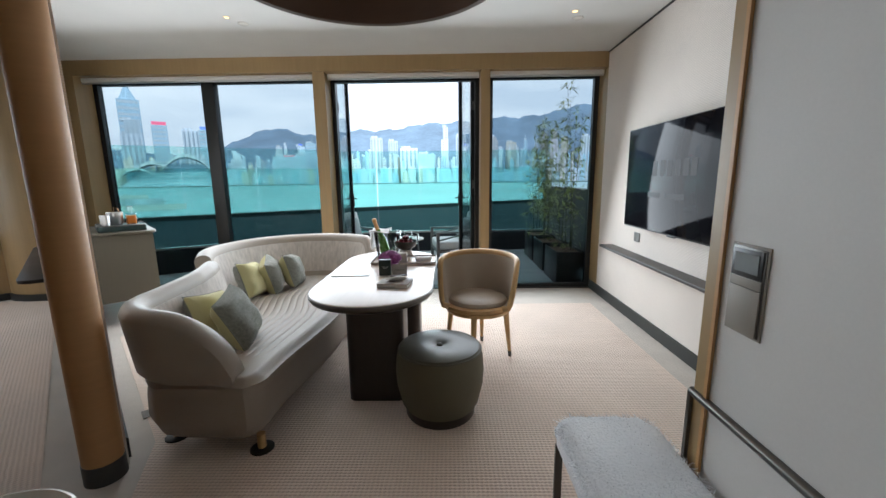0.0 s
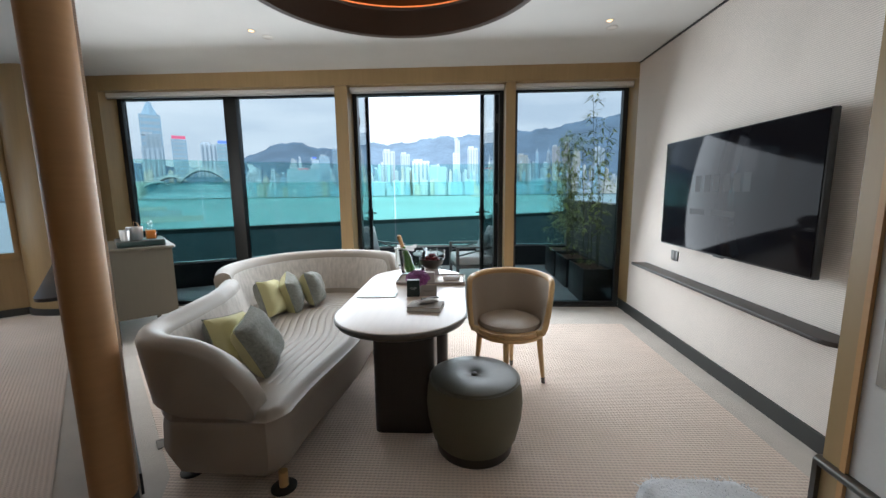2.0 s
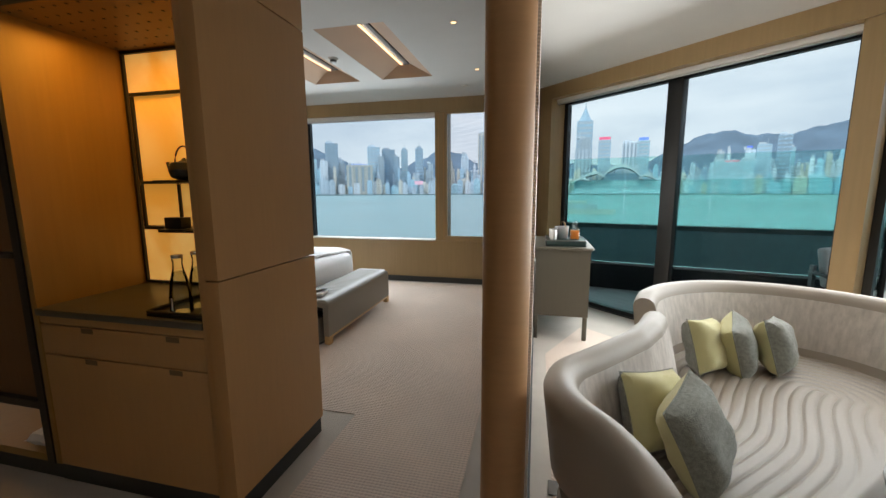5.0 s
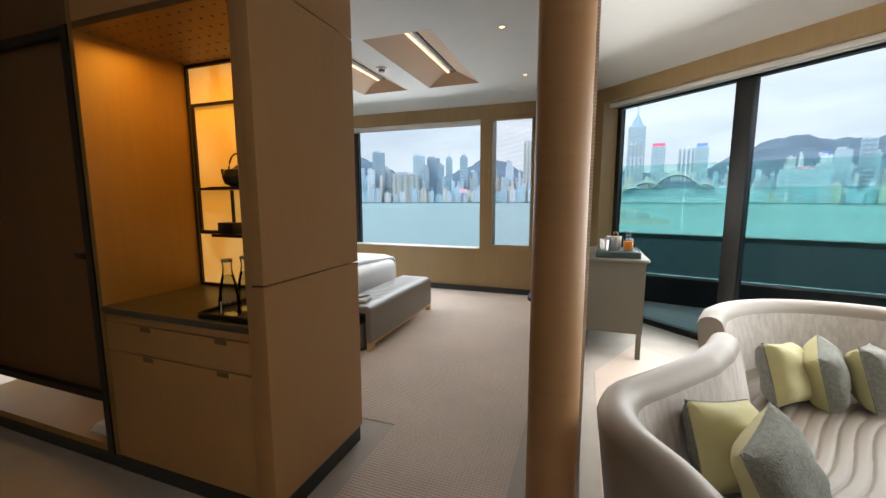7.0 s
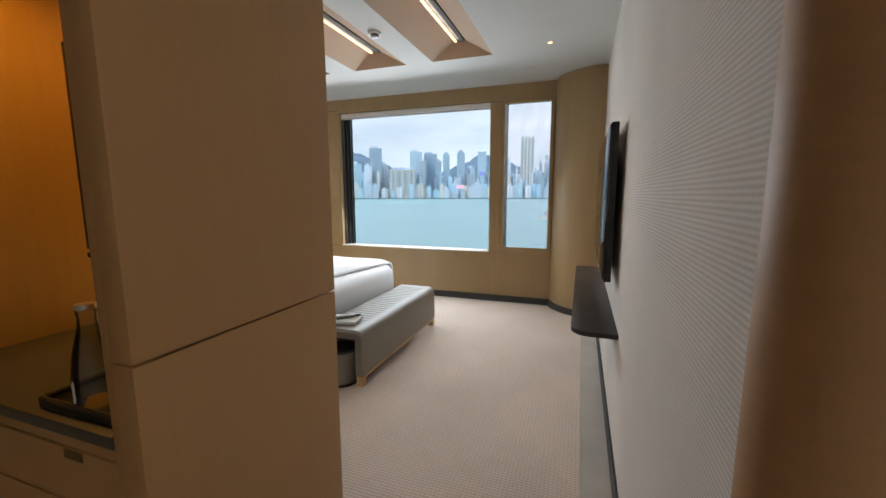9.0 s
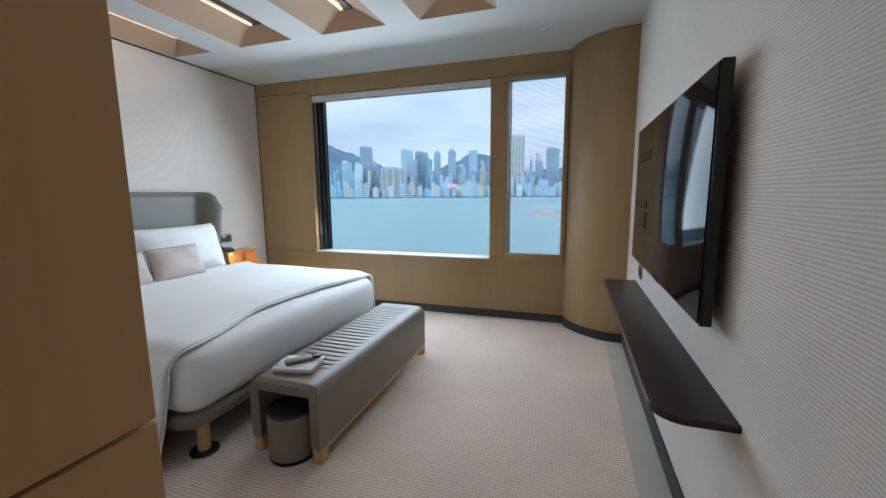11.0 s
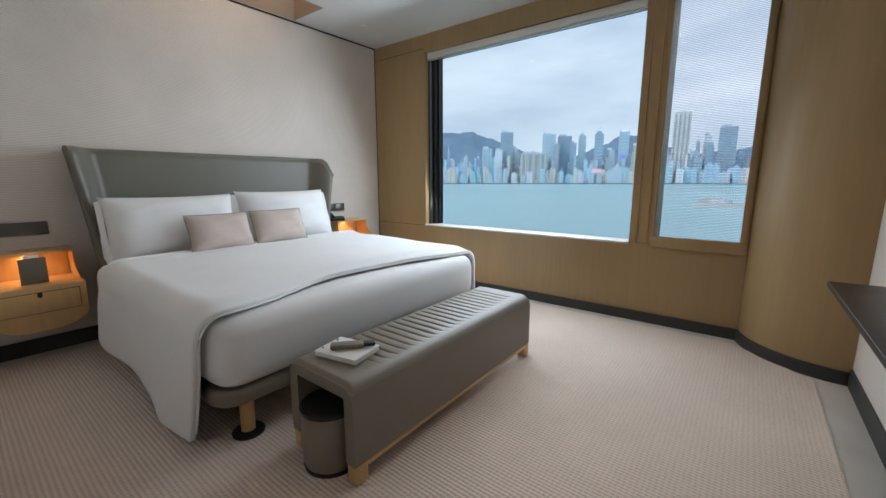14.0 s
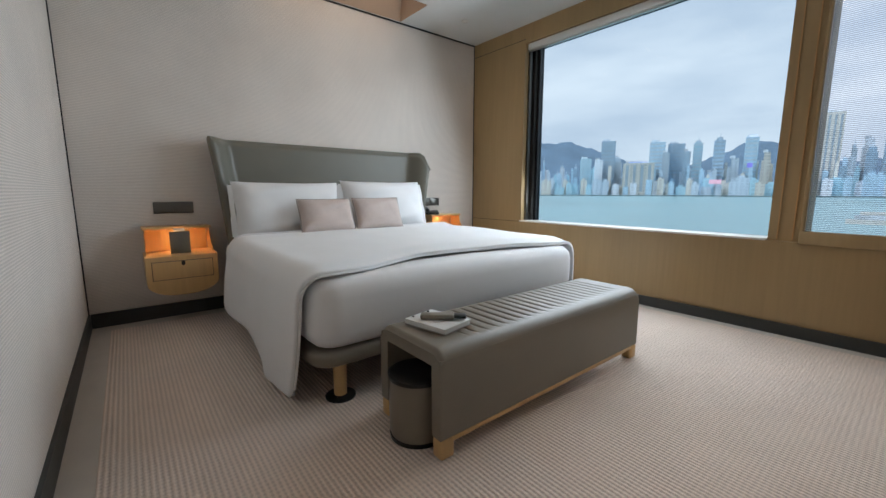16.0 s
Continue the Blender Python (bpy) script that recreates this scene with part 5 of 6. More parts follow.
part("photo", box(B(), -0.12, 0.12, -0.05, 0.05, 0.003, 0.0038), M("blue_grey_photo", (0.40, 0.46, 0.50), 0.3, var=0.35, vscale=9), lf, smooth=False)
gb = thing("gift_box", "small dark green box standing on the table", "box", on_table(-0.385, 2.895, 4))
part("carton", box(B(), -0.04, 0.04, -0.025, 0.025, 0, 0.105, 0.001), "greentray", gb)
part("print", box(box(B(), -0.02, 0.02, -0.0262, -0.0252, 0.055, 0.058), -0.012, 0.012, -0.0262, -0.0252, 0.046, 0.048), "steel", gb, "fine printed bars", smooth=False)
cd = thing("tent_card", "small cream tent card standing on the table", "card", on_table(-0.285, 2.885, -4))
part("card", box(B(), -0.05, 0.05, -0.003, 0.0, 0, 0.072), "taupepaper", cd, smooth=False)
part("stand", box(B(), -0.045, 0.045, 0.004, 0.022, 0, 0.02), "paper", cd)
part("print", box(box(B(), -0.035, 0.035, -0.0042, -0.0032, 0.035, 0.037), -0.03, 0.025, -0.0042, -0.0032, 0.028, 0.030), "darksteel", cd, smooth=False)
vs = thing("flower_vase", "purple carnation dome in a taupe pot on the table", "flowers", on_table(-0.37, 3.02))
part("pot", lathe(B(), [(0.05, 0), (0.055, 0.01), (0.058, 0.07), (0.05, 0.07)], 32), "taupepaper", vs)
fl = B()
rn = random.Random(5)
for k in range(420):
    th, ph = rn.uniform(0, 6.28), math.acos(rn.uniform(0.0, 1.0))
    d = Vector((math.sin(ph) * math.cos(th), math.sin(ph) * math.sin(th), math.cos(ph)))
    c = Vector((0, 0, 0.075)) + Vector((d.x * 0.078, d.y * 0.078, d.z * 0.062)) * rn.uniform(0.9, 1.06)
    q = d.to_track_quat("Z", "Y").to_matrix()
    a = rn.uniform(0, 6.28)
    ps = [c + q @ Vector((0.013 * math.cos(a + j * 1.57) * rn.uniform(0.7, 1.2), 0.013 * math.sin(a + j * 1.57), rn.uniform(-0.004, 0.006))) for j in range(4)]
    fl.faces.new([fl.verts.new(p) for p in ps])
bmesh.ops.create_icosphere(fl, subdivisions=3, radius=0.068, matrix=Matrix.Translation((0, 0, 0.073)) @ Matrix.Diagonal((1, 1, 0.8, 1)))
part("petals", fl, M("purple_petal", (0.26, 0.06, 0.22), 0.7, var=0.35, vscale=40), vs, "ruffled purple petals", smooth=False)
ft = thing("wooden_tray", "low taupe wooden tray on the table", "tray", on_table(-0.30, 3.33))
part("base", prism(B(), rrect(0.50, 0.30, 0.03), 0, 0.012, 0.003), "oak", ft)
part("rim", tube(B(), [(x, y, 0.014) for x, y in rrect(0.49, 0.29, 0.03)], 0.008, 8, True), "taupepaper", ft)
fb2 = thing("fruit_bowl", "dark bowl heaped with dark red cherries", "bowl", on_table(-0.31, 3.50, 0, TZ + 0.013))
part("bowl", lathe(B(), [(0.04, 0.05), (0.05, 0.054), (0.085, 0.085), (0.098, 0.12), (0.10, 0.124), (0.092, 0.12), (0.078, 0.09), (0.04, 0.066)], 40), "darkwood", fb2)
part("stand", lathe(B(), [(0.055, 0.0), (0.06, 0.003), (0.05, 0.049)], 24), "taupepaper", fb2)
MAT["cherry"] = M("cherry_skin", (0.11, 0.008, 0.012), 0.18, var=0.2)
rn = random.Random(11)
_b = B()
bmesh.ops.create_uvsphere(_b, u_segments=12, v_segments=8, radius=0.0135)
_cm = bpy.data.meshes.new("cherry")
_b.to_mesh(_cm)
_b.free()
_cm.materials.append(MAT["cherry"])
_cm.polygons.foreach_set("use_smooth", [True] * len(_cm.polygons))
for k in range(40):
    lay = 0 if k < 18 else 1 if k < 31 else 2
    n0, cnt, rad = (0, 18, 0.066) if lay == 0 else (18, 13, 0.044) if lay == 1 else (31, 9, 0.02)
    a = 2.4 * (k - n0)
    rr = rad * math.sqrt((k - n0 + 0.5) / cnt)
    part("cherry", _cm, None, fb2, at=pose(rr * math.cos(a), rr * math.sin(a), 0.112 + 0.021 * lay))
sn = thing("stationery_box", "low taupe box on the wooden tray", "box", on_table(-0.30, 3.22, 0, TZ + 0.013))
part("carton", box(B(), -0.07, 0.03, -0.03, 0.03, 0, 0.075, 0.002), "taupepaper", sn)
nk = thing("rolled_towel", "small folded towel on the wooden tray", "towel", on_table(-0.15, 3.30, 10, TZ + 0.013))
part("towel", prism(B(), rrect(0.13, 0.06, 0.025), 0, 0.028, 0.01), "linen", nk)
bu = thing("champagne_bucket", "clear acrylic champagne bucket with a bottle and white napkin", "ice bucket", on_table(-0.47, 3.58))
bk_ = part("bucket", lathe(B(), [(0.085, 0.0), (0.095, 0.01), (0.115, 0.20), (0.118, 0.205), (0.112, 0.205), (0.092, 0.016), (0.01, 0.014)], 40), "clear", bu, "clear acrylic bucket")
bk_.visible_shadow = False
MAT["bottle"] = M("green_bottle_glass", (0.07, 0.20, 0.03), 0.08, var=0.1)
MAT["foil"] = M("copper_foil", (0.45, 0.24, 0.09), 0.4, 0.5)
bo = part("bottle", lathe(B(), [(0.038, 0), (0.042, 0.01), (0.042, 0.13), (0.03, 0.18), (0.016, 0.215)], 28, pose(-0.02, 0.01, 0.02, 8, -16, 0)), "bottle", bu, "green champagne bottle")
part("foil", lathe(B(), [(0.0165, 0.214), (0.0155, 0.28), (0.018, 0.285), (0.016, 0.31), (0.004, 0.315)], 20, pose(-0.02, 0.01, 0.02, 8, -16, 0)), "foil", bo, "copper foil neck")
bm = B()
grid(bm, lambda s, t: Vector((-0.135 - 0.012 * math.sin(9 * t) + 0.05 * abs(t - 0.5), -0.11 + 0.22 * t, 0.215 - 0.15 * s + 0.01 * math.sin(12 * t))), 10, 16)
grid(bm, lambda s, t: Vector((-0.135 + 0.16 * s, -0.11 + 0.22 * t, 0.216 + 0.012 * math.sin(5 * s + 9 * t))), 10, 16)
part("napkin", bm, "linen", bu, "white linen napkin")
for u, v in ((-0.30, 3.62), (-0.24, 3.56)):
    gl = thing("wine_glass", "clear stemmed glass on the table", "glass", on_table(u, v), group="glasses")
    o = part("goblet", lathe(B(), [(0.032, 0.0), (0.033, 0.003), (0.004, 0.01), (0.004, 0.09), (0.02, 0.105), (0.034, 0.14), (0.032, 0.20), (0.031, 0.20), (0.032, 0.14), (0.018, 0.108), (0.002, 0.098)], 28), "clear", gl)
    o.visible_shadow = False
fp = thing("floor_outlet", "small metal floor outlet plate", "outlet", pose(0.46, 2.95, 0.002))
part("plate", box(B(), -0.06, 0.06, -0.05, 0.05, 0, 0.006, 0.002), "darksteel", fp)

# ---- balcony things ----
def lounge_chair(m):
    t = thing("balcony_chair", "grey aluminium lounge chair with white cushions", "chair", m, group="balcony chairs")
    for s in (-1, 1):
        part("arm_frame", box(box(box(B(), s * 0.36 - 0.02, s * 0.36 + 0.02, -0.38, -0.33, 0, 0.56, 0.004), s * 0.36 - 0.02, s * 0.36 + 0.02, 0.30, 0.35, 0, 0.66, 0.004), s * 0.36 - 0.025, s * 0.36 + 0.025, -0.38, 0.36, 0.56, 0.585, 0.004), "alu", t, "grey aluminium side frame")
        part("slat_brace", tube(B(), [(s * 0.36, -0.36, 0.44), (s * 0.36, 0.34, 0.60)], 0.013), "alu", t)
    part("seat_frame", box(B(), -0.36, 0.36, -0.37, 0.34, 0.24, 0.28, 0.004), "alu", t)
    part("seat_cushion", box(B(), -0.32, 0.32, -0.37, 0.25, 0.281, 0.42, 0.035, 4), "outcush", t, "white seat cushion")
    part("back_cushion", box(B(), -0.31, 0.31, -0.06, 0.06, -0.22, 0.22, 0.04, 4, pose(0, 0.28, 0.64, -14, 0, 0)), "outcush", t, "white back cushion")
    part("throw_cushion", cushion(B(), 0.40, 0.36, 0.13, 4, 12, pose(0.02, 0.13, 0.60, -22, 0, 0)), M("grey_outdoor_cloth", (0.33, 0.37, 0.38), 0.9), t, "grey cushion")


lounge_chair(OUT @ pose(-1.55, 6.75, -0.03, 0, 0, -35 + 90))
lounge_chair(OUT @ pose(0.15, 6.75, -0.03, 0, 0, -80))
bt = thing("balcony_table", "small round white balcony table", "table", OUT @ pose(-0.62, 6.55, -0.03))
part("top", lathe(B(), [(0.235, 0.44), (0.24, 0.445), (0.24, 0.46), (0.23, 0.465)], 40), "outcush", bt)
for a in (30, 150, 270):
    part("leg", tube(B(), [(0.15 * math.cos(radians(a)), 0.15 * math.sin(radians(a)), 0.44), (0.19 * math.cos(radians(a)), 0.19 * math.sin(radians(a)), 0)], 0.013), "alu", bt)


def bamboo(seed, h, dense):
    """Canes with short twigs and narrow hanging leaves."""
    rn = random.Random(seed)
    canes, leaves = B(), B()
    for c in range(5):
        x, y = rn.uniform(-0.13, 0.13), rn.uniform(-0.22, 0.22)
        lx, ly, hh = rn.uniform(-0.13, 0.10), rn.uniform(-0.14, 0.14), h * rn.uniform(0.72, 1.05)
        pts = [Vector((x + lx * (k / 9) ** 1.6, y + ly * (k / 9) ** 1.6, 0.44 + hh * k / 9)) for k in range(10)]
        tube(canes, pts, [0.0055 - 0.0038 * k / 9 for k in range(10)], 6)
        for k in range(1, 10):
            for j in range(dense if k > 2 else 2):
                a = rn.uniform(0, 6.28)
                l = rn.uniform(0.07, 0.26) * (1.1 - 0.5 * k / 9)
                o = pts[k] + (pts[k - 1] - pts[k]) * rn.random()
                tip = o + Vector((l * math.cos(a), l * math.sin(a), rn.uniform(0.0, 0.14)))
                tube(canes, [o, tip], [0.0016, 0.0008], 4)
                for q in range(rn.randint(3, 6)):
                    b = o + (tip - o) * rn.uniform(0.35, 1.0)
                    a2 = a + rn.uniform(-1.4, 1.4)
                    d = Vector((math.cos(a2), math.sin(a2), rn.uniform(-0.8, 0.35))).normalized()
                    s = d.cross(Vector((0, 0, 1))).normalized() * rn.uniform(0.006, 0.012)
                    ln = rn.uniform(0.08, 0.15)
                    leaves.faces.new([leaves.verts.new(p) for p in (b, b + d * ln * 0.4 + s, b + d * ln, b + d * ln * 0.4 - s)])
    return canes, leaves


for i, (v, h) in enumerate(((5.62, 2.15), (6.42, 2.15), (7.2, 1.45))):
    p = thing("bamboo_planter", "black box planter with slender bamboo on the balcony deck", "plant", OUT @ pose(1.665, v, -0.03), group="balcony planters")
    bx = box(box(box(box(B(), -0.19, 0.19, -0.33, -0.315, 0, 0.44, 0.002), -0.19, 0.19, 0.315, 0.33, 0, 0.44, 0.002), -0.19, -0.175, -0.315, 0.315, 0, 0.44, 0.002), 0.175, 0.19, -0.315, 0.315, 0, 0.44, 0.002)
    part("box", bx, "planter", p, "black glazed box")
    bm = grid(B(), lambda s, t: Vector((-0.174 + 0.348 * s, -0.314 + 0.628 * t, 0.405 + 0.02 * noise.noise(Vector((s * 9, t * 14, i))))), 14, 24)
    part("mulch", bm, "soil", p, "brown bark mulch", smooth=False)
    a, b = bamboo(20 + i, h, (5, 11, 6)[i])
    part("canes", a, "cane", p, "thin dark canes")
    tagged(part("leaves", b, "leaf", p, "narrow green leaves", smooth=False), kind="stuff")
    part("bark_chip", box(B(), -0.02, 0.02, -0.01, 0.01, 0.42, 0.43, 0.002), "soil", p)

# ---- ceiling details ----
def downlight(x, y, z):
    t = thing("downlight", "small recessed warm downlight in the ceiling", "ceiling light", pose(x, y, z), group="downlights")
    part("trim", open_lathe([(0.035, -0.001), (0.034, -0.004), (0.024, -0.004), (0.022, 0.0)], Vector((0, 0))), "white", t)
    part("lamp", lathe(B(), [(0.0205, -0.003), (0.0205, -0.0015)], 20), glow("downlight_glow", (1.0, 0.62, 0.30), 2.5), t, "glowing warm lamp")


def detector(x, y, z, r=0.05, label="white ceiling sprinkler cover"):
    t = thing("ceiling_disc", label, "sprinkler", pose(x, y, z), group="ceiling discs")
    part("disc", lathe(B(), [(r * 0.7, -0.012), (r, -0.006), (r, -0.0005)], 28), "white", t)


for u, v in ((-1.77, 3.84), (1.16, 3.85)):
    downlight(*lw(u, v), HL)
    detector(*lw(u + 0.07, v + 0.14), HL, 0.045)
downlight(-0.412, 4.55, HB)
downlight(-0.41, 5.86, HB)
detector(-0.672, 6.53, HB, 0.04)
detector(-3.905, 6.53, HB, 0.04)
sm = thing("smoke_detector", "white round smoke detector on the bedroom ceiling", "smoke detector", pose(-1.825, 5.12, HB))
part("base", lathe(B(), [(0.05, -0.02), (0.055, -0.012), (0.055, -0.001)], 32), "white", sm)
part("head", lathe(B(), [(0.025, -0.045), (0.035, -0.04), (0.036, -0.0205)], 28), "darksteel", sm, "dark vented head")

# ---- bedroom things ----
bed = thing("bed", "king bed with taupe leather frame and white linen", "bed", pose(0, 0, 0))
part("bed_frame", prism(B(), [(x - 3.22, y + 5.10) for x, y in rrect(2.10, 2.00, 0.12, 8)], 0.205, 0.285, 0.03), "bench_leather", bed, "rounded taupe leather frame")
bm = prism(B(), [(x - 3.18, y + 5.11) for x, y in rrect(2.06, 2.02, 0.14, 8)], 0.286, 0.625, 0.09)
part("mattress", bm, "linen", bed, "mattress under a tucked white sheet")
for x, y in ((-2.28, 4.26), (-2.28, 5.94), (-4.1, 4.26), (-4.1, 5.94)):
    lg = part("leg", lathe(B(), [(0.032, 0.016), (0.034, 0.205)], 24), "paleoak", bed, at=pose(x, y, 0.004))
    part("glide", lathe(B(), [(0.075, 0.0), (0.075, 0.010), (0.06, 0.016)], 28), "black", lg, "round black foot plate")


def headboard(s, t, off=0.0):
    """Winged headboard: flat middle, wings that curl forward and flare towards the top."""
    z = 0.28 + 1.15 * t
    half = 0.995 + 0.105 * t ** 1.6
    a = 2 * s - 1
    y = a * half
    wing = smoothstep(0.80, 1.0, abs(a))
    x = -4.30 + 0.19 * wing ** 1.4 - 0.03 * t + off * (1 - 0.7 * wing)
    yy = 5.13 + y * (1 - 0.02 * wing) + (off * wing * (-1 if a > 0 else 1))
    top = 1.0 - 0.15 * smoothstep(0.90, 1.0, a) ** 2.4 * t
    return Vector((x, yy, 0.28 + (z - 0.28) * top))


hb = thing("headboard", "grey-green leather winged headboard behind the bed", "headboard", pose(0, 0, 0))
MAT["sage"] = M("grey_green_leather", (0.155, 0.148, 0.118), 0.42, var=0.06, bump=0.1, bscale=400)
bm = grid(B(), headboard, 80, 30)
me_ob = part("panel", bm, "sage", hb, "upholstered grey-green panel")
sol = me_ob.modifiers.new("thick", "SOLIDIFY")
sol.thickness, sol.offset = 0.055, 0.0
bev = [headboard(k / 80, 1.0) for k in range(81)]
part("top_piping", tube(B(), [p + Vector((0, 0, 0.0)) for p in bev], 0.0275, 10), "sage", hb)

# duvet: flat top, rounded shoulder, long drape at the sides
def duvet(s, t):
    edge = -2.22 - 0.17 * smoothstep(0.20, 0.42, s) + 0.15 * smoothstep(0.50, 0.80, s)
    x = -3.72 + (edge + 3.72) * t
    L = 3.55                                   # length over the bed, side to side
    q = s * L
    side0, top = 0.72, 2.11
    wav = 0.014 * math.sin(7 * t + 2.0) + 0.010 * math.sin(15 * t + 1)
    ztop = 0.655 + 0.012 * math.sin(math.pi * s) + 0.010 * noise.noise(Vector((x * 2.2, s * 7, 0.3))) + 0.002 * noise.noise(Vector((x * 5 + s * 9, s * 15, 1.3))) - 0.025 * smoothstep(0.9, 1.0, t) + 0.02 * smoothstep(0.12, 0.0, t)
    r = 0.10
    if q < side0 or q > side0 + top:
        d = (side0 - q) if q < side0 else (q - side0 - top)
        sg = -1 if q < side0 else 1
        k = d / side0
        arc = min(d, r * 1.57)
        ang = arc / r
        y = r * math.sin(ang) + 0.035 * k ** 1.4 + (wav + 0.016 * math.sin(11 * t) * k) * smoothstep(0.1, 0.6, k)
        z = ztop - r * (1 - math.cos(ang)) - max(0.0, d - r * 1.57) * (0.96 - 0.30 * (1 - t) * (sg < 0))
        x2 = x - 0.16 * k ** 1.5 * smoothstep(0.55, 1.0, t) * (sg < 0)
        base = 5.13 + sg * (top / 2 - r)
        return Vector((x2, base + sg * (y + 0.0), max(z, 0.035 + 0.02 * math.sin(9 * t) ** 2)))
    u = (q - side0) / top
    y = 5.13 - (top / 2 - r) + (2 * (top / 2 - r)) * u
    return Vector((x, y, ztop))


dv = thing("duvet", "white duvet folded back and hanging to the floor", "duvet", pose(0, 0, 0))
dob = part("cover", grid(B(), duvet, 150, 70), "linen", dv, "smooth white cotton cover")
sd = dob.modifiers.new("loft", "SOLIDIFY")
sd.thickness, sd.offset = 0.020, 1.0
hem = [duvet(k / 120, 1.0) + Vector((0.004, 0, 0.002)) for k in range(121)]
part("hem", tube(B(), hem, 0.006, 8), "linen", dv, "soft folded hem")
hem = [duvet(k / 120, 0.0) + Vector((0.0, 0, 0.012)) for k in range(20, 101)]
part("turn_down", tube(B(), hem, 0.018, 8), "linen", dv, "turned-down edge")


def bed_pillow(y, w, h, x, tilt, mat, label, seed, z, t, rz=90, group="bed pillows"):
    p = thing("bed_pillow", label, "pillow", pose(x, y, z, 0, 0, 0) @ pose(0, 0, 0, tilt * 0, 0, rz) @ pose(0, 0, 0, tilt, 0, 0), group=group)
    part("case", cushion(B(), w, h, t, seed, 26, None, 0.10), mat, p)
    if mat == "linen":
        for s in (-1, 1):
            part("flange", grid(B(), lambda a, b: Vector((s * (w / 2 - 0.012 + 0.035 * b), 0.004 * math.sin(14 * a), -h / 2 + 0.03 + (h - 0.06) * a)), 12, 2), "linen", p, "flat flange")
    else:
        part("piping", tube(B(), [(a * w / 2 * (1 - 0.03 * (1 - b * b) * abs(a)), 0, b * h / 2 * (1 - 0.03 * (1 - a * a) * abs(b))) for a, b in [(-1 + k / 6, -1) for k in range(12)] + [(1, -1 + k / 6) for k in range(12)] + [(1 - k / 6, 1) for k in range(12)] + [(-1, 1 - k / 6) for k in range(12)]], 0.005, 6, True), "taupepaper", p)


bed_pillow(4.61, 0.90, 0.50, -3.98, -16, "linen", "large white pillow standing against the headboard", 31, 0.865, 0.25)
bed_pillow(5.54, 0.90, 0.50, -3.98, -16, "linen", "large white pillow standing against the headboard", 32, 0.885, 0.25)
bed_pillow(4.63, 0.90, 0.46, -4.12, -12, "linen", "white pillow behind another at the headboard", 35, 0.85, 0.16)
bed_pillow(5.55, 0.90, 0.46, -4.12, -12, "linen", "white pillow behind another at the headboard", 36, 0.86, 0.16)
bed_pillow(4.82, 0.47, 0.29, -3.72, -22, "blush", "blush woven lumbar cushion leaning on the pillows", 33, 0.825, 0.14, group="blush cushions")
bed_pillow(5.31, 0.47, 0.29, -3.72, -22, "blush", "blush woven lumbar cushion leaning on the pillows", 34, 0.83, 0.14, group="blush cushions")

# bench at the foot of the bed, open at its ends
be = thing("bed_bench", "taupe leather bench with ribbed top and oak feet", "bench", pose(0, 0, 0.004))
bx0, bx1, by0, by1 = -2.015, -1.577, 4.346, 5.90


def bench_skin(s, t):
    """Arch-shaped cross section with rounded shoulders, ribs across the top."""
    y = by0 + (by1 - by0) * t
    w, h, r = bx1 - bx0, 0.437, 0.06
    per = [(0.0, 0.085)] + [(0.0, 0.2), (0.0, 0.3)] + [(r - r * math.cos(radians(a)), h - r + r * math.sin(radians(a))) for a in range(0, 91, 15)]
    per += [(r + (w - 2 * r) * k / 8, h) for k in range(1, 8)]
    per += [(w - r + r * math.sin(radians(a)), h - r + r * math.cos(radians(a))) for a in range(0, 91, 15)] + [(w, 0.3), (w, 0.2), (w, 0.085)]
    k = s * (len(per) - 1)
    i = min(int(k), len(per) - 2)
    x = per[i][0] + (per[i + 1][0] - per[i][0]) * (k - i)
    z = per[i][1] + (per[i + 1][1] - per[i][1]) * (k - i)
    if z > h - 0.002 and by0 + 0.2 < y < by1 - 0.12 and 0.07 < x < w - 0.08:
        q = ((y - by0 - 0.2) / 0.058) % 1
        z -= 0.008 * math.exp(-((min(q, 1 - q) * 0.058) / 0.0045) ** 2) + 0.004 * (2 * abs(q - 0.5)) ** 3
    e = min(y - by0, by1 - y)
    z -= 0.018 * (1 - smoothstep(0, 0.025, e)) * (z > 0.3)
    return Vector((bx0 + x, y, z))


part("seat", grid(B(), bench_skin, 25, 330), "bench_leather", be, "ribbed taupe leather top and sides")
for ye in (0.0, 1.0):
    bm = grid(B(), lambda s, t: bench_skin(s, ye) * (1 - t) + Vector((min(max(bench_skin(s, ye).x, bx0 + 0.055), bx1 - 0.055), bench_skin(s, ye).y, min(bench_skin(s, ye).z, 0.37))) * t, 50, 1)
    part("end_face", bm, "bench_leather", be, "leather edge of the open end")
part("inner_panel", box(box(box(B(), bx0 + 0.004, bx0 + 0.055, by0 + 0.004, by1 - 0.004, 0.085, 0.40), bx1 - 0.055, bx1 - 0.004, by0 + 0.004, by1 - 0.004, 0.085, 0.40), bx0 + 0.055, bx1 - 0.055, by0 + 0.004, by1 - 0.004, 0.37, 0.41), "bench_leather", be, "leather lining of the open end")
# dark wood here gives the shade deep inside the open bench
part("divider", box(B(), bx0 + 0.055, bx1 - 0.055, 5.15, 5.18, 0.085, 0.37), "darkwood", be, "inner panel, dark for the shade in the bench")
part("rail", box(box(B(), bx0 + 0.005, bx0 + 0.05, by0 + 0.06, by1 - 0.06, 0.066, 0.0845, 0.002), bx1 - 0.05, bx1 + 0.003, by0 + 0.06, by1 - 0.06, 0.066, 0.0845, 0.002), "paleoak", be, "oak base rail")
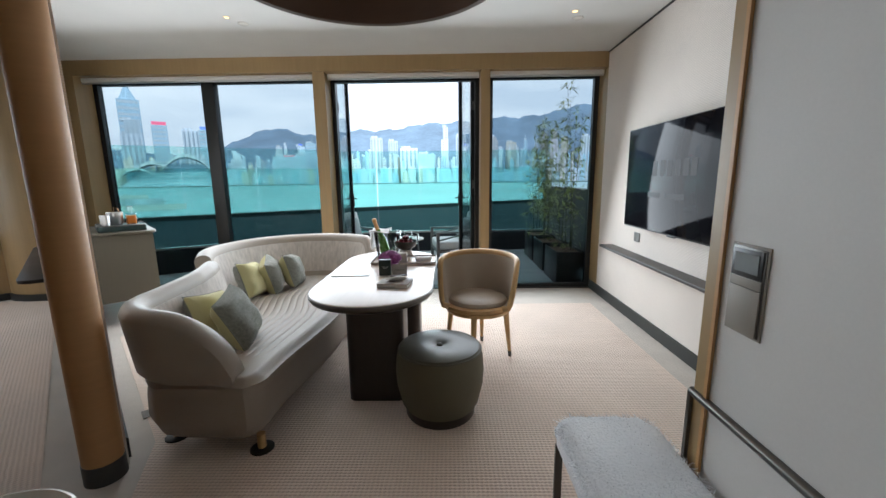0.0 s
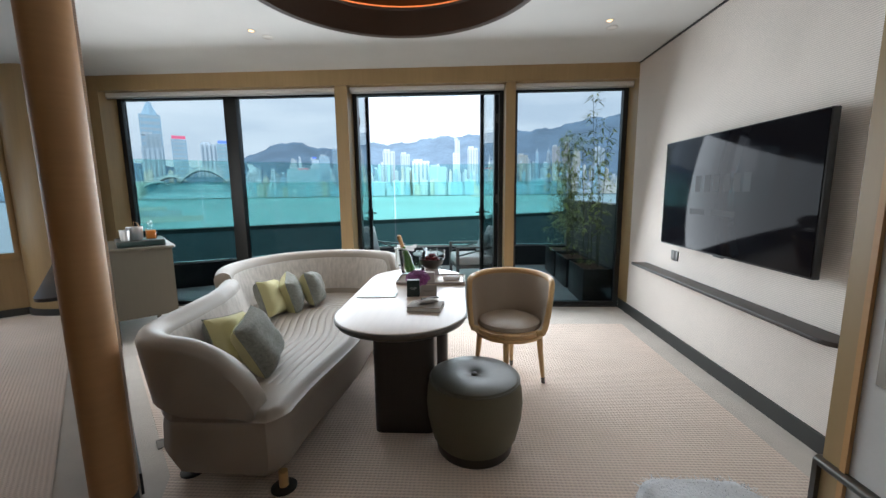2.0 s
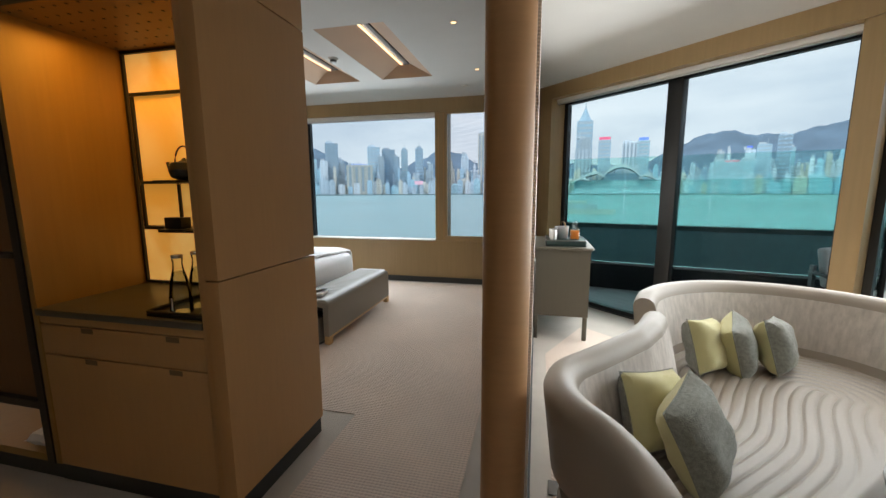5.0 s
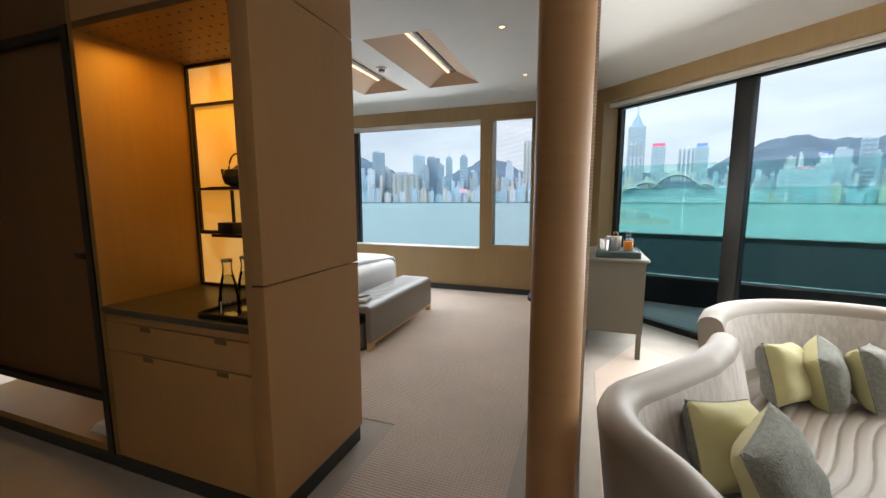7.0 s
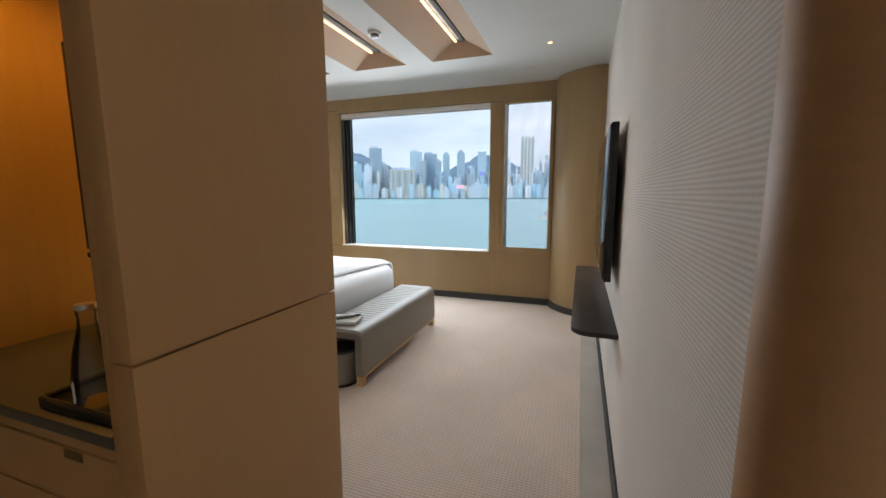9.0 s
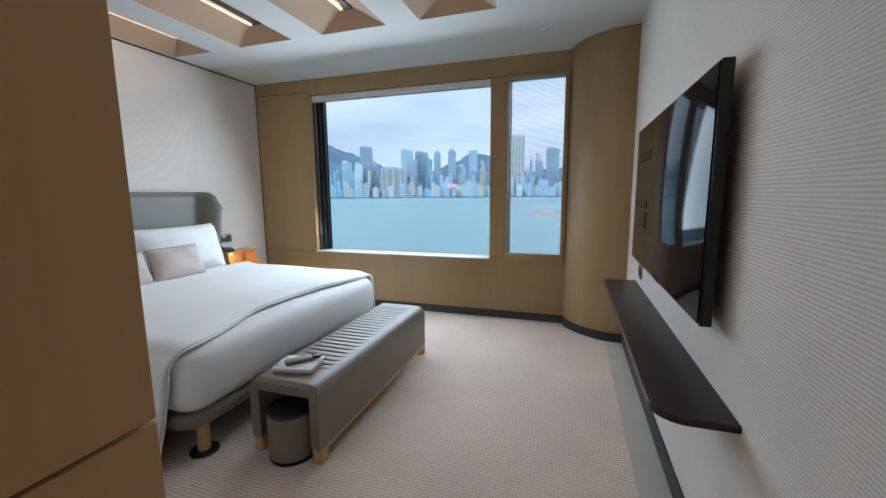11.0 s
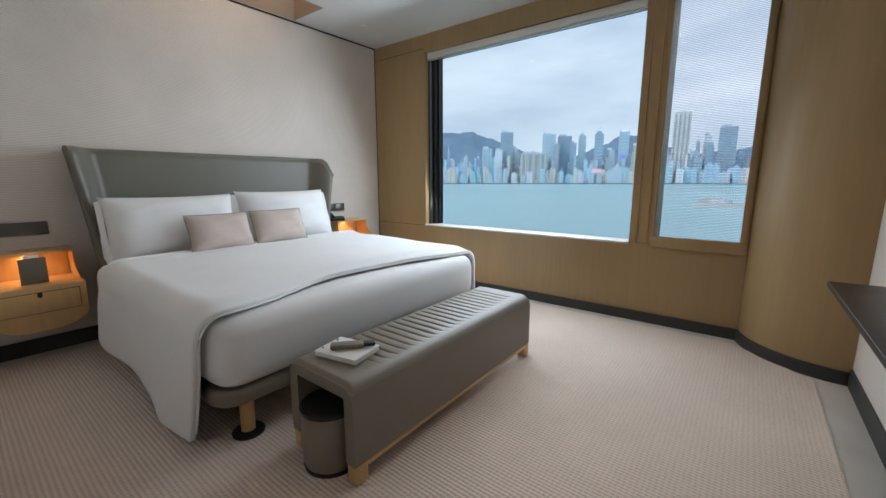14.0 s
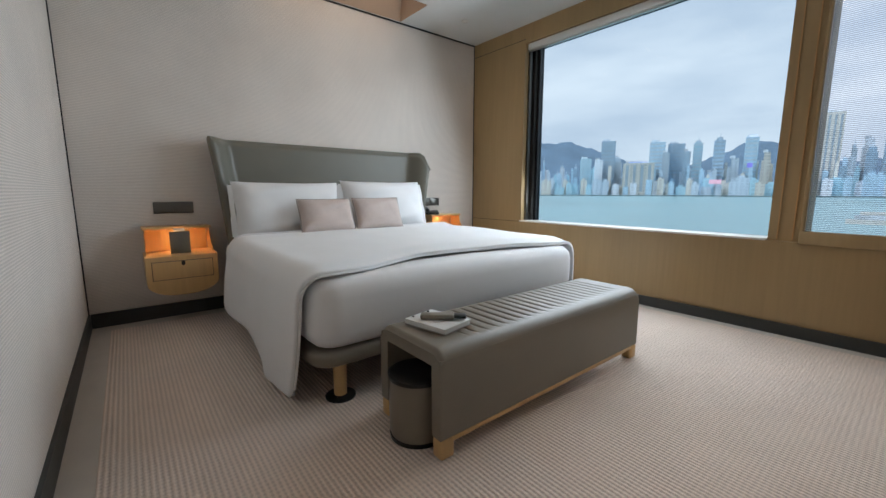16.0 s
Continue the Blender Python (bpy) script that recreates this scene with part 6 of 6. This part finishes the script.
for x in (bx0 + 0.028, bx1 - 0.026):
    for y in (by0 + 0.035, by1 - 0.035):
        part("leg", box(B(), x - 0.03, x + 0.03, y - 0.034, y + 0.034, 0, 0.0845, 0.012, 3), "paleoak", be, "pale oak foot")
part("leg", lathe(B(), [(0.10, 0.0), (0.10, 0.065)], 32, pose(bx0 + 0.25, 4.86, 0)), "paleoak", be, "round oak foot")

bi = thing("waste_bin", "taupe waste bin with black rim tucked in the bench", "bin", pose(-1.79, 4.395, 0.004))
part("body", lathe(B(), [(0.118, 0.018), (0.122, 0.03), (0.125, 0.27), (0.125, 0.275)], 48), "bench_leather", bi, "taupe leather side")
part("rim", open_lathe([(0.1255, 0.262), (0.127, 0.278), (0.121, 0.28), (0.118, 0.27), (0.115, 0.06), (0.01, 0.055)], Vector((0, 0)), 48), "black", bi, "black inside and rim")
part("foot", lathe(B(), [(0.121, 0.0), (0.123, 0.018)], 48), "black", bi)

# a black disc stands for the shade inside the open bin
part("inside", lathe(B(), [(0.001, 0.268), (0.119, 0.268), (0.119, 0.2765), (0.001, 0.2765)], 40), "black", bi, "black disc for the shade inside the bin")
nb = thing("notebook", "white ring-bound notebook lying on the bench", "notebook", pose(-1.83, 4.53, 0.443, 0, 0, 12))
part("cover", box(B(), -0.115, 0.115, -0.09, 0.09, 0.0, 0.004, 0.001), "taupepaper", nb)
part("page_block", box(B(), -0.113, 0.113, -0.088, 0.088, 0.0042, 0.022, 0.001), "paper", nb)
part("cover", box(B(), -0.115, 0.115, -0.09, 0.09, 0.0222, 0.026, 0.001), "paper", nb, "white cover")
for x, y in ((-0.1, -0.05), (-0.1, 0.05), (0.0, 0.08)):
    part("ring", lathe(B(), [(0.005, 0.026), (0.005, 0.030)], 10, pose(x, y, 0)), "black", nb)
pp = thing("pen_pouch", "taupe pouch holding a remote on the notebook", "pouch", pose(-1.83, 4.53, 0.471, 0, 0, 50))
part("pouch", prism(B(), rrect(0.15, 0.055, 0.012), 0.0, 0.022, 0.008), "bench_leather", pp)
part("remote", box(B(), 0.07, 0.125, -0.02, 0.02, 0.005, 0.02, 0.003), "black", pp, "black remote end")


def nightstand(m, label):
    t = thing("nightstand", label, "nightstand", m, group="nightstands")
    # x: out of the wall, y: along it, z up
    out = [(-0.23, 0.64), (0.23, 0.64), (0.23, 0.44)] + [(0.23 - 0.20 * (1 - math.cos(radians(a))), 0.44 - 0.10 * math.sin(radians(a))) for a in range(15, 91, 15)]
    out += [(-y, z) for y, z in reversed(out[3:])] + [(-0.23, 0.44)]
    bm = prism(B(), out, 0.0, 0.38, 0.008, Matrix(((0, 0, 1, 0), (1, 0, 0, 0), (0, 1, 0, 0), (0, 0, 0, 1))))
    part("body", bm, "paleoak", t, "pale oak body with rounded bottom")
    dr = part("drawer", box(B(), 0.381, 0.388, -0.19, 0.19, 0.47, 0.60, 0.002), "paleoak", t, "oak drawer front")
    part("drawer_gap", box(B(), 0.3795, 0.382, -0.194, 0.194, 0.466, 0.604), "darkwood", t)
    part("finger_pull", prism(B(), [(y, z) for y, z in ((-0.012, 0.601), (0.012, 0.601), (0.012, 0.575), (0.0, 0.565), (-0.012, 0.575))], 0.386, 0.3885, 0, Matrix(((0, 0, 1, 0), (1, 0, 0, 0), (0, 1, 0, 0), (0, 0, 0, 1)))), "black", dr, "dark finger pull")
    part("top", box(B(), 0.0, 0.20, -0.225, 0.225, 0.825, 0.845, 0.004), "paleoak", t, "thin oak top shelf")
    part("back", box(B(), 0.0, 0.018, -0.21, 0.21, 0.641, 0.824), "paleoak", t)
    for s in (-1, 1):
        part("side", grid(B(), lambda a, b: Vector((0.018 + (0.175 + 0.16 * (1 - b) ** 3) * a, s * (0.212 + 0.006 * (1 - b) ** 3), 0.641 + 0.184 * b)), 4, 12), "paleoak", t, "curved oak side")
    part("light_strip", box(B(), 0.02, 0.035, -0.19, 0.19, 0.812, 0.824), glow("night_strip", (1.0, 0.56, 0.22), 1.8), t, "glowing warm strip")
    lp = lamp("nightstand_lamp", "AREA", (0, 0, 0), (0, 0, -1), 1.3, (1.0, 0.56, 0.24), 0.36, 0.04)
    lp.matrix_world = m @ look((0.07, 0, 0.808), (0.10, 0, 0.6)) @ pose(0, 0, 0, 0, 0, 90)
    return t


nightstand(pose(-4.378, 3.797, -0.09), "pale oak wall-hung nightstand with a glowing niche")
nightstand(pose(-4.378, 6.50, -0.09), "pale oak wall-hung nightstand with telephone")
mn = thing("menu_card", "grey standing menu card on the nightstand", "card", pose(-4.13, 3.80, 0.552, 0, 0, 90))
part("card", box(B(), -0.065, 0.065, -0.012, 0.012, 0.0, 0.17, 0.002, 2, pose(0, 0, 0, 6, 0, 0)), "sage", mn)
part("note", box(B(), -0.035, 0.035, -0.02, 0.0, 0.172, 0.192, 0.002), "paper", mn, "white slip on top")
wall_plate(pose(-4.372, 3.80, 0.895, 0, 0, 90), 0.27, 0.092, "dark metal switch and socket plate over the nightstand")
wall_plate(pose(-4.372, 6.40, 0.90, 0, 0, 90), 0.27, 0.092, "dark metal switch plate over the nightstand")
ph = thing("telephone", "black desk telephone on the nightstand", "telephone", pose(-4.26, 6.34, 0.756, 0, 0, 60))
part("base", box(B(), -0.08, 0.08, -0.07, 0.07, 0, 0.03, 0.006, 2, pose(0, 0, 0.006, 8, 0, 0)), "black", ph)
part("handset", tube(B(), [(-0.06, -0.09, 0.05), (-0.06, 0.0, 0.072), (-0.06, 0.09, 0.06)], [0.022, 0.015, 0.022], 12), "black", ph, "black handset")
bkk = thing("book", "small book lying on the nightstand", "book", pose(-4.12, 6.53, 0.552, 0, 0, 80))
part("cover", box(B(), -0.07, 0.07, -0.05, 0.05, 0, 0.018, 0.002), "greentray", bkk)

# bedroom television and shelf
tv2 = television(pose(0.052, 5.07, 1.40, 0, 0, -90), 1.59, 0.885, "large black television on the bedroom partition")
dim = M("dim_menu", (0.012, 0.012, 0.013), 0.05, spec=0.09)
for x0, x1, z0, z1 in ((-0.70, -0.30, 0.22, 0.27), (-0.70, -0.34, -0.08, -0.03), (-0.55, -0.35, -0.20, -0.10), (-0.25, 0.0, -0.42, -0.22), (0.05, 0.3, -0.42, -0.22)):
    part("menu_bar", box(B(), x0, x1, 0.0054, 0.0059, z0, z1), dim, tv2, "dim bar on the screen", smooth=False)
s2 = thing("wall_shelf", "long dark shelf with rounded end under the bedroom television", "shelf", pose(0, 0, 0))
part("board", prism(B(), [(PB, 4.07), (PB, 6.17), (-0.10, 6.15), (-0.10, 4.17)] + [(-0.10 * math.cos(radians(a)), 4.17 - 0.10 * math.sin(radians(a))) for a in range(0, 91, 10)], 0.695, 0.722, 0.004), "darkwood", s2, "dark espresso board")
part("front_strip", box(B(), 0.11, PB - 0.001, 4.2, 6.1, 0.66, 0.694), "steel", s2, "pale metal strip under the board")
wall_plate(pose(PB, 5.95, 0.83, 0, 0, -90), 0.12, 0.09, "dark metal socket plate under the television")
wall_plate(pose(PL, 3.05, 1.05, 0, 0, 90), 0.09, 0.16, "metal switch plate on the partition")

# ---- minibar block between entry and bedroom ----
MF, MBK, NX = 2.437, 3.03, -1.995
# the lit niche's amber glow is put into this wood's base colour
MAT["amberlitwood"] = M("amber_lit_veneer", (0.33, 0.185, 0.045), 0.45, var=0.10, vscale=2, bscale=40, stretch=(1, 1, 0.06), bump=0.05)
cab = thing("minibar_cabinet", "tan laminate minibar cabinet with an amber-lit niche", "cabinet", pose(0, 0, 0))
part("plinth", box(B(), NX - 0.035, -0.945, MF + 0.02, 3.12, 0.0, 0.099), "base", cab, "black plinth")
for z0, z1 in ((0.10, 1.097), (1.103, 2.298), (2.304, HB)):
    part("end_panel", box(B(), -1.0, -0.935, 2.42, 3.13, z0, z1, 0.002), "lam", cab, "tan laminate end panel")
part("front_stile", box(B(), -1.04, -1.002, 2.428, 2.50, 0.10, HL, 0.003), "lam", cab)
part("side_panel", box(B(), NX - 0.035, NX, MF, MBK, 0.10, HL, 0.002), "amberlitwood", cab, "honey-coloured side panel, niche glow put into its colour")
part("back_panel", box(B(), NX, -1.002, MBK - 0.012, MBK, 0.86, 2.24), "amberlitwood", cab, "honey-coloured back, niche glow put into its colour")
part("inner_side", box(B(), -1.04, -1.0025, 2.501, MBK - 0.013, 0.92, 2.24), "amberlitwood", cab)
MAT["perf"] = M("perforated_panel", (0.15, 0.09, 0.035), 0.5, var=0.08)
part("niche_ceiling", box(B(), NX, -1.041, MF, MBK - 0.013, 2.24, 2.27), "perf", cab, "perforated niche ceiling")
hb_ = B()
for i in range(14):
    for j in range(7):
        cyl(hb_, 0.007, 2.2375, 2.2395, -1.96 + i * 0.066 + 0.033 * (j % 2), MF + 0.05 + 0.075 * j, 8)
tagged(part("perforations", hb_, "black", cab, "rows of small dark holes", smooth=False), kind="stuff")
part("upper_front", box(B(), NX, -1.041, MF, MF + 0.03, 2.272, HL), "lam", cab)
part("counter", box(B(), NX + 0.001, -1.0415, MF - 0.012, MBK - 0.013, 0.885, 0.918, 0.003), M("grey_green_stone", (0.075, 0.072, 0.058), 0.35, var=0.12, vscale=6), cab, "dark grey-green stone counter")
part("carcass", box(B(), NX + 0.005, -1.045, MF + 0.02, MBK - 0.02, 0.10, 0.884), "darkwood", cab, "dark carcass")
part("top_rail", box(B(), NX + 0.004, -1.043, MF + 0.002, MF + 0.019, 0.846, 0.883, 0.002), "lam", cab, "tan laminate rail under the counter")
for z0, z1 in ((0.694, 0.84), (0.105, 0.688)):
    dr = part("drawer", box(B(), NX + 0.004, -1.043, MF, MF + 0.019, z0, z1, 0.002), "lam", cab, "tan laminate drawer front")
    for x in (-1.70, -1.215):
        part("finger_pull", box(B(), x - 0.035, x + 0.035, MF - 0.001, MF + 0.01, z1 - 0.026, z1 - 0.002), "perf", dr, "recessed finger pull")
# alabaster light panel with dark grid
al = glow("lit_alabaster", (1.0, 0.60, 0.18), 0.0)
_n, _l = al.node_tree.nodes, al.node_tree.links
_t, _w, _c = _n.new("ShaderNodeTexCoord"), _n.new("ShaderNodeTexNoise"), _n.new("ShaderNodeValToRGB")
_w.inputs["Scale"].default_value, _w.inputs["Detail"].default_value, _w.inputs["Distortion"].default_value = 2.2, 8, 1.4
_c.color_ramp.elements[0].position, _c.color_ramp.elements[0].color = 0.35, (0.72, 0.31, 0.035, 1)
_c.color_ramp.elements[1].position, _c.color_ramp.elements[1].color = 0.62, (1.0, 0.57, 0.16, 1)
_l.new(_t.outputs["Object"], _w.inputs["Vector"])
_l.new(_w.outputs["Fac"], _c.inputs["Fac"])
_l.new(_c.outputs["Color"], _n["Principled BSDF"].inputs["Emission Color"])
_n["Principled BSDF"].inputs["Emission Strength"].default_value = 0.48
lpn = thing("light_panel", "backlit amber alabaster panel in a dark grid", "light panel", pose(0, 0, 0))
part("stone", box(B(), -1.98, -1.05, MBK - 0.034, MBK - 0.013, 0.93, 2.225), al, lpn, "glowing veined alabaster")
GY = 2.80                    # front of the raised middle grid
part("raised_stone", box(B(), -1.725, -1.05, GY + 0.012, GY + 0.03, 1.285, 1.945), al, lpn, "glowing veined alabaster")
for x0, x1, y, z0, z1 in ((-1.995, -1.042, MBK - 0.05, 2.222, 2.238), (-1.995, -1.042, MBK - 0.05, 0.92, 0.935), (-1.74, -1.042, GY, 1.945, 1.961), (-1.74, -1.042, GY, 1.503, 1.518), (-1.74, -1.042, GY, 1.264, 1.28)):
    part("bar", box(B(), x0, x1, y, y + 0.0145, z0, z1), "black", lpn, "dark grid bar")
for x0, x1, y, z0, z1 in ((-1.995, -1.98, MBK - 0.05, 0.936, 2.221), (-1.74, -1.725, GY, 1.281, 1.502), (-1.74, -1.725, GY, 1.519, 1.944), (-1.50, -1.487, GY, 1.281, 1.502)):
    part("bar", box(B(), x0, x1, y, y + 0.0145, z0, z1), "black", lpn, "dark grid bar")
part("frame_side", box(B(), -1.74, -1.727, GY + 0.015, MBK - 0.036, 1.264, 1.961), "black", lpn, "dark side of the raised grid")
part("frame_top", box(B(), -1.726, -1.042, GY + 0.031, MBK - 0.036, 1.946, 1.96), "black", lpn, "dark top of the raised grid")
part("frame_bottom", box(B(), -1.726, -1.042, GY + 0.031, MBK - 0.036, 1.265, 1.279), "black", lpn, "dark bottom of the raised grid")
shf = thing("niche_shelf", "thin dark shelf in front of the alabaster panel", "shelf", pose(0, 0, 0))
part("board", box(B(), -1.50, -1.042, GY - 0.13, GY - 0.001, 1.504, 1.517), "black", shf)
part("board", box(B(), -1.50, -1.042, GY - 0.13, GY - 0.001, 1.265, 1.279), "black", shf)
tp = thing("teapot", "dark iron teapot with arched handle on the niche shelf", "teapot", pose(-1.36, GY - 0.075, 1.519))
part("body", lathe(B(), [(0.035, 0.0), (0.06, 0.012), (0.07, 0.045), (0.055, 0.08), (0.02, 0.088), (0.008, 0.10), (0.004, 0.105)], 32), "black", tp)
part("spout", tube(B(), [(-0.06, 0, 0.04), (-0.09, 0, 0.06), (-0.10, 0, 0.085)], [0.014, 0.010, 0.008], 10), "black", tp)
part("handle", tube(B(), [(0.055 * math.cos(radians(a)), 0, 0.075 + 0.085 * math.sin(radians(a))) for a in range(0, 181, 15)], 0.004, 8), "black", tp)
cpb = thing("tea_box", "small dark box on the niche shelf", "box", pose(-1.44, GY - 0.07, 1.281))
part("carton", box(B(), -0.05, 0.05, -0.03, 0.03, 0, 0.055, 0.002), "black", cpb)
mtray = thing("minibar_tray", "black tray on the minibar counter", "tray", pose(-1.165, 2.60, 0.919))
part("base", prism(B(), rrect(0.40, 0.30, 0.012), 0.0, 0.012, 0.002), "black", mtray)
part("rim", tube(B(), [(x, y, 0.02) for x, y in rrect(0.39, 0.29, 0.012)], 0.008, 8, True), "black", mtray)


def water_bottle(x, y):
    t = thing("water_bottle", "clear glass water bottle on the black tray", "bottle", pose(x, y, 0.932), group="water bottles")
    o = part("bottle", lathe(B(), [(0.041, 0.0), (0.045, 0.006), (0.045, 0.075), (0.036, 0.14), (0.022, 0.195), (0.019, 0.225), (0.0225, 0.245)], 28), "clear", t)
    o.visible_shadow = False
    part("water_fill", lathe(B(), [(0.001, 0.004), (0.042, 0.006), (0.0425, 0.074), (0.034, 0.138), (0.022, 0.185), (0.001, 0.186)], 28), "water", t, "clear still water").visible_shadow = False
    part("cap", lathe(B(), [(0.022, 0.2455), (0.0235, 0.25), (0.022, 0.258)], 20), "steel", t, "pale cap")
    part("writing_bar", box(B(), -0.004, 0.004, -0.047, -0.0452, 0.02, 0.075), "paper", t, "pale printed bar", smooth=False)


for x, y in ((-1.215, 2.50), (-1.22, 2.605), (-1.11, 2.64)):
    water_bottle(x, y)
cst = thing("coaster", "round black and white coaster on the tray", "coaster", pose(-1.09, 2.53, 0.932))
part("disc", lathe(B(), [(0.045, 0), (0.045, 0.006)], 32), "black", cst)
for r in (0.036, 0.024, 0.012):
    part("ring", tube(B(), [(r * math.cos(2 * math.pi * k / 32), r * math.sin(2 * math.pi * k / 32), 0.0065) for k in range(32)], 0.002, 6, True), "paper", cst)

# wardrobe beside the minibar
# darker copy of the tan laminate: the entry's low light put into colour
MAT["unlitveneer"] = M("unlit_brown_veneer", (0.17, 0.088, 0.036), 0.5, var=0.10, vscale=2, bscale=60, stretch=(1, 1, 0.08), bump=0.04)
wd = thing("wardrobe", "brown wardrobe with black frame and a lit open base shelf", "wardrobe", pose(0, 0, 0))
part("door", box(B(), -3.58, -2.08, 2.47, 2.50, 0.425, 2.225, 0.002), "unlitveneer", wd, "brown door panel, darkened for the unlit entry")
part("frame", box(box(box(B(), -2.078, -2.032, 2.43, 2.51, 0.10, 2.265), -3.6, -2.078, 2.44, 2.51, 2.225, 2.265), -3.6, -2.078, 2.44, 2.51, 0.385, 0.425), "black", wd, "black metal frame")
part("handle", box(B(), -2.20, -2.105, 2.44, 2.468, 1.15, 1.18, 0.004), "black", wd, "black bar handle")
part("top_panel", box(B(), -3.6, -2.032, 2.44, 2.51, 2.267, HL), "unlitveneer", wd)
# base shelf and back also carry the amber light in their colour
part("base_shelf", box(B(), -3.6, -2.032, 2.44, 3.02, 0.10, 0.14), "amberlitwood", wd)
part("plinth", box(B(), -3.6, -2.032, 2.46, 3.0, 0, 0.099), "base", wd)
part("shelf_light", box(B(), -3.5, -2.1, 2.53, 2.55, 0.37, 0.383), glow("shelf_strip", (1.0, 0.55, 0.18), 2.0), wd, "glowing strip")
part("back", box(B(), -3.6, -2.032, 2.98, 3.02, 0.14, HL), "amberlitwood", wd)
sb = thing("slippers_bag", "crumpled clear plastic bag on the wardrobe base shelf", "bag", pose(-2.17, 2.54, 0.141))
part("bag", cushion(B(), 0.16, 0.20, 0.09, 12, 12, pose(0, 0, 0.045, 90, 0, 0), 0.3), "outcush", sb)

# lamps of the ceiling lights
for a, b in COVES:
    lamp("cove_lamp", "AREA", ((a + b) / 2, (CY0 + CY1) / 2, HB + 0.10), ((a + b) / 2, (CY0 + CY1) / 2, 0), 1.4, (1.0, 0.76, 0.54), 0.09, 1.2)
for p in ((*lw(-1.77, 3.84), HL), (*lw(1.16, 3.85), HL), (-0.412, 4.55, HB), (-0.41, 5.86, HB)):
    lamp("downlight_lamp", "SPOT", (p[0], p[1], p[2] - 0.012), (p[0], p[1], 0), 12, (1.0, 0.72, 0.48), 0.03, None, 75)
# added amber fill under the niche ceiling; the niche's own source is the alabaster
lamp("niche_fill", "AREA", (-1.52, 2.62, 2.215), (-1.52, 2.68, 0), 4.4, (1.0, 0.47, 0.06), 0.8, 0.25)
